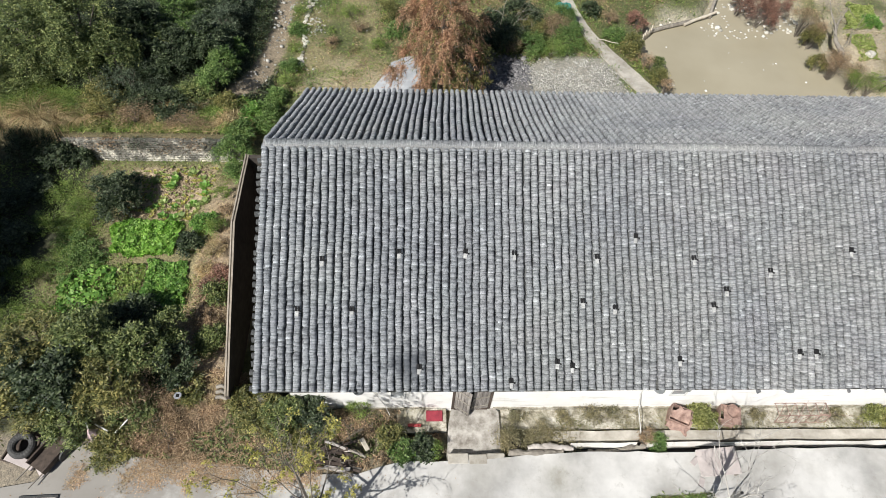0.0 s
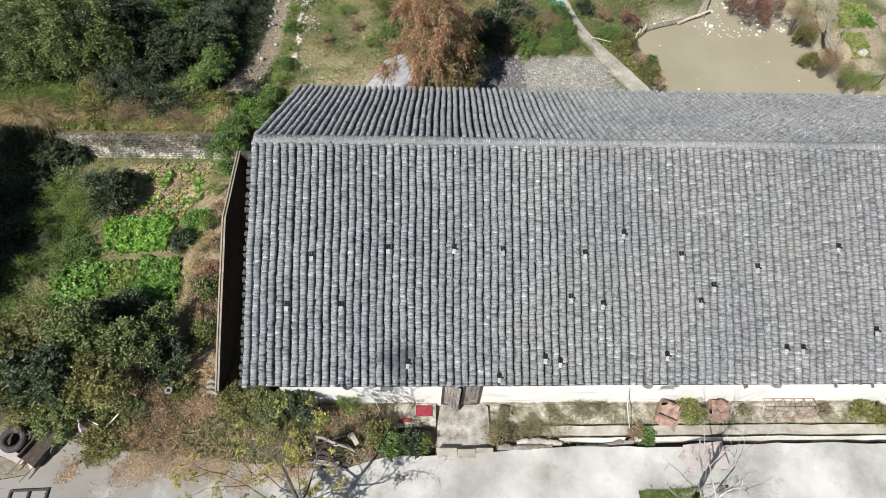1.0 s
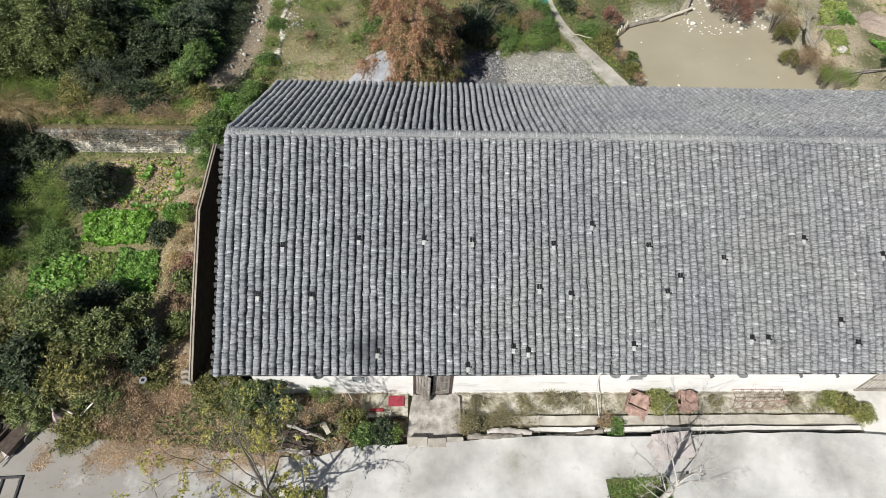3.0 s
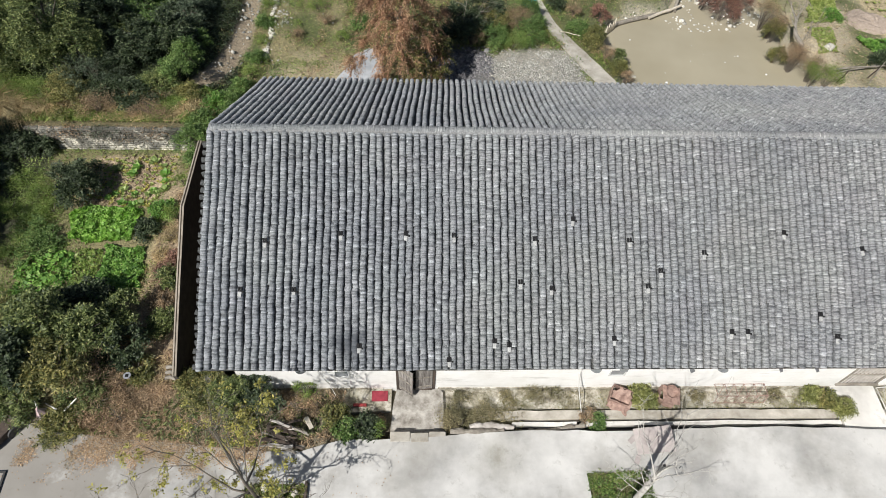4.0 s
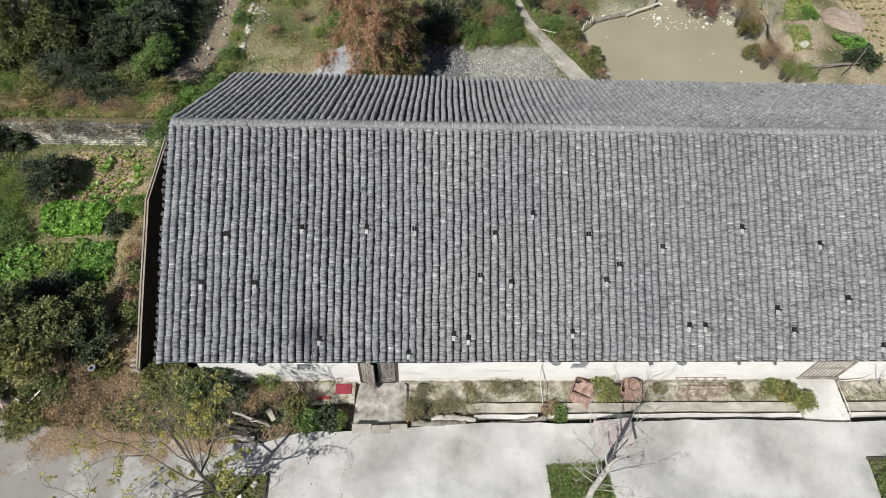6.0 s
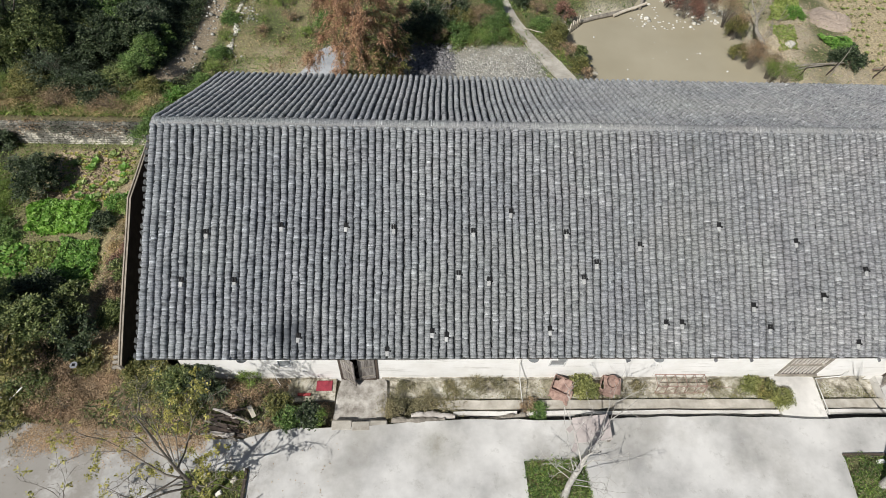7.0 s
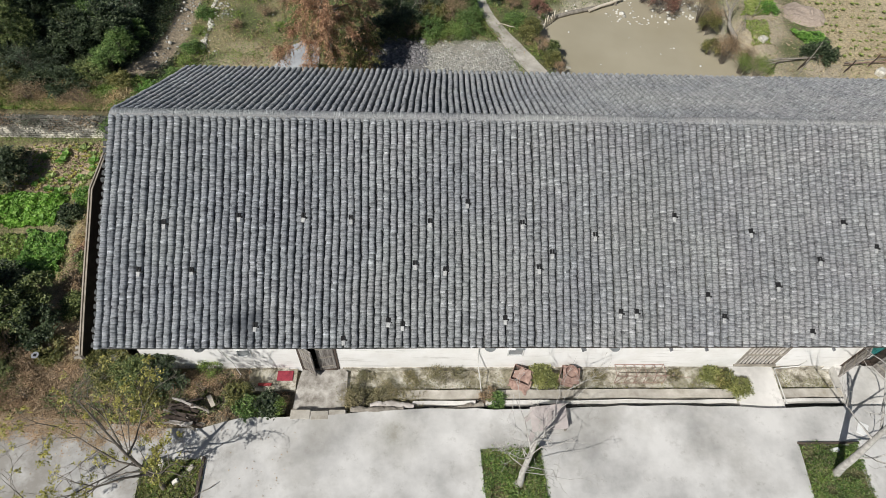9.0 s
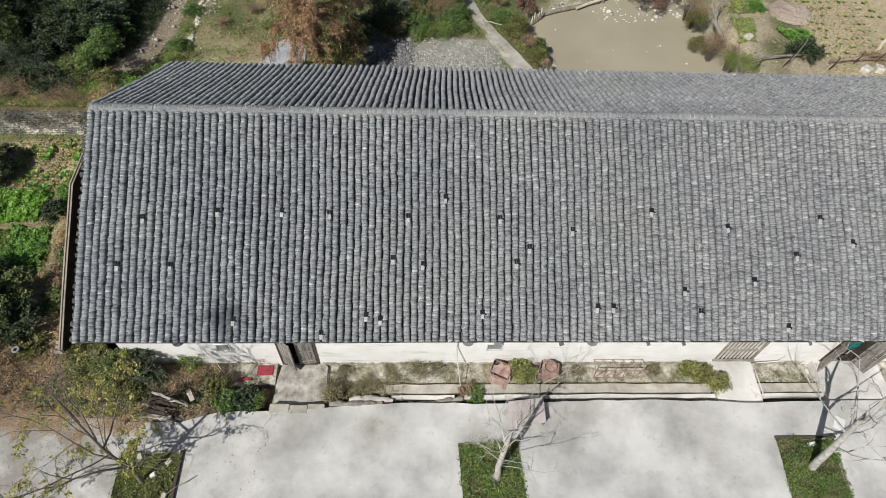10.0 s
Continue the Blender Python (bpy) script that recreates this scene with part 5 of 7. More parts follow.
# unseen trees, added to cast the shade over the garden's western band
for k, (x, y, z, r) in enumerate(((-15.1, 2.4, 6.4, 2.4), (-14.9, 0.0, 6.2, 2.4), (-15.5, 4.7, 6.0, 2.3), (-17.2, 3.2, 6.4, 2.4))):
    tree(x, y, z, r, "tree", 700 + k, "west of the garden", 2.3)
for x, y, z, r in ((-9.6, 10.25, 0.35, 0.7), (-8.7, 10.2, 0.0, 0.45), (-10.4, 10.4, 0.5, 0.8)):
    bush(x, y, z, r, "dark", int(900 - 10 * x), "over the wall end")
# bushes inside the western shade get darker leaves to deepen it
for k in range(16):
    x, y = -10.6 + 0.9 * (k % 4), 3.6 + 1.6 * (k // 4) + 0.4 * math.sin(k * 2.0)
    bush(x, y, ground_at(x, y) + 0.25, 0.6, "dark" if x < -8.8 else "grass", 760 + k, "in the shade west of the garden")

# rust-red conifer behind the house
def conifer(x, y, h, r):
    rng = np.random.default_rng(5)
    g = ground_at(x, y)
    t = thing("conifer", x, y, g, "rust-red autumn conifer with drooping sprays behind the house", "tree")
    part("trunk", tubes("trunk", [([(0, 0, -0.2), (0.03, 0.02, h * 0.5), (0.0, 0.05, h)], [0.15, 0.09, 0.02])], m_bark, 8), m_bark, t)
    o, d = [], []
    for i in range(42):
        u = (i + 0.5) / 42
        a = i * 2.4 + 0.4 * rng.normal()
        z0 = h * (0.24 + 0.74 * u)
        ln = r * (0.8 + 1.2 * u if u < 0.25 else 1.25 - 0.78 * u) * (0.55 + 0.75 * rng.random())
        out = Vector((math.cos(a), math.sin(a), 0))
        q0, q1, q2 = Vector((0, 0, z0)), out * ln * 0.55 + Vector((0, 0, z0 + 0.14)), out * ln + Vector((0, 0, z0 - 0.22))
        part("limb", tubes("limb", [([q0, q1, q2], [0.028, 0.018, 0.005])], m_bark, 4), m_bark, t)
        for j in range(int(2 + 2.4 * ln)):
            v = 1 - 0.75 * rng.random() ** 1.4
            q = q0.lerp(q1, v * 2) if v < 0.5 else q1.lerp(q2, v * 2 - 1)
            q = q + Vector((-out.y, out.x, 0)) * 0.16 * rng.normal()
            for m in range(13):
                o.append(tuple(q + Vector(rng.normal(size=3)) * 0.05))
                d.append(tuple(out * 0.75 + Vector(rng.normal(size=3)) * 0.7 + Vector((0, 0, -0.35))))
    o, d = np.array(o), np.array(d)
    k = rng.random(len(o)) < 0.93 - 0.45 * ((o[:, 2] < 0.5 * h) & (o[:, 0] > 0.2))
    part("crown", sprays("crown", o[k], d[k], 0.40, 20, 0.10, L_red, rng, 0.24, 0.8, 0.6), L_red, t)
    part("green_sprays", sprays("green_sprays", o[~k], d[~k], 0.45, 20, 0.115, L_olive, rng, 0.26, 0.7, 0.7), L_olive, t, "still-green lower sprays", "stuff")
    return t


conifer(5.1, 14.0, 6.3, 1.85)

# leafless trees
def bare_tree(base, trunk, limbs, mat, label, seed, leaves=0, twig=0.9, depth=3):
    rng = np.random.default_rng(seed)
    t = thing("bare_tree", *base, label, "tree")
    part("trunk", tubes("trunk", [([q[:3] for q in trunk], [q[3] for q in trunk])], mat, 8), mat, t)
    tips = []

    def grow(p, d, ln, r, lvl, runs):
        pts, rad = [p], [r]
        q, v = p.copy(), d.copy()
        for i in range(4):
            v = (v + Vector(rng.normal(size=3)) * 0.16 + Vector((0, 0, 0.04))).normalized()
            q = q + v * ln / 4
            pts.append(q.copy())
            rad.append(max(0.003, r * (1 - 0.2 * (i + 1))))
            if lvl < depth and i > 0:
                side = (v + Vector(rng.normal(size=3)) * 0.75).normalized()
                grow(q.copy(), side, ln * (0.35 + 0.25 * rng.random()), r * 0.5, lvl + 1, runs)
        runs.append((pts, rad))
        tips.append(q.copy())

    for sx, sy, sz, dx, dy, dz, ln, r in limbs:
        runs = []
        grow(Vector((sx, sy, sz)), Vector((dx, dy, dz)).normalized(), ln, r, 1, runs)
        part("limb", tubes("limb", runs, mat, 5), mat, t)
    if leaves:
        c = np.array([tuple(q) for q in tips])
        c = c[(c[:, 0] < 0.9) & (c[:, 2] < 4.2)]
        c = c[rng.integers(0, len(c), leaves)]
        o = np.repeat(c, 4, 0) + rng.normal(size=(len(c) * 4, 3)) * 0.05
        me = sprays("remaining_leaves", o, rng.normal(size=o.shape), 0.11, 5, 0.072, L_yellow, rng, 0.5)
        part("remaining_leaves", me, L_yellow, t, "sparse yellow autumn leaves", "stuff")
    return t


bare_tree((11.58, -3.2, -0.1), [(0, 0, -0.1, 0.16), (0.04, 0.0, 0.2, 0.095), (-0.01, 0.06, 0.8, 0.08), (0.03, 0.16, 1.9, 0.07), (0.08, 0.3, 2.9, 0.045)],
          [(0, 0.06, 1.7, 0.4, 0.5, 0.85, 1.0, 0.024), (-0.05, 0.08, 2.2, -0.6, 0.2, 1.05, 0.94, 0.022), (-0.1, 0.1, 2.8, 0.1, 0.3, 1.25, 1.01, 0.03), (0, 0.05, 1.2, -0.7, 0.7, 0.75, 0.72, 0.017),
           (0, 0.05, 1.4, 0.5, -0.3, 0.85, 0.8, 0.018), (-0.1, 0.1, 2.7, 0.4, 0.3, 0.95, 0.9, 0.022), (-0.02, 0.04, 0.9, 0.9, -0.35, 0.55, 1.5, 0.014), (0.0, 0.12, 2.2, 0.2, 0.8, 0.8, 1.9, 0.026),
           (-0.03, 0.16, 2.45, -0.3, 0.9, 0.9, 1.5, 0.024), (0.0, 0.1, 1.9, -0.9, -0.1, 0.7, 0.9, 0.016), (0.0, 0.12, 2.1, 0.5, 0.1, 1.0, 1.2, 0.02), (0.0, 0.08, 1.6, -0.5, 0.9, 0.5, 0.9, 0.016)],
          m_bark_pale, "bare pale-barked pollarded tree in a planting bed", 31, depth=4)
bare_tree((20.72, -3.11, -0.1), [(0, 0, -0.1, 0.13), (-0.02, 0.10, 0.5, 0.105), (-0.06, 0.14, 1.0, 0.10), (-0.1, 0.28, 2.0, 0.08), (-0.18, 0.4, 3.0, 0.06)],
          [(-0.1, 0.28, 1.9, 0.8, 0.4, 0.5, 1.9, 0.045), (-0.18, 0.4, 2.9, 0.2, 0.3, 1, 1.8, 0.05), (-0.12, 0.3, 2.2, -0.7, 0.3, 0.7, 1.6, 0.035), (-0.05, 0.15, 1.2, 0.9, 0.0, 0.35, 1.8, 0.028),
           (-0.15, 0.36, 2.6, 0.6, 0.8, 0.6, 1.8, 0.04), (-0.05, 0.2, 1.5, 0.6, -0.6, 0.5, 1.5, 0.03), (-0.18, 0.4, 2.9, -0.4, -0.3, 1, 1.5, 0.04)],
          m_bark_pale, "bare pale-barked tree leaning from a planting bed", 32)
bare_tree((1.92, -3.28, -0.1), [(0, 0, -0.1, 0.075), (0.05, 0.06, 0.7, 0.056), (-0.03, 0.10, 1.4, 0.046), (-0.06, 0.13, 2.6, 0.034), (-0.12, 0.3, 4.0, 0.02), (-0.15, 0.45, 5.2, 0.012)],
          [(0, 0.06, 1.3, -0.9, -0.25, 0.45, 2.4, 0.035), (0, 0.1, 1.8, -0.9, 0.15, 0.4, 2.2, 0.033), (-0.03, 0.12, 2.2, -0.6, -0.7, 0.4, 1.7, 0.03), (-0.05, 0.15, 2.6, 0.5, 0.7, 0.6, 1.6, 0.028),
           (-0.06, 0.2, 3.0, -0.4, 0.6, 0.8, 1.5, 0.026), (0, 0.05, 1.0, 0.8, 0.3, 0.4, 1.3, 0.026), (-0.1, 0.3, 3.9, 0.3, -0.2, 0.9, 1.2, 0.022), (0.0, 0.1, 1.6, 0.5, -0.7, 0.5, 1.4, 0.026),
           (0, 0.05, 0.8, -0.4, 0.8, 0.5, 1.1, 0.018), (-0.03, 0.12, 2.0, -0.7, 0.7, 0.3, 1.6, 0.02), (-0.05, 0.13, 2.4, -0.2, 0.9, 0.5, 1.5, 0.018),
           (-0.08, 0.2, 3.2, -0.8, 0.3, 0.5, 1.5, 0.018), (0, 0.08, 1.5, -1.0, -0.1, 0.25, 1.9, 0.024)],
          m_bark, "thin tree with sparse yellow leaves beside the yard", 33, leaves=150, depth=5)
# grey bare shrub behind the house
bare_tree((7.9, 17.9, -0.35), [(0, 0, -0.1, 0.06), (0, 0, 0.7, 0.045)],
          [(0, 0, 0.5, 0.8, -0.2, 0.6, 1.7, 0.025), (0, 0, 0.6, -0.5, -0.4, 0.8, 1.4, 0.025), (0, 0, 0.7, 0.3, 0.5, 1, 1.6, 0.025), (0, 0, 0.4, 0.9, 0.4, 0.5, 1.8, 0.022)],
          m_wood_grey, "leafless grey shrub in the shade by the pond", 34)


# ---- grass, litter, gravel ----
def scatter(rng, n, x0, x1, y0, y1, keep):
    x, y = x0 + (x1 - x0) * rng.random(n), y0 + (y1 - y0) * rng.random(n)
    k = keep(x, y)
    return x[k], y[k]


def stuff(name, me, label, category):
    ob = new(name, me)
    return tagged(ob, label, category, kind="stuff")


rng = np.random.default_rng(11)


def free(x, y):
    ok = edge_dist(POND, x, y) < -0.35
    for poly in (CPATH, YARD, DIRT, GRAVEL, SHADEGRAVEL, SOIL):
        ok &= edge_dist(poly, x, y) < -0.05
    ok &= ~((x > -0.1) & (x < 32) & (y > 0.2) & (y < 11.4))
    ok &= ~((x > -1.4) & (x < 0.3) & (y > 0.3) & (y < 7.4))
    ok &= ~inside([(2.0, 13.9), (2.9, 16.3), (4.2, 16.9), (4.4, 13.9)], x, y)
    return ok


def blades(name, x, y, h, mat, label, width=0.10, flat=0.1):
    c = np.stack([x, y, ground_z(x, y) + 0.02 + h * 0.42], -1)
    stuff(name, leaf_mesh(name, c, h * 0.85, mat, width * 0.8, flat, rng), label, "grass")


x, y = scatter(rng, 52000, -12, 32, 12.2, 23, lambda x, y: free(x, y) & (x > -3.5) & ((x < 24.6) | (rng.random(x.shape) < 0.35)) & (field_noise(x, y, 0.55, 1) + 0.3 * rng.normal(size=x.shape) < 0.28))
blades("grass", x, y, 0.13, L_grass, "short rough green grass behind the house", 0.22)
x, y = scatter(rng, 42000, -3, 32, 12.2, 23, lambda x, y: free(x, y) & (field_noise(x, y, 0.55, 1) + 0.3 * rng.normal(size=x.shape) > -0.1))
blades("dry_grass", x, y, 0.12, L_dry, "dry straw-coloured grass behind the house", 0.16, 0.35)
for mat, nm, word, n, thr in ((L_grass, "green_tufts", "green grass tufts on the rough ground", 420, 0.0), (L_brush, "brown_tufts", "brown weed tufts on the rough ground", 330, 0.05), (L_lush, "leafy_weeds", "low leafy weeds on the rough ground", 260, 0.1)):
    cx, cy = scatter(rng, n * 3, -1.6, 31, 12.6, 23, lambda x, y: free(x, y) & (field_noise(x, y, 0.6, 31 + n) > thr) & (x < 15 + 3 * rng.random(x.shape)))
    k = np.repeat(np.arange(min(n, len(cx))), 45)
    rad = 0.10 + 0.16 * rng.random(len(cx))
    x, y = cx[k] + rng.normal(size=len(k)) * rad[k], cy[k] + rng.normal(size=len(k)) * rad[k]
    q = np.stack([x, y, ground_z(x, y) + 0.03 + 0.16 * rng.random(len(k))], -1)
    stuff(nm, leaf_mesh(nm, q, 0.11 if mat is not L_lush else 0.07, mat, 0.2 if mat is not L_lush else 0.5, 0.25, rng), word, "grass")
x, y = scatter(rng, 40000, -14, -1.6, -1.6, 10.3, lambda x, y: free(x, y) & (field_noise(x, y, 0.7, 5) > -0.25) & (x < -2.9) & ((y > 0.6) | (x > -4.6)))
blades("garden_grass", x, y, 0.12, L_grass, "green weeds between the garden beds", 0.25, 0.3)
x, y = scatter(rng, 24000, -12, -2.2, 10.95, 13.2, lambda x, y: free(x, y) & (field_noise(x, y, 0.8, 41) > -0.1))
blades("wall_top_grass", x, y, 0.26, L_grass, "rank green grass above the stone wall", 0.14, 0.3)
x, y = scatter(rng, 18000, -12, -2.2, 10.95, 12.9, lambda x, y: free(x, y) & (field_noise(x, y, 0.8, 41) < 0.1))
blades("wall_top_straw", x, y, 0.28, L_dry, "dry straw above the stone wall", 0.09, 0.4)
# dark leaves here carry the shade below the trees
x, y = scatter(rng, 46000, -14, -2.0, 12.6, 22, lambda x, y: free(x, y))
blades("undergrowth", x, y, 0.2, L_dark, "rank undergrowth with tree shade in its dark colour", 0.2, 0.25)
x, y = scatter(rng, 16000, -4.5, 4.9, -1.7, 0.6, lambda x, y: free(x, y) & (field_noise(x, y, 0.9, 15) > 0.05))
blades("brown_weeds", x, y, 0.16, L_brush, "brown weeds before the house", 0.14, 0.3)
x, y = scatter(rng, 7000, -4.5, 4.9, -1.5, 0.6, lambda x, y: free(x, y) & (field_noise(x, y, 0.9, 15) < 0.1))
blades("green_weeds", x, y, 0.14, L_tree, "low green weeds before the house", 0.3, 0.35)
x, y = scatter(rng, 8000, -3.4, -1.3, 0.4, 9.5, lambda x, y: free(x, y) & (field_noise(x, y, 0.8, 16) + 0.2 * rng.normal(size=x.shape) > 0.1))
blades("dead_stalks", x, y, 0.22, L_dry, "dead stalks along the side wall", 0.07, 0.55)
x, y = scatter(rng, 130000, -5.2, 1.6, -2.4, 1.6, lambda x, y: edge_dist(LITTER, x, y) + 0.9 * field_noise(x, y, 0.8, 8) + 0.5 * field_noise(x, y, 2.4, 18) + 0.2 * rng.normal(size=x.shape) + 0.05 * (rng.random(x.shape) < 0.02) > 0.02)
c = np.stack([x, y, np.where(inside(YARD, x, y), 0.012, ground_z(x, y) + 0.03)], -1) + rng.normal(size=(len(x), 3)) * np.array([0, 0, 0.012])
x2, y2 = scatter(rng, 9000, -3.3, -1.3, 2.2, 7.2, lambda x, y: (field_noise(x, y, 0.8, 51) + 0.25 * rng.normal(size=x.shape) > 0.0) & (np.abs(x + 2.25) < 0.75 + 0.2 * rng.normal(size=x.shape)))
q = np.stack([x2, y2, ground_z(x2, y2) + 0.04 + 0.06 * rng.random(len(x2))], -1)
stuff("wall_side_litter", leaf_mesh("wall_side_litter", q, 0.06, L_litter, 0.5, 0.7, rng), "tan dead leaves lying along the side wall", "leaves")
stuff("leaf_litter", leaf_mesh("leaf_litter", c, 0.036, L_litter, 0.55, 0.85, rng), "pale brown fallen leaves along the yard edge", "leaves")
x, y = scatter(rng, 260, -7, 5.5, -4.4, -1.6, lambda x, y: inside(YARD, x, y))
c = np.stack([x, y, 0 * x + 0.012], -1)
stuff("scattered_leaves", leaf_mesh("scattered_leaves", c, 0.04, L_litter, 0.5, 0.9, rng), "few fallen leaves on the concrete", "leaves")
for k, bed in enumerate(BEDS):
    xs, ys = [q[0] for q in bed], [q[1] for q in bed]
    x, y = scatter(rng, 20000, min(xs) - 0.1, max(xs) + 0.1, min(ys), max(ys) + 0.1, lambda x, y: (edge_dist(bed, x, y) + 0.05 * rng.normal(size=x.shape) > 0.02) & (field_noise(x, y, 2.2, 27) + 0.22 * rng.normal(size=x.shape) > -0.12))
    if k == 2:
        x, y = x[:9000], y[:9000]
    hgt = 0.06 + 0.16 * np.clip(field_noise(x, y, 1.8, 9) + 0.35, 0, 1)
    c = np.stack([x, y, -0.1 + hgt * rng.random(len(x)) + 0.05], -1)
    mat = (L_lush, L_lush, L_olive)[k]
    mixed = rng.random(len(c)) < 0.6
    stuff("bed_weeds", leaf_mesh("bed_weeds", c[mixed], 0.062, mat, 0.42, 0.55, rng), "low green weeds filling a planting bed", "weeds")
    stuff("bed_grass", leaf_mesh("bed_grass", c[~mixed] + np.array([0, 0, 0.02]), 0.085, L_grass, 0.16, 0.4, rng), "thin green grass among the weeds of a bed", "grass")
    if k < 2:
        x2, y2 = scatter(rng, 3600, min(xs), max(xs), min(ys), max(ys), lambda x, y: edge_dist(bed, x, y) > 0.02)
        k2 = field_noise(x2, y2, 1.6, 19) + 0.25 * rng.normal(size=x2.shape) > -0.1
        x2, y2 = x2[k2], y2[k2]
        c = np.stack([x2, y2, 0 * x2 + 0.02 + 0.1 * rng.random(len(x2))], -1)
        stuff("bed_dry_grass", leaf_mesh("bed_dry_grass", c, 0.055, L_drab, 0.25, 0.35, rng), "dry stalks among the weeds of a bed", "grass")
# small weeds over the wall terrace
x, y = scatter(rng, 16000, 6.7, 22, -0.36, 0.3, lambda x, y: (field_noise(x, y, 1.1, 12) + 0.15 * rng.normal(size=x.shape) - 0.9 * (y + 0.12) > 0.2) & ((x < 18.7) | (x > 20.1)))
c = np.stack([x, y, 0 * x - 0.40 + 0.05 * rng.random(len(x))], -1)
stuff("terrace_weeds", leaf_mesh("terrace_weeds", c, 0.045, L_olive, 0.3, 0.3, rng), "small weeds rooted in the mossy terrace", "weeds")
x, y = scatter(rng, 9000, 6.7, 18.6, -0.36, 0.3, lambda x, y: field_noise(x, y, 0.9, 14) + 0.15 * rng.normal(size=x.shape) - 0.5 * (y + 0.1) > 0.2)
c = np.stack([x, y, 0 * x - 0.40 + 0.06 * rng.random(len(x))], -1)
stuff("drab_terrace_weeds", leaf_mesh("drab_terrace_weeds", c, 0.06, L_drab, 0.25, 0.3, rng), "dull brown weeds over the mossy terrace", "weeds")
x, y = scatter(rng, 5200, 6.6, 9.0, -1.15, -0.3, lambda x, y: (y < -0.35) & (x < 8.4 + 0.4 * rng.normal(size=x.shape)))
c = np.stack([x, y, 0 * x - 0.30 + 0.10 * rng.random(len(x))], -1)
stuff("dry_terrace_weeds", leaf_mesh("dry_terrace_weeds", c, 0.10, L_drab, 0.2, 0.35, rng), "dry brown weeds over the ditch end", "weeds")


def pebbles(name, x, y, size, mat, label, z=None, lift=0.0):
    bm = bmesh.new()
    bmesh.ops.create_icosphere(bm, subdivisions=1, radius=1.0)
    bv = np.array([v.co[:] for v in bm.verts])
    bf = np.array([[v.index for v in f.verts] for f in bm.faces])
    bm.free()
    n = len(x)
    s = size * np.exp(rng.normal(size=n) * 0.45)
    sc = s[:, None] * (0.75 + 0.5 * rng.random((n, 3))) * np.array([1, 1, 0.6])
    a = rng.random(n) * 6.28
    v = bv[None] * sc[:, None] * (1 + 0.14 * rng.normal(size=(n, len(bv), 1)))
    vx = v[..., 0] * np.cos(a)[:, None] - v[..., 1] * np.sin(a)[:, None] + x[:, None]
    vy = v[..., 0] * np.sin(a)[:, None] + v[..., 1] * np.cos(a)[:, None] + y[:, None]
    zz = (ground_z(x, y) if z is None else z + 0 * x) + lift
    v = np.stack([vx, vy, v[..., 2] + zz[:, None] + 0.25 * s[:, None]], -1)
    f = (bf[None] + len(bv) * np.arange(n)[:, None, None]).reshape(-1, 3)
    stuff(name, mesh_np(name, v.reshape(-1, 3), f, mat), label, "stones")


x, y = scatter(rng, 19000, 8.4, 13.6, 13.8, 17.4, lambda x, y: edge_dist(GRAVEL, x, y) + 0.3 * rng.normal(size=x.shape) > -0.1)
pebbles("gravel", x, y, 0.018, m_pebble, "pale rubble and gravel behind the house")
# gravel in the conifer's shade, the shade put into its colour
x, y = scatter(rng, 8000, 6.0, 9.2, 13.8, 17.2, lambda x, y: edge_dist(SHADEGRAVEL, x, y) + 0.3 * rng.normal(size=x.shape) > -0.1)
pebbles("dark_gravel", x, y, 0.03, m_pebble_shade, "gravel with the tree's shade in its dark colour")
x, y = scatter(rng, 1500, 14.5, 25.3, 13.5, 24, lambda x, y: (np.abs(edge_dist(POND, x, y) - 0.15 * rng.normal(size=x.shape)) < 0.42) & (field_noise(x, y, 0.7, 21) > -0.1))
pebbles("bank_stones", x, y, 0.05, m_pebble_white, "pale stones along the pond bank")
x, y = scatter(rng, 420, 18.5, 24.5, 19.6, 23, lambda x, y: edge_dist(POND, x, y) > -0.3)
x, y = x[:170], y[:170]
pebbles("shallow_stones", x, y, 0.06, m_pebble_white, "white stones breaking the shallow water", z=-0.97)
x, y = scatter(rng, 26, 15.5, 24, 14.5, 20.5, lambda x, y: edge_dist(POND, x, y) > 0.3)
pebbles("floating_litter", x, y, 0.035, m_white, "scraps of white litter floating on the pond", z=-0.965)
x, y = scatter(rng, 500, -3.4, -0.8, 12.5, 22, lambda x, y: edge_dist(DIRT, x, y) > -0.15)
pebbles("path_stones", x, y, 0.04, m_pebble, "loose stones along the dirt path")
x, y = scatter(rng, 2600, -1.5, 5.0, 12.8, 22, lambda x, y: (np.abs(x + 0.75) < 0.45 + 0.2 * rng.normal(size=x.shape)) & (y > 15.5) | (rng.random(x.shape) < 0.012))
pebbles("rubble", x, y, 0.035, m_pebble, "white rubble strewn beside the old stone footing")

m_clod = material("soil_clod", stone_build((0.24, 0.18, 0.115), (0.46, 0.37, 0.25), False))
x, y = scatter(rng, 5200, -6.8, -3.3, 7.2, 10.3, lambda x, y: edge_dist(SOIL, x, y) + 0.15 * rng.normal(size=x.shape) > 0)
pebbles("soil_clods", x, y, 0.015, m_clod, "dry tan clods on the tilled soil bed")
x, y = scatter(rng, 1800, 24.8, 31.5, 15.0, 21, lambda x, y: free(x, y))
pebbles("field_clods", x, y, 0.02, m_clod, "dry clods on the far plots")

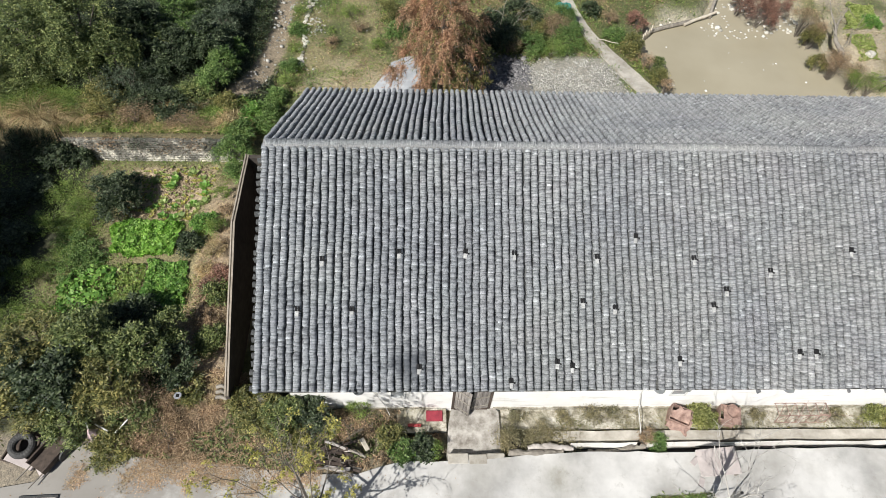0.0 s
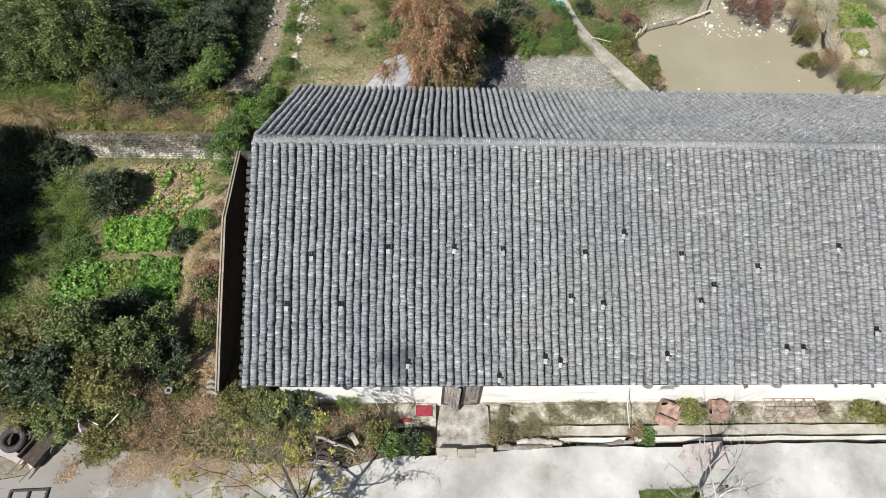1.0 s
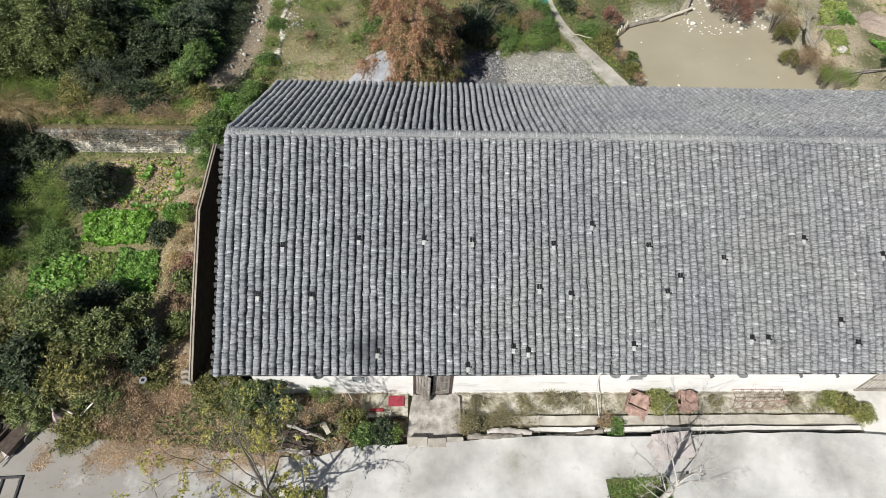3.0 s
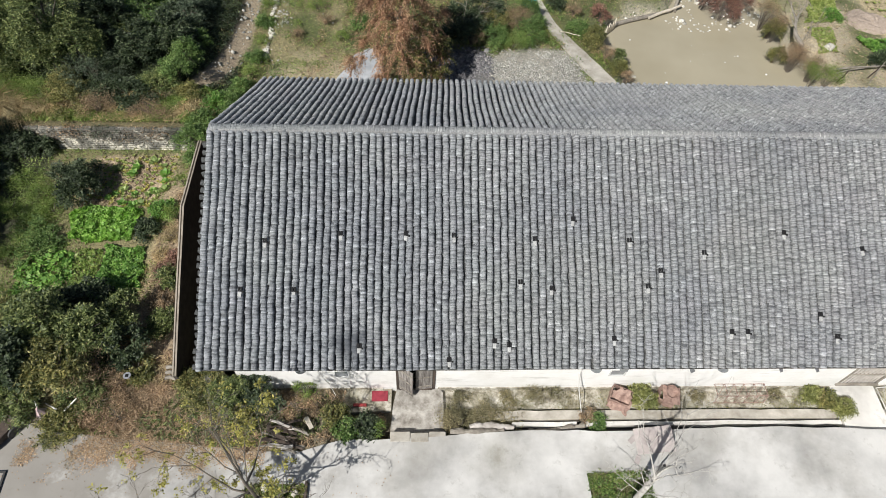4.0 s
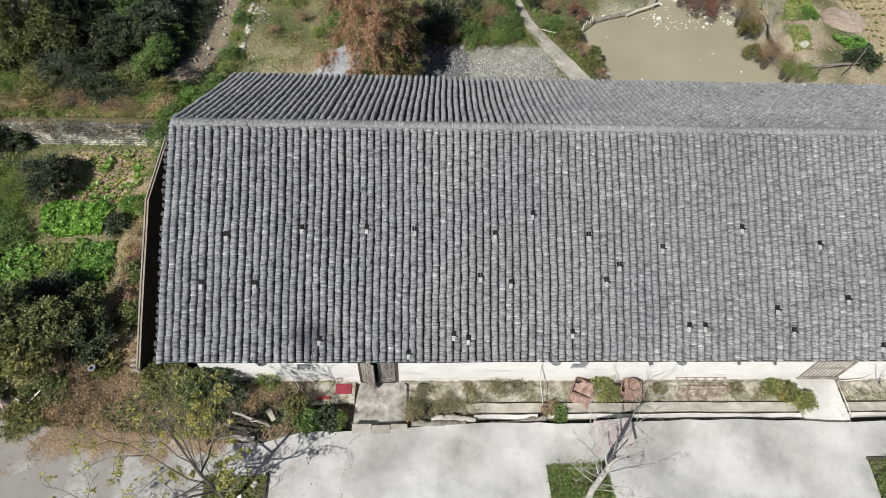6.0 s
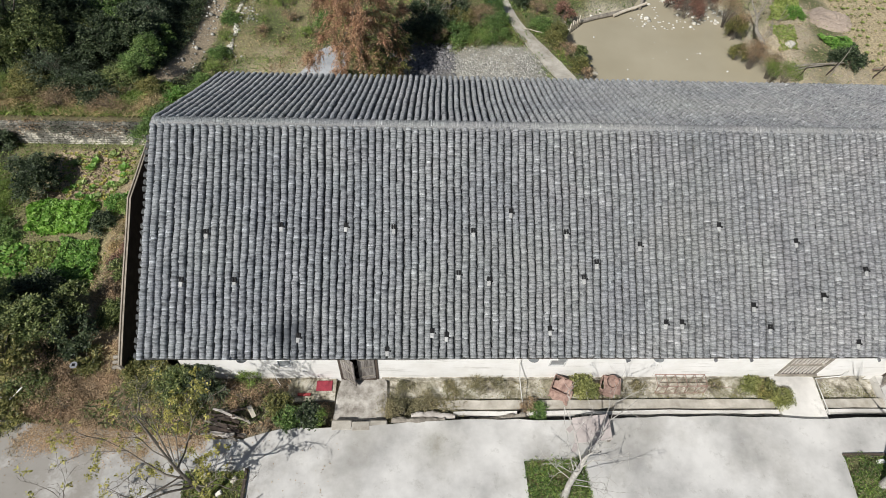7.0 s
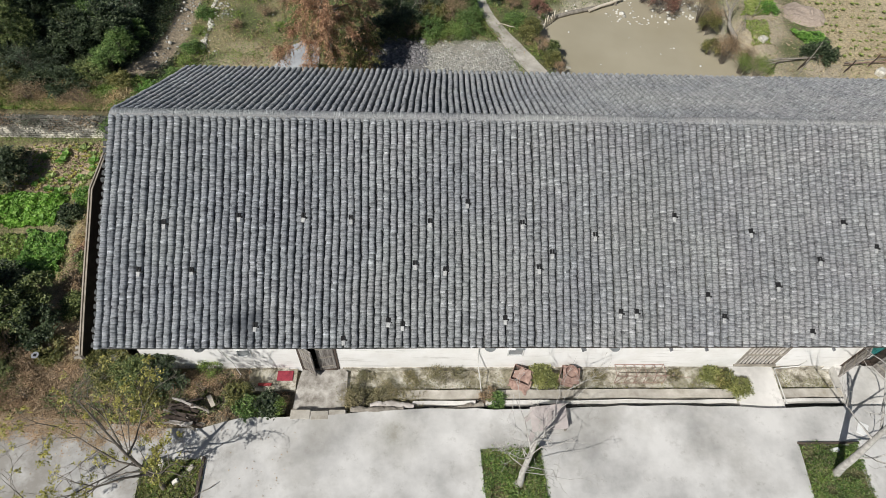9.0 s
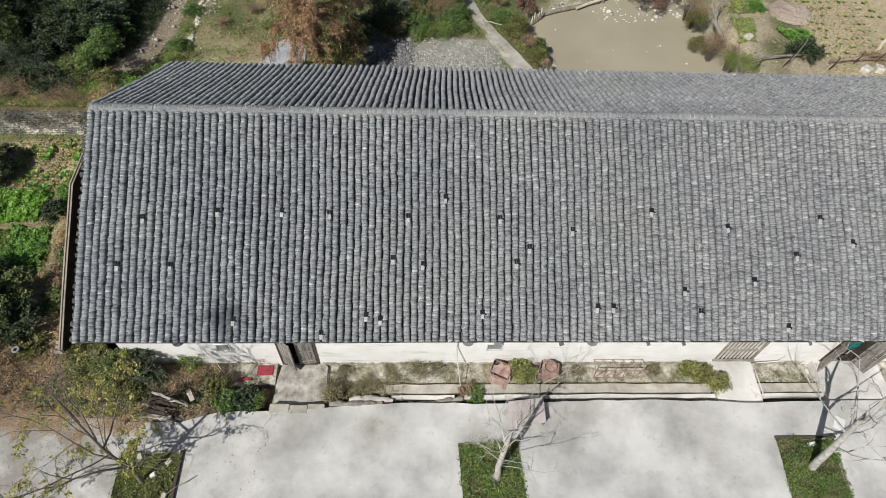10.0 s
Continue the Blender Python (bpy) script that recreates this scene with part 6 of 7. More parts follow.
# ---- vegetable garden ----
def rosette(seed, r, mat, name, label, category, n=11):
    rng = np.random.default_rng(seed)
    a = np.arange(n) * 2.4
    vs, fs = [], []
    for i, w in enumerate(a):
        ln = r * (0.55 + 0.5 * (i / n)) * (0.85 + 0.3 * rng.random())
        el = 0.95 - 0.75 * i / n
        d = np.array([math.cos(w) * math.cos(el), math.sin(w) * math.cos(el), math.sin(el)])
        s = np.array([-math.sin(w), math.cos(w), 0]) * ln * 0.36
        up = np.array([0, 0, ln * 0.1])
        b = len(vs)
        vs += [np.zeros(3), d * ln * 0.5 + s + up, d * ln, d * ln * 0.5 - s + up]
        fs.append((b, b + 1, b + 2, b + 3))
    return mesh_np(name, np.array(vs), fs, mat)


def plant(me, x, y, s, label, category, group, first):
    g = ground_at(x, y) + 0.03
    m = pose(x, y, g, 0, 0, 137.0 * x + 71 * y) @ Matrix.Scale(s, 4)
    if first is None:
        ob = new(category.replace(" ", "_"), me)
        tagged(ob, label, category, group)
    else:
        ob = first.copy()
        scene.collection.objects.link(ob)
    ob.matrix_world = m
    return ob


rng = np.random.default_rng(21)
sprout = [rosette(50 + k, 0.13, (L_lime, L_yellow, L_lime)[k], "sprout", "", "", 8) for k in range(3)]
firsts = [None] * 3
for i in range(22):
    for j in range(16):
        x, y = -6.4 + 0.14 * i + 0.05 * rng.normal(), 7.5 + 0.165 * j + 0.05 * rng.normal()
        if edge_dist(SOIL, x, y) > -0.02 and rng.random() < 0.62:
            k = int(rng.integers(0, 3))
            ob = plant(sprout[k], x, y, 0.55 + 0.5 * rng.random(), "small yellow-green sprout in dry clods", "sprout", "sprouts in the soil bed", firsts[k])
            firsts[k] = firsts[k] or ob
cab = [rosette(40 + k, 0.25, (L_cabbage, L_cabbage, L_veg)[k], "cabbage_plant", "", "") for k in range(3)]
firsts = [None] * 3
for i in range(9):
    for j in range(7):
        x, y = -6.3 + 0.33 * i + 0.10 * rng.normal(), 7.6 + 0.36 * j + 0.09 * rng.normal()
        if edge_dist(SOIL, x, y) > -0.05 and rng.random() < 0.16 + 0.75 * max(0.0, (x + 6.3) / 3) ** 1.5:
            k = int(rng.integers(0, 3))
            ob = plant(cab[k], x, y, 0.65 + 0.6 * rng.random() * (0.5 + (x + 6.3) / 4), "loose green cabbage plant in bare soil", "cabbage plant", "cabbages in the soil bed", firsts[k])
            firsts[k] = firsts[k] or ob
LETTUCE = [(-6.65, 7.1), (-6.1, 7.4), (-4.25, 7.3), (-4.3, 5.95), (-5.3, 5.8), (-6.3, 5.9)]
VEG2 = [(-4.95, 5.65), (-3.65, 5.6), (-3.4, 3.7), (-4.9, 3.4)]
VEG3 = [(-7.7, 4.8), (-7.0, 5.6), (-6.0, 5.3), (-5.7, 4.4), (-6.2, 3.2), (-7.4, 3.2)]
LIME1 = [(25.95, 21.4), (27.3, 21.3), (26.5, 19.4), (25.1, 19.4)]
LIME2 = [(25.0, 18.9), (26.2, 18.9), (25.7, 17.0), (24.9, 17.0)]
DARKV = [(26.9, 18.2), (28.6, 17.9), (28.6, 16.9), (27.6, 16.9)]


def leaf_bed(name, poly, n, size, mat, h, label, aspect=0.7):
    xs, ys = [q[0] for q in poly], [q[1] for q in poly]
    x, y = scatter(rng, n, min(xs) - 0.2, max(xs) + 0.2, min(ys) - 0.2, max(ys) + 0.2, lambda x, y: edge_dist(poly, x, y) + 0.12 * field_noise(x, y, 2.5, 3) > 0)
    k = np.clip(field_noise(x, y, 3.2, 6) * 1.6 + 0.5, 0, 1)
    c = np.stack([x, y, ground_z(x, y) + 0.05 + h * k * (0.5 + 0.5 * rng.random(len(x)))], -1)
    stuff(name, leaf_mesh(name, c, size, mat, aspect, 0.5, rng), label, "vegetables")


leaf_bed("lettuce_bed", LETTUCE, 5600, 0.13, L_lettuce, 0.16, "dense bed of bright green lettuce")
leaf_bed("greens_bed", VEG2, 7000, 0.10, L_veg, 0.16, "dense bed of small-leaved greens")
leaf_bed("mixed_greens_bed", VEG3, 2300, 0.13, L_veg, 0.16, "patchy bed of leafy greens")
leaf_bed("seedling_bed", [(-5.9, 5.5), (-5.0, 5.5), (-5.0, 3.6), (-5.8, 3.6)], 2200, 0.08, L_grass, 0.08, "bed of low grey-green seedlings")
leaf_bed("lime_greens_bed", LIME1, 5200, 0.12, L_lime, 0.14, "dense bed of yellow-green leaf crop")
leaf_bed("thin_greens_bed", LIME2, 2600, 0.09, L_lime, 0.06, "thin bed of yellow-green seedlings")
leaf_bed("dark_greens_bed", DARKV, 2400, 0.15, L_veg, 0.16, "bed of dark green leaf vegetables")
crop = rosette(60, 0.2, L_lime, "crop_plant", "", "")
fst = None
for i in range(13):
    for j in range(9):
        x, y = 29.0 + 0.32 * i + 0.06 * rng.normal(), 16.2 + 0.62 * j + 0.06 * rng.normal()
        if rng.random() < 0.8:
            fst2 = plant(crop, x, y, 0.45 + 0.4 * rng.random(), "small green crop plant in a field row", "crop plant", "crops in the field rows", fst)
            fst = fst or fst2
# mound of pinkish soil between the plots
bm = bmesh.new()
bmesh.ops.create_icosphere(bm, subdivisions=4, radius=1.0, matrix=Matrix.Translation((28.3, 19.6, -0.2)) @ Matrix.Diagonal((1.15, 1.0, 0.26, 1)))
for v in bm.verts:
    v.co += Vector((0.3 * noise.noise(v.co * 1.3), 0.3 * noise.noise(v.co * 1.1 + Vector((5, 0, 0))), 0.07 * noise.noise(v.co * 4)))
me = bpy.data.meshes.new("soil_mound")
bm.to_mesh(me)
bm.free()
me.materials.append(simple("pinkish_soil", (0.34, 0.27, 0.21), (0.50, 0.41, 0.34), 9.0, 0.95, 0.8, 25.0, dist=0.04))
tagged(new("soil_mound", me), "low mound of pinkish bare soil between plots", "soil mound")

# dry pampas-like clump above the garden wall
for k, (x, y, s) in enumerate(((-10.3, 11.4, 1.0), (-9.6, 11.3, 0.8), (-11.2, 11.0, 0.9), (-8.6, 11.6, 0.6))):
    rng2 = np.random.default_rng(70 + k)
    g = ground_at(x, y)
    t = thing("grass_clump", x, y, g, "arching clump of dry straw grass above the wall", "grass clump", "dry clumps above the stone wall")
    runs = []
    for i in range(300):
        a, ln = rng2.random() * 6.28, s * (0.8 + 0.7 * rng2.random())
        d = Vector((math.cos(a), math.sin(a), 0))
        q = [Vector((0, 0, -0.05)), d * ln * 0.3 + Vector((0, 0, ln * 0.55)), d * ln * 0.75 + Vector((0, 0, ln * 0.5)), d * ln + Vector((0, 0, ln * 0.15))]
        runs.append((q, [0.0055, 0.005, 0.004, 0.0015]))
    part("tuft", tubes("tuft", runs, L_dry, 3), L_dry, t)

# dead creepers hanging over the top of the retaining wall
for k in range(7):
    rng2 = np.random.default_rng(170 + k)
    x = -9.6 + 1.05 * k
    t = thing("creeper", x, 10.6, ground_at(x, 10.62), "dead brown creeper hanging over the stone wall", "creeper", "creepers over the stone wall")
    n = 420
    u = rng2.random(n) ** 1.6
    c = np.stack([rng2.normal(size=n) * 0.42, 0.10 - 0.34 * u + 0.05 * rng2.normal(size=n), 0.06 - (0.35 + 0.2 * math.sin(k * 1.9)) * u + 0.04 * rng2.normal(size=n)], -1)
    mt = L_brush if k % 3 else L_grey
    part("foliage", leaf_mesh("foliage", c, 0.07, mt, 0.3, 0.3, rng2, hang=0.3), mt, t)
    runs = [([(0.5 * rng2.normal(), 0.12, 0.04), (0.4 * rng2.normal(), -0.1, -0.05), (0.4 * rng2.normal(), -0.22, -0.4)], [0.008, 0.006, 0.003]) for i in range(9)]
    part("stem_tangle", tubes("stem_tangle", runs, m_bark, 4), m_bark, t, "", "stuff")

# ---- stone retaining wall ----
sw2 = thing("retaining_wall", -6.5, 10.5, -0.45, "old mossy stone retaining wall of the garden", "wall", kind="structure")
bm = boxed(-4.1, -0.02, -0.3, 3.75, 0.5, 0.84, m=pose(0, 0, 0, -12))
part("wall_core", bm, m_wall_stone, sw2)


def stone_mesh(seed, mat):
    rng = random.Random(seed)
    bm = bmesh.new()
    bmesh.ops.create_cube(bm, size=1.0)
    bmesh.ops.bevel(bm, geom=bm.edges[:], offset=0.16, segments=1, affect="EDGES")
    for v in bm.verts:
        v.co += Vector((rng.uniform(-0.07, 0.07), rng.uniform(-0.07, 0.07), rng.uniform(-0.07, 0.07)))
    me = bpy.data.meshes.new("stone")
    bm.to_mesh(me)
    bm.free()
    me.materials.append(mat)
    return me


pale = [stone_mesh(k, m_stone_pale) for k in range(3)]
rough = [stone_mesh(20 + k, m_wall_stone) for k in range(4)]
dark = [stone_mesh(10 + k, m_stone_dark) for k in range(3)]
rg = random.Random(4)
z = -0.02
while z < 0.82:
    h = rg.uniform(0.06, 0.10)
    x = -4.1 + rg.uniform(0, 0.1)
    while x < 3.7:
        w = rg.uniform(0.11, 0.30)
        m = rg.choice(rough)
        ob = new("stone", m)
        ob.parent = sw2
        ob.matrix_basis = pose(x + w / 2, -0.055 + 0.24 * z + rg.uniform(-0.012, 0.012), z + h / 2 + rg.uniform(-0.012, 0.012), 12 + rg.uniform(-5, 5), rg.uniform(-5, 5), rg.uniform(-4, 4)) @ Matrix.Diagonal((w * 1.02, 0.16, h * 1.05, 1))
        x += w
    z += h

# stone footing along the dirt path
ft = thing("stone_footing", -1.07, 18.5, -0.35, "remains of a white stone wall footing in grass", "wall", kind="structure")
for i in range(26):
    ob = new("stone", rg.choice(pale))
    ob.parent = ft
    ob.matrix_basis = pose(rg.uniform(-0.12, 0.12), -2.6 + i * 0.21, 0.07, 0, 0, rg.uniform(0, 90)) @ Matrix.Diagonal((rg.uniform(0.12, 0.24), rg.uniform(0.12, 0.24), 0.14, 1))
# single pale boulders by the pond
for x, y, s in ((24.05, 20.05, 0.42), (22.6, 20.9, 0.3), (20.6, 22.2, 0.32), (21.3, 22.6, 0.3), (25.4, 17.3, 0.5), (23.5, 19.4, 0.25), (15.9, 16.0, 0.25), (30.3, 15.0, 0.55), (31.0, 15.1, 0.5), (22.9, 20.2, 0.22)):
    ob = new("boulder", rg.choice(pale))
    g = max(ground_at(x, y), -1.0)
    ob.matrix_world = pose(x, y, g + 0.12 * s, 5, 4, rg.uniform(0, 90)) @ Matrix.Diagonal((s, s * 0.8, s * 0.55, 1))
    tagged(ob, "pale weathered boulder at the pond bank", "boulder", "boulders round the pond")


# ---- pond side timber ----
def log(name, a, b, r, mat, label, category, group=""):
    a, b = Vector(a), Vector(b)
    mid = (a + b) / 2
    t = thing(name, *mid, label, category, group)
    q = [a - mid, (a - mid) * 0.3 + Vector((0, 0.03, 0.01)), (b - mid) * 0.4 + Vector((0, -0.02, 0.0)), b - mid]
    vs, fs = tube(q, [r, r * 0.95, r * 0.9, r * 0.75], 8)
    n = len(vs)
    bm = bmesh.new()
    bv = [bm.verts.new(v) for v in vs]
    for f in fs:
        bm.faces.new([bv[i] for i in f])
    bm.faces.new(bv[:8][::-1])
    bm.faces.new(bv[-8:])
    part("log", bm, mat, t)
    return t


log("driftwood", (15.35, 19.75, -0.85), (18.9, 21.2, -0.82), 0.11, m_wood_grey, "long grey driftwood beam across the pond edge", "driftwood")
log("driftwood", (17.6, 20.5, -0.82), (19.5, 21.5, -0.7), 0.08, m_wood_pale, "pale driftwood board at the pond edge", "driftwood")
log("driftwood", (19.1, 21.2, -0.85), (19.8, 22.8, -0.4), 0.09, m_wood_grey, "grey driftwood branch at the pond edge", "driftwood")
for k in range(5):
    log("stake", (15.05 + 0.13 * k, 19.0 + 0.14 * k, -1.1), (15.08 + 0.13 * k, 19.02 + 0.14 * k, -0.35 + 0.1 * math.sin(k * 2)), 0.035, m_wood_pale, "pale wooden stake at the pond bank", "stake", "stakes at the pond bank")
bare_tree((23.95, 16.9, -0.25), [(0, 0, -0.1, 0.13), (0.12, 0.5, 0.2, 0.12), (-0.12, 1.1, 0.45, 0.085), (-0.05, 1.7, 0.8, 0.06)],
          [(-0.05, 1.7, 0.8, -0.3, 0.9, 0.5, 1.4, 0.045), (-0.05, 1.7, 0.8, 0.7, 0.5, 0.6, 1.0, 0.04), (-0.08, 1.4, 0.6, 0.6, 0.6, 0.5, 1.1, 0.035), (-0.03, 1.1, 0.5, -0.7, 0.5, 0.5, 0.9, 0.03), (0.0, 0.6, 0.3, 0.8, 0.1, 0.5, 0.9, 0.025)],
          m_bark_mid, "grey dead snag leaning over the pond bank", 35)
for k in range(14):
    x = 24.1 + 0.13 * k * math.cos(k)
    y = 17.0 + 0.18 * k
    log("stick", (x, y, ground_at(x, y) - 0.1), (x + 0.4 * math.sin(k * 1.7) + 0.2, y + 0.3, ground_at(x, y) + 0.55 + 0.2 * math.sin(k * 3)), 0.016, m_wood_grey, "thin grey stick stuck in the bank", "stick", "sticks on the pond bank")
for k in range(2):
    log("fence_pole", (24.9, 15.3 + 0.16 * k, 0.02 + 0.1 * k), (27.0 + 0.5 * k, 15.9 - 0.1 * k, 0.04 + 0.08 * k), 0.04, m_wood_grey, "weathered fence pole beside the plots", "pole", "poles of the plot fence")
log("fence_pole", (28.6, 15.4, 0.05), (32.6, 15.8, 0.1), 0.025, m_rust, "rusty rail beside the plots", "pole", "poles of the plot fence")
log("fence_pole", (28.5, 15.3, 0.2), (31.6, 15.7, 0.35), 0.02, m_wood_grey, "bent grey pole beside the plots", "pole", "poles of the plot fence")
for x, y in ((25.0, 15.1), (26.4, 15.2), (28.5, 15.0), (29.9, 15.5), (31.0, 15.6)):
    log("fence_post", (x, y, ground_at(x, y) - 0.2), (x + 0.15, y - 0.05, ground_at(x, y) + 0.75), 0.03, m_wood_dark, "dark fence post beside the plots", "post", "posts of the plot fence")
for k in range(6):
    log("stake", (31.2 + 0.12 * k, 16.2 + 0.1 * k, -0.2), (31.25 + 0.12 * k, 16.3 + 0.1 * k, 0.55), 0.025, m_wood_pale, "pale wooden stake beside the plots", "stake", "stakes beside the plots")
log("bamboo_pole", (26.2, 14.7, -0.1), (27.4, 16.0, 0.8), 0.018, m_wood_grey, "slanting pale pole leaning in the bushes", "pole")
log("bamboo_pole", (12.6, 18.3, -0.2), (13.3, 17.3, 0.3), 0.018, m_wood_pale, "thin pale pole lying by the path", "pole")
# teal net by the path
bm = bmesh.new()
grid = [[bm.verts.new((10.9 + 0.11 * i, 20.1 + 0.16 * j, -0.05 + 0.22 * noise.noise(Vector((i * 0.6, j * 0.5, 0))))) for i in range(8)] for j in range(6)]
for j in range(5):
    for i in range(7):
        bm.faces.new((grid[j][i], grid[j][i + 1], grid[j + 1][i + 1], grid[j + 1][i]))
bmesh.ops.solidify(bm, geom=bm.faces[:], thickness=0.012)
me = bpy.data.meshes.new("teal_net")
bm.to_mesh(me)
bm.free()
me.materials.append(m_teal)
tagged(new("teal_net", me), "crumpled teal net sheet beside the path", "net")

# ---- things before the house ----
mat_ob = thing("door_mat", 4.70, 0.08, -0.275, "faded red cloth mat on the concrete", "mat")
bm = boxed(-0.24, -0.165, 0.008, 0.24, 0.165, 0.03, bevel=0.008)
part("cloth", bm, m_red, mat_ob)
br = thing("red_plank", 4.12, -0.2, -0.27, "dark red painted plank lying by the wall", "plank")
part("board", boxed(-0.2, -0.045, 0, 0.2, 0.045, 0.04, bevel=0.008), simple("dark_red_paint", (0.28, 0.03, 0.035), (0.4, 0.06, 0.06), 6.0, 0.7), br)
st = thing("stone_step", 5.85, -1.24, -0.02, "worn pale stone step at the yard edge", "step")
for k, (x0, x1, y1) in enumerate(((-0.80, -0.22, 0.15), (-0.215, 0.31, 0.12), (0.315, 0.80, 0.16))):
    part("step_stone", boxed(x0, -0.15 - 0.02 * (k % 2), -0.25, x1, y1, 0.035 - 0.012 * k, bevel=0.022, m=pose(0, 0, 0, 2.0 * math.cos(k * 3), 0, 1.2 * math.sin(k * 2))), m_pale_path, st)

# wood pile: loose old planks and split sticks
rw = random.Random(17)
for k in range(20):
    ln, w, th = rw.uniform(0.55, 1.25), rw.uniform(0.035, 0.11), rw.uniform(0.02, 0.05)
    pl = thing("old_plank", 2.1 + rw.uniform(-0.28, 0.28), -1.22 + rw.uniform(-0.34, 0.34), 0.02 + 0.018 * k * 0.5, "weathered old plank thrown on a wood pile", "plank", "planks of the wood pile", rz=rw.gauss(-9, 13))
    bm = bmesh.new()
    n = 6
    prev = None
    for i in range(n + 1):
        u = i / n
        hw = w / 2 * (1 - 0.25 * abs(2 * u - 1) * rw.random())
        dy, dz = 0.012 * rw.gauss(0, 1), 0.01 * rw.gauss(0, 1)
        cur = [bm.verts.new((ln * (u - 0.5), dy + yy, dz + zz)) for yy, zz in ((-hw, 0), (-hw, th), (hw, th), (hw, 0))]
        if prev:
            for q in range(4):
                bm.faces.new((prev[q], cur[q], cur[(q + 1) % 4], prev[(q + 1) % 4]))
        else:
            bm.faces.new(cur[::-1])
        prev = cur
    bm.faces.new(prev)
    bmesh.ops.recalc_face_normals(bm, faces=bm.faces)
    part("board", bm, (m_wood_dark, m_wood_grey, m_wood_dark, m_bar)[k % 4], pl, m=pose(0, 0, 0, rw.gauss(0, 14), rw.gauss(0, 5), 0))
bd = thing("broken_board", 2.72, -0.85, 0.1, "pale broken board lying on the wood pile", "board")
part("board", boxed(-0.06, -0.2, 0, 0.07, 0.18, 0.025, bevel=0.006, m=pose(0, 0, 0, 4, 8, 32)), m_wood_pale, bd)


# rusty sheet-metal boxes
def rusty_bin(x, y, z, rz, rx, w, d, h, label, lid):
    b = thing("rusty_bin", x, y, z, label, "metal bin", rz=rz)
    tilt = pose(0, 0, 0, rx, 0, 0)
    t = 0.015
    for nm, a in (("side", (-w, -d, 0, w, -d + t, h)), ("side", (-w, d - t, 0, w, d, h)), ("side", (-w, -d + t, 0, -w + t, d - t, h)), ("side", (w - t, -d + t, 0, w, d - t, h)), ("bottom", (-w + t, -d + t, 0, w - t, d - t, t))):
        part(nm, boxed(*a), m_rust, b, m=tilt)
    if lid:
        part("lid", boxed(-w * 1.1, -d * 1.1, h, w * 1.1, d * 1.1, h + 0.03, bevel=0.01), m_rust, b, "rusty lid", m=tilt @ pose(0.05, 0.05, 0, 8, 5, 12))
    return b


rusty_bin(12.0, 0.05, -0.42, -25, 14, 0.30, 0.24, 0.5, "tipped rusty sheet-metal bin on the terrace", False)
sh = thing("rusty_sheet", 12.02, -0.16, -0.40, "crumpled rusty metal sheet thrown over a bin", "metal sheet", rz=-35)
bm = bmesh.new()
grid = [[bm.verts.new((-0.36 + 0.09 * i + 0.03 * math.sin(j * 2.3), -0.36 + 0.09 * j + 0.04 * math.sin(i * 1.7), 0.10 + 0.40 * (j / 7) + 0.07 * noise.noise(Vector((i * 0.5, j * 0.45, 2.0))))) for i in range(8)] for j in range(8)]
for j in range(7):
    for i in range(7):
        if i + j < 11 and not (i == 0 and j > 4):
            bm.faces.new((grid[j][i], grid[j][i + 1], grid[j + 1][i + 1], grid[j + 1][i]))
bmesh.ops.delete(bm, geom=[v for v in bm.verts if not v.link_faces], context="VERTS")
bmesh.ops.solidify(bm, geom=bm.faces[:], thickness=0.01)
part("sheet", bm, m_rust, sh)
rusty_bin(13.42, 0.0, -0.43, -22, 0, 0.24, 0.24, 0.42, "upright rusty sheet-metal bin with a lid", True)
cap = thing("rusty_basin", 13.5, 0.03, 0.03, "rusty round basin resting on a metal bin", "basin")
bm = bmesh.new()
bmesh.ops.create_cone(bm, cap_ends=True, segments=18, radius1=0.15, radius2=0.21, depth=0.1)
bmesh.ops.delete(bm, geom=[f for f in bm.faces if f.normal.z > 0.9], context="FACES_ONLY")
bmesh.ops.solidify(bm, geom=bm.faces[:], thickness=0.012)
part("bowl", bm, m_rust, cap, m=pose(0, 0, 0.05, 14, 8))

# rusty bar cage
cg = thing("rusty_cage", 15.72, 0.12, -0.43, "rusty welded bar cage on the terrace", "metal cage")
W, D, Hh = 0.78, 0.26, 0.42


def bar(a, b, nm="bar", r=0.012):
    part(nm, tubes(nm, [([a, b], [r, r])], m_rust, 5), m_rust, cg)


for y in (-D, D):
    for z in (0.03, Hh):
        yy = y * (0.75 if z > 0.1 else 1)
        bar((-W, yy, z), (W, yy, z), "rail", 0.015)
    for i in range(6):
        x = -W + 2 * W * i / 5
        bar((x, y, 0.0), (x, y * 0.75, Hh), "post")
        if i < 5:
            bar((x, y, 0.03), (x + 2 * W / 5, y * 0.75, Hh), "brace", 0.009)
for i in range(6):
    x = -W + 2 * W * i / 5
    bar((x, -D * 0.75, Hh), (x, D * 0.75, Hh), "cross_bar", 0.011)
    if i < 5:
        bar((x, -D * 0.75, Hh), (x + 2 * W / 5, D * 0.75, Hh), "cross_bar", 0.009)
log("iron_rod", (16.5, 0.1, -0.40), (17.6, 0.05, -0.41), 0.014, m_rust, "rusty iron rod lying on the terrace", "rod")


# pipes, poles, cables
def pipe(name, pts, r, mat, label, category):
    c = Vector(pts[0])
    t = thing(name, *c, label, category)
    part("run", tubes("run", [([Vector(q) - c for q in pts], [r] * len(pts))], mat, 6), mat, t)


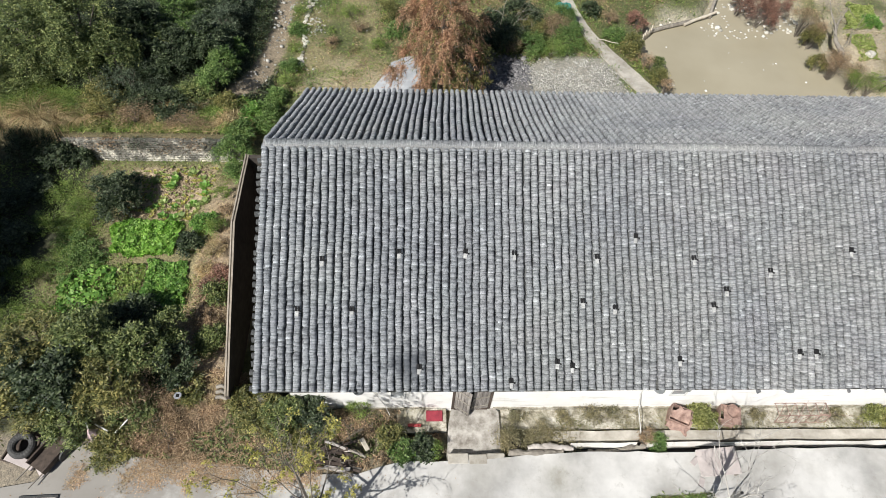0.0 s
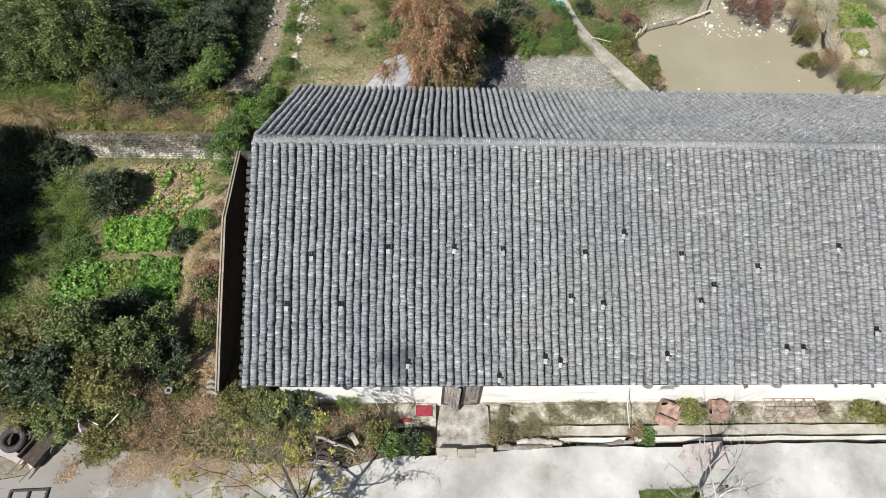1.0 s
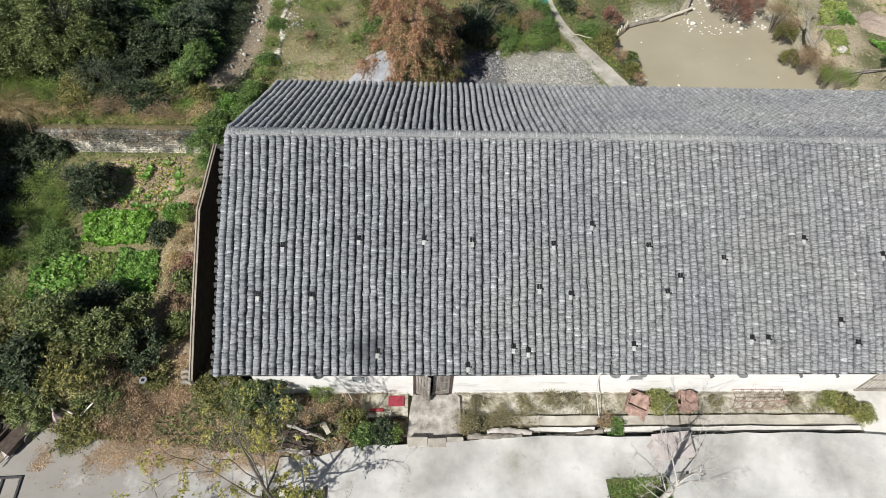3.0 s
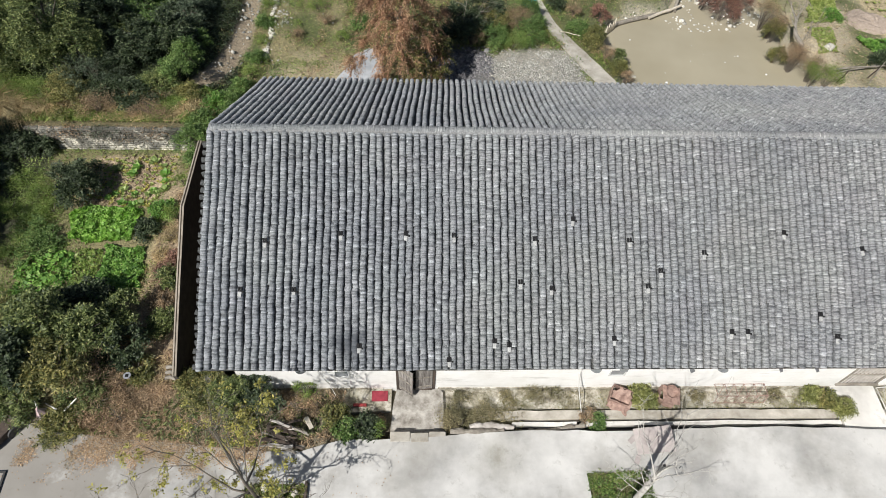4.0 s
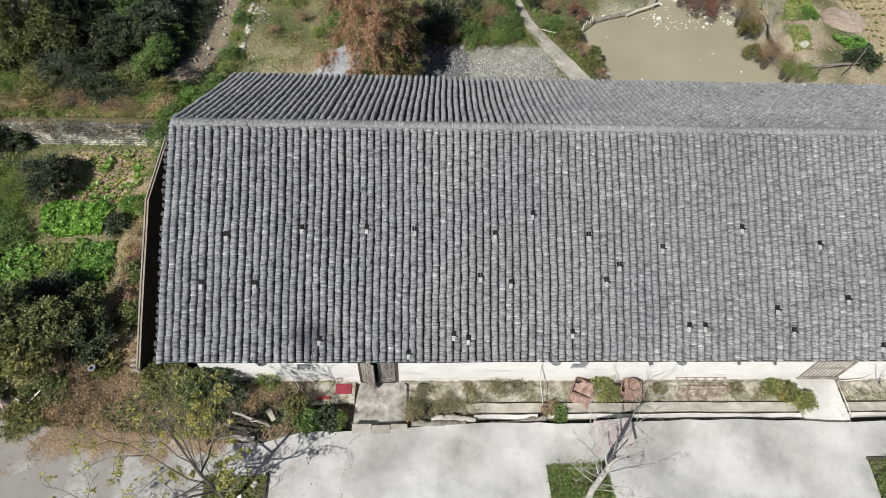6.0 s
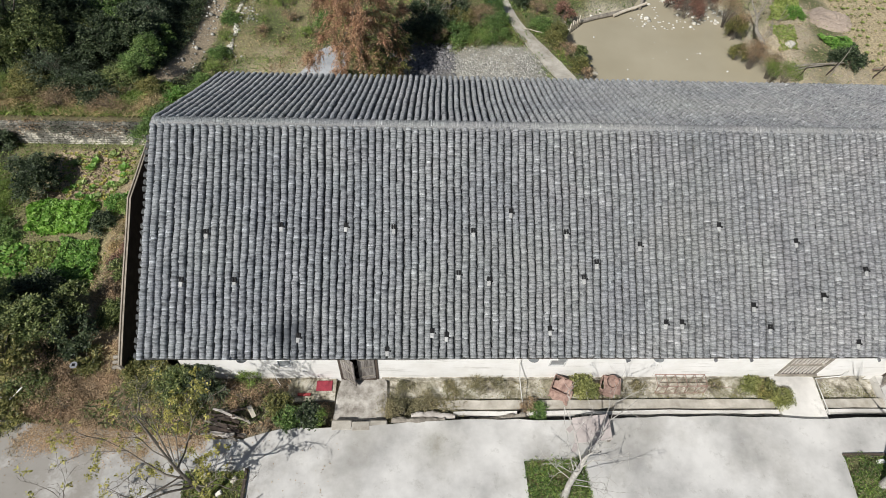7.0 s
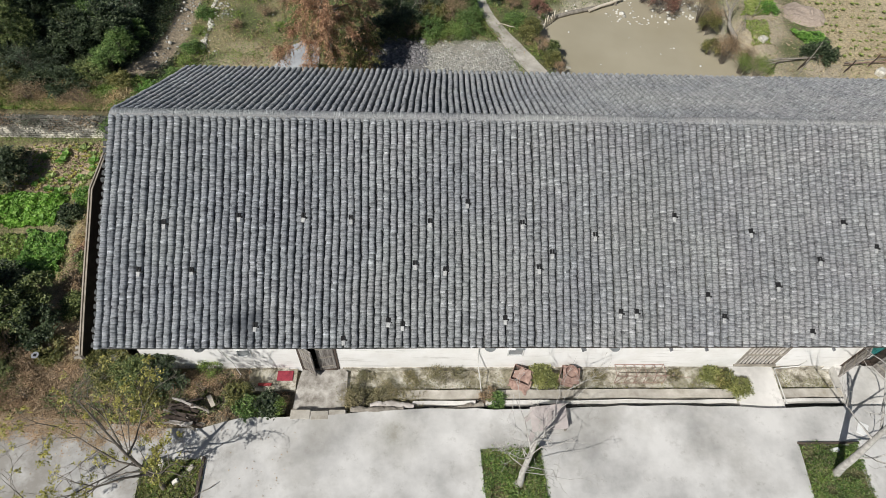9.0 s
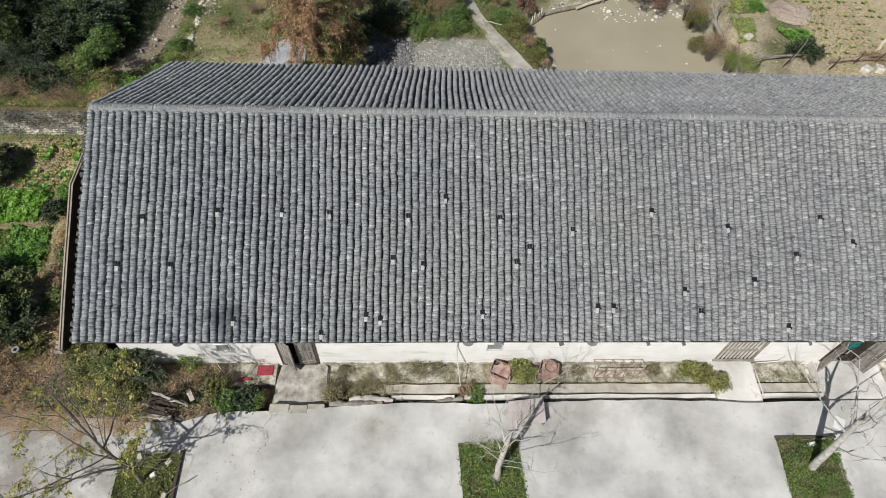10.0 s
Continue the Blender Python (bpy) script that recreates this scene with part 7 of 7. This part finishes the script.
pipe("white_hose", [(13.1, -0.82, -0.18), (14.0, -0.79, -0.20), (15.2, -0.76, -0.20), (16.0, -0.78, -0.22)], 0.017, m_pipe, "white plastic hose along the ditch", "hose")
pipe("drain_pipe", [(20.1, -0.95, -0.13), (20.1, -0.3, -0.13), (20.08, 0.2, -0.1), (20.9, 0.26, -0.05), (21.0, 0.3, 0.25)], 0.02, m_pipe, "white plastic pipe round the terrace end", "pipe")
pipe("wall_pole", [(10.72, -0.62, -0.2), (10.6, 0.0, 0.35), (10.55, 0.26, 0.9), (10.55, 0.30, 1.6)], 0.016, m_pipe, "thin pale pole leaning on the wall", "pole")
pipe("cable", [(2.95, 0.30, 1.5), (2.98, 0.29, 1.0), (3.25, 0.2, 0.4), (3.4, 0.05, -0.1), (3.2, -0.3, -0.24)], 0.011, m_pipe, "pale cable hanging down the wall", "cable")
# rotten logs edging the ditch end
def rough_log(pts, rad, mat, label):
    c = Vector(pts[0])
    t = thing("rotten_log", *c, label, "log", "logs along the ditch")
    n = 18
    line = [Vector(pts[0]).lerp(Vector(pts[1]), 2 * i / n) if 2 * i < n else Vector(pts[1]).lerp(Vector(pts[2]), 2 * i / n - 1) for i in range(n + 1)]
    line = [q - c + Vector((0, 0.03, 0.02)) * noise.noise(q * 4) for q in line]
    vs, fs = tube(line, [rad * (0.75 + 0.5 * math.sin(math.pi * (i + 2) / (n + 4))) for i in range(n + 1)], 11)
    vs = [tuple(Vector(v) * 1.0 + Vector((0, 0.03, 0.035)) * noise.noise(Vector(v) * 9 + c)) for v in vs]
    bm = bmesh.new()
    bv = [bm.verts.new(v) for v in vs]
    for f in fs:
        bm.faces.new([bv[i] for i in f])
    bm.faces.new(bv[:11][::-1])
    bm.faces.new(bv[-11:])
    part("log", bm, mat, t)


rough_log([(6.78, -1.06, -0.12), (7.5, -1.12, -0.10), (8.35, -1.06, -0.12)], 0.10, m_wood_grey, "grey rotten log lying along the ditch edge")
rough_log([(7.35, -0.92, -0.14), (7.9, -0.90, -0.12), (8.65, -0.94, -0.16)], 0.075, m_bar, "pale split log lying beside the ditch")
rough_log([(9.1, -1.02, -0.32), (9.9, -1.04, -0.28), (10.75, -0.86, -0.16)], 0.085, m_wood_grey, "long grey rotten log in the ditch")
hole = thing("broken_pot", 7.05, -0.72, -0.26, "dark broken pot among the dry weeds", "pot")
bm = bmesh.new()
bmesh.ops.create_cone(bm, cap_ends=True, segments=16, radius1=0.10, radius2=0.14, depth=0.2, matrix=pose(0, 0, 0.08, 35, 0, -20))
bmesh.ops.delete(bm, geom=[max(bm.faces, key=lambda f: f.calc_center_median().z if len(f.verts) > 6 else -9)], context="FACES_ONLY")
bmesh.ops.solidify(bm, geom=bm.faces[:], thickness=0.012)
part("bowl", bm, m_wood_dark, hole)
# stump with weeds in the ditch
sp = thing("stump", 10.75, -0.75, -0.30, "grey rotten stump in the ditch", "stump")
part("wood", tubes("wood", [([(0, 0, -0.05), (-0.05, -0.02, 0.12), (-0.22, -0.12, 0.26)], [0.10, 0.09, 0.05])], m_wood_grey, 9), m_wood_grey, sp)
# pinkish slab and the painted shadow behind it
ps = thing("pink_slab", 12.1, -1.1, 0.01, "thin pinkish board propped aslant over the yard edge", "slab")
part("slab", boxed(0.0, -0.72, 0.0, 1.06, 0.03, 0.03, bevel=0.008), m_pink, ps, m=pose(0, 0, 0, 0, -17, 0))
for y in (-0.66, -0.04):
    part("prop", boxed(0.94, y - 0.03, -0.01, 1.0, y + 0.03, 0.27, bevel=0.006), m_wood_grey, ps)
for y, rz in ((-0.74, 62), (-0.2, 40)):
    part("flap", boxed(-0.26, -0.07, 0.0, 0.0, 0.07, 0.02, bevel=0.005, m=pose(0.02, y, 0.0, 0, 0, rz)), m_pink, ps)
# flat dark sheet stands in for the shadow lying in the gutter
ditch_dark = thing("drain_pit", 13.0, -0.92, -0.248, "thin dark sheet as painted shadow over the ditch", "drain")
part("pit_floor", boxed(-0.62, -0.16, 0.0, 0.62, 0.16, 0.006), m_dark_room, ditch_dark)
wb = thing("white_board", 22.04, -1.8, 0.0, "white board lying on the yard", "board", rz=-32)
part("board", boxed(-0.15, -0.2, 0.0, 0.15, 0.2, 0.03, bevel=0.005), m_white, wb)
wb = thing("white_block", 20.95, -2.42, -0.02, "small white foam block in the planting bed", "block", rz=8)
part("block", boxed(-0.11, -0.06, 0.0, 0.11, 0.06, 0.09, bevel=0.012), m_white, wb)
# bed kerbs
for nm, a in (("bed_kerb", (2.80, -4.6, -0.1, 2.88, -2.44, 0.09)), ("bed_kerb", (19.9, -2.24, -0.1, 21.75, -2.18, 0.06))):
    cx, cy = (a[0] + a[3]) / 2, (a[1] + a[4]) / 2
    k = thing(nm, cx, cy, 0, "dark low kerb board of a planting bed", "kerb", kind="structure")
    part("board", boxed(a[0] - cx, a[1] - cy, a[2], a[3] - cx, a[4] - cy, a[5], bevel=0.008), m_wood_dark, k)
for x, y, s in ((2.55, -2.75, 0.2), (1.7, -2.6, 0.25), (2.2, -3.1, 0.18), (2.62, -3.66, 0.22)):
    ob = new("concrete_lump", pale[0])
    ob.matrix_world = pose(x, y, 0.02, 0, 5, 40 * s * 30) @ Matrix.Diagonal((s, s * 0.7, 0.16, 1))
    tagged(ob, "pale broken concrete lump in the bed", "rubble", "lumps in the planting bed")
log("stick", (2.7, -3.6, 0.08), (3.3, -3.2, 0.12), 0.014, m_wood_grey, "bent stick lying across the bed kerb", "stick")

# eave oddments: loose tiles and a pale hanging board
for k, (x, w) in enumerate(((13.5, 0.16), (16.05, 0.12), (17.1, 0.12), (20.9, 0.12))):
    t = thing("loose_tile", x, 0.06, 1.70, "slipped grey tile hanging at the eave", "tile", "slipped tiles at the eave")
    part("tile", boxed(-w / 2, -0.12, -0.01, w / 2, 0.08, 0.02, bevel=0.005, m=pose(0, 0, 0.02, 30, 14, 25)), m_tile_piece, t)

for x in (2.62, 10.83, 14.46):
    t = thing("tin_pan", x, 0.12, 1.55, "grey round tin pan hanging under the eave", "pan", "pans under the eave")
    bm = bmesh.new()
    bmesh.ops.create_cone(bm, cap_ends=True, segments=22, radius1=0.12, radius2=0.165, depth=0.06, matrix=pose(0, 0, 0, -12))
    part("bowl", bm, m_glass_grey, t)
    part("hook", tubes("hook", [([(0, 0.03, 0.02), (0, 0.04, 0.22)], [0.006, 0.006])], m_metal, 5), m_metal, t)
t = thing("junction_box", 11.74, 0.27, 1.3, "small grey metal box fixed to the wall", "box")
part("case", boxed(-0.11, -0.09, -0.1, 0.11, 0.05, 0.1, bevel=0.01), m_glass_grey, t)

# garden lamp
gl = thing("garden_lamp", -2.65, 0.52, ground_at(-2.65, 0.52), "small solar garden lamp with a pale round head", "lamp")
part("stake", tubes("stake", [([(0, 0, -0.1), (0, 0, 0.42)], [0.018, 0.018])], m_metal, 8), m_metal, gl)
bm = bmesh.new()
bmesh.ops.create_cone(bm, cap_ends=True, segments=24, radius1=0.08, radius2=0.11, depth=0.05, matrix=Matrix.Translation((0, 0, 0.45)))
head = part("head", bm, m_metal, gl, "pale metal lamp head")
part("panel", boxed(-0.045, -0.045, 0.474, 0.045, 0.045, 0.482), m_black, head, "dark solar panel")

# tyre, planks and cart at the yard corner
ty = thing("tyre", -6.56, -0.8, 0.02, "old black tyre lying on a timber box", "tyre")
bm = bmesh.new()
R, rr = 0.265, 0.1
ring = [[bm.verts.new(((R + rr * 1.0 * math.cos(b)) * math.cos(a), (R + rr * math.cos(b)) * math.sin(a), 0.13 + rr * 1.05 * math.sin(b) + (0.006 if i % 2 else 0))) for b in [2 * math.pi * k / 12 for k in range(12)]] for i, a in enumerate([2 * math.pi * q / 48 for q in range(48)])]
for i in range(48):
    for k in range(12):
        bm.faces.new((ring[i][k], ring[(i + 1) % 48][k], ring[(i + 1) % 48][(k + 1) % 12], ring[i][(k + 1) % 12]))
part("rubber", bm, m_rubber, ty, m=pose(0, 0, 0, 8, 4))
cr = thing("timber_box", -6.5, -0.85, -0.12, "open dark timber box under a tyre", "box", rz=-14)
for a in ((-0.5, -0.45, 0, 0.5, -0.41, 0.14), (-0.5, 0.41, 0, 0.5, 0.45, 0.14), (-0.5, -0.41, 0, -0.46, 0.41, 0.14), (0.46, -0.41, 0, 0.5, 0.41, 0.14), (-0.46, -0.41, 0, 0.46, 0.41, 0.03)):
    part("board", boxed(*a, bevel=0.005), m_wood_dark, cr)
for x, y, rz, l, z in ((-6.5, -1.22, -20, 0.85, 0.10), (-5.9, -1.38, -52, 0.55, 0.12)):
    p = thing("pale_plank", x, y, z - 0.08, "pinkish pale plank leaning at the yard corner", "plank", "planks at the yard corner", rz=rz)
    part("board", boxed(-l / 2, -0.11, 0, l / 2, 0.11, 0.04, bevel=0.006, m=pose(0, 0, 0.02, 5, 6)), m_pink, p)
ct = thing("hand_cart", -5.68, -0.98, -0.1, "dark wooden hand cart tray beside the tyre", "cart", rz=62)
for a in ((-0.55, -0.3, 0.22, 0.55, -0.25, 0.42), (-0.55, 0.25, 0.22, 0.55, 0.3, 0.42), (-0.55, -0.25, 0.22, 0.55, 0.25, 0.26), (0.5, -0.25, 0.26, 0.55, 0.25, 0.42)):
    part("board", boxed(*a, bevel=0.006), m_wood_dark, ct)
for y in (-0.34, 0.34):
    bm = bmesh.new()
    bmesh.ops.create_cone(bm, cap_ends=True, segments=20, radius1=0.2, radius2=0.2, depth=0.05, matrix=pose(0.1, y, 0.2, 90))
    part("wheel", bm, m_rubber, ct)
for y in (-0.22, 0.22):
    part("handle", tubes("handle", [([(-0.55, y, 0.25), (-1.0, y, 0.3)], [0.02, 0.018])], m_wood_grey, 6), m_wood_grey, ct)
bg = thing("fabric_bundle", -4.72, -0.55, ground_at(-4.72, -0.55), "pale pink fabric bundle hung on sticks", "bundle")
bm = bmesh.new()
rings = []
for k in range(7):
    u = k / 6
    rings.append([bm.verts.new((((0.03 + 0.20 * u) * (1 + 0.28 * u * math.sin(3 * a + 1)) * math.cos(a)) * 0.75 + 0.05 * u, ((0.03 + 0.20 * u) * (1 + 0.3 * u * math.sin(5 * a)) * math.sin(a)) - 0.12 * u, 0.66 - 0.42 * u + 0.03 * math.sin(4 * a) * u)) for a in [2 * math.pi * q / 28 for q in range(28)]])
for a, b in zip(rings, rings[1:]):
    for q in range(28):
        bm.faces.new((a[q], b[q], b[(q + 1) % 28], a[(q + 1) % 28]))
bm.faces.new(rings[0][::-1])
bm.faces.new(rings[-1])
part("fabric", bm, m_pinkbag, bg)
for a, b in (((-0.2, 0.4, 0.0), (0.5, 0.0, 0.6)), ((0.02, -0.3, 0.0), (-0.1, 0.2, 0.7)), ((0.15, -0.4, 0.1), (0.9, 0.35, 0.5))):
    part("stick", tubes("stick", [([a, b], [0.026, 0.022])], m_white, 5), m_white, bg)
for k in range(3):
    log("timber", (-1.7, 0.62 + 0.14 * k, -0.1 + 0.06 * k), (-1.28, 0.6 + 0.14 * k, -0.08 + 0.06 * k), 0.06, m_wood_grey, "short grey timber stacked at the wall end", "timber", "timbers at the wall end")

mf = thing("metal_frame", -5.7, -2.32, 0.02, "dark flat metal frame lying on the concrete", "metal frame", rz=2)
for a in ((-0.5, 0.16, 0, 0.5, 0.22, 0.03), (-0.5, -0.45, 0, 0.5, -0.39, 0.03), (-0.5, -0.39, 0, -0.44, 0.16, 0.03), (0.44, -0.39, 0, 0.5, 0.16, 0.03), (-0.03, -0.39, 0, 0.03, 0.16, 0.03)):
    part("bar", boxed(*a, bevel=0.006), m_rubber, mf)

# ---- single roof tiles of the middle stretch ----
me = mesh_np("tile", SHELL_V, SHELL_F, m_tile_piece)
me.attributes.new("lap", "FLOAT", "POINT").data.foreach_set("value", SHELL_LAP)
me.polygons.foreach_set("use_smooth", np.array([True] * 5 + [False] * 5))
me.materials.append(m_tile_edge)
me.polygons.foreach_set("material_index", np.array([0] * 5 + [1] * 5, np.int32))
for p, u, v, w in TILE_PICK:
    ob = new("tile", me)
    ob.parent = roofs[True]
    ob.matrix_basis = Matrix(((u[0], v[0], w[0], p[0]), (u[1], v[1], w[1], p[1]), (u[2], v[2], w[2], p[2]), (0, 0, 0, 1)))
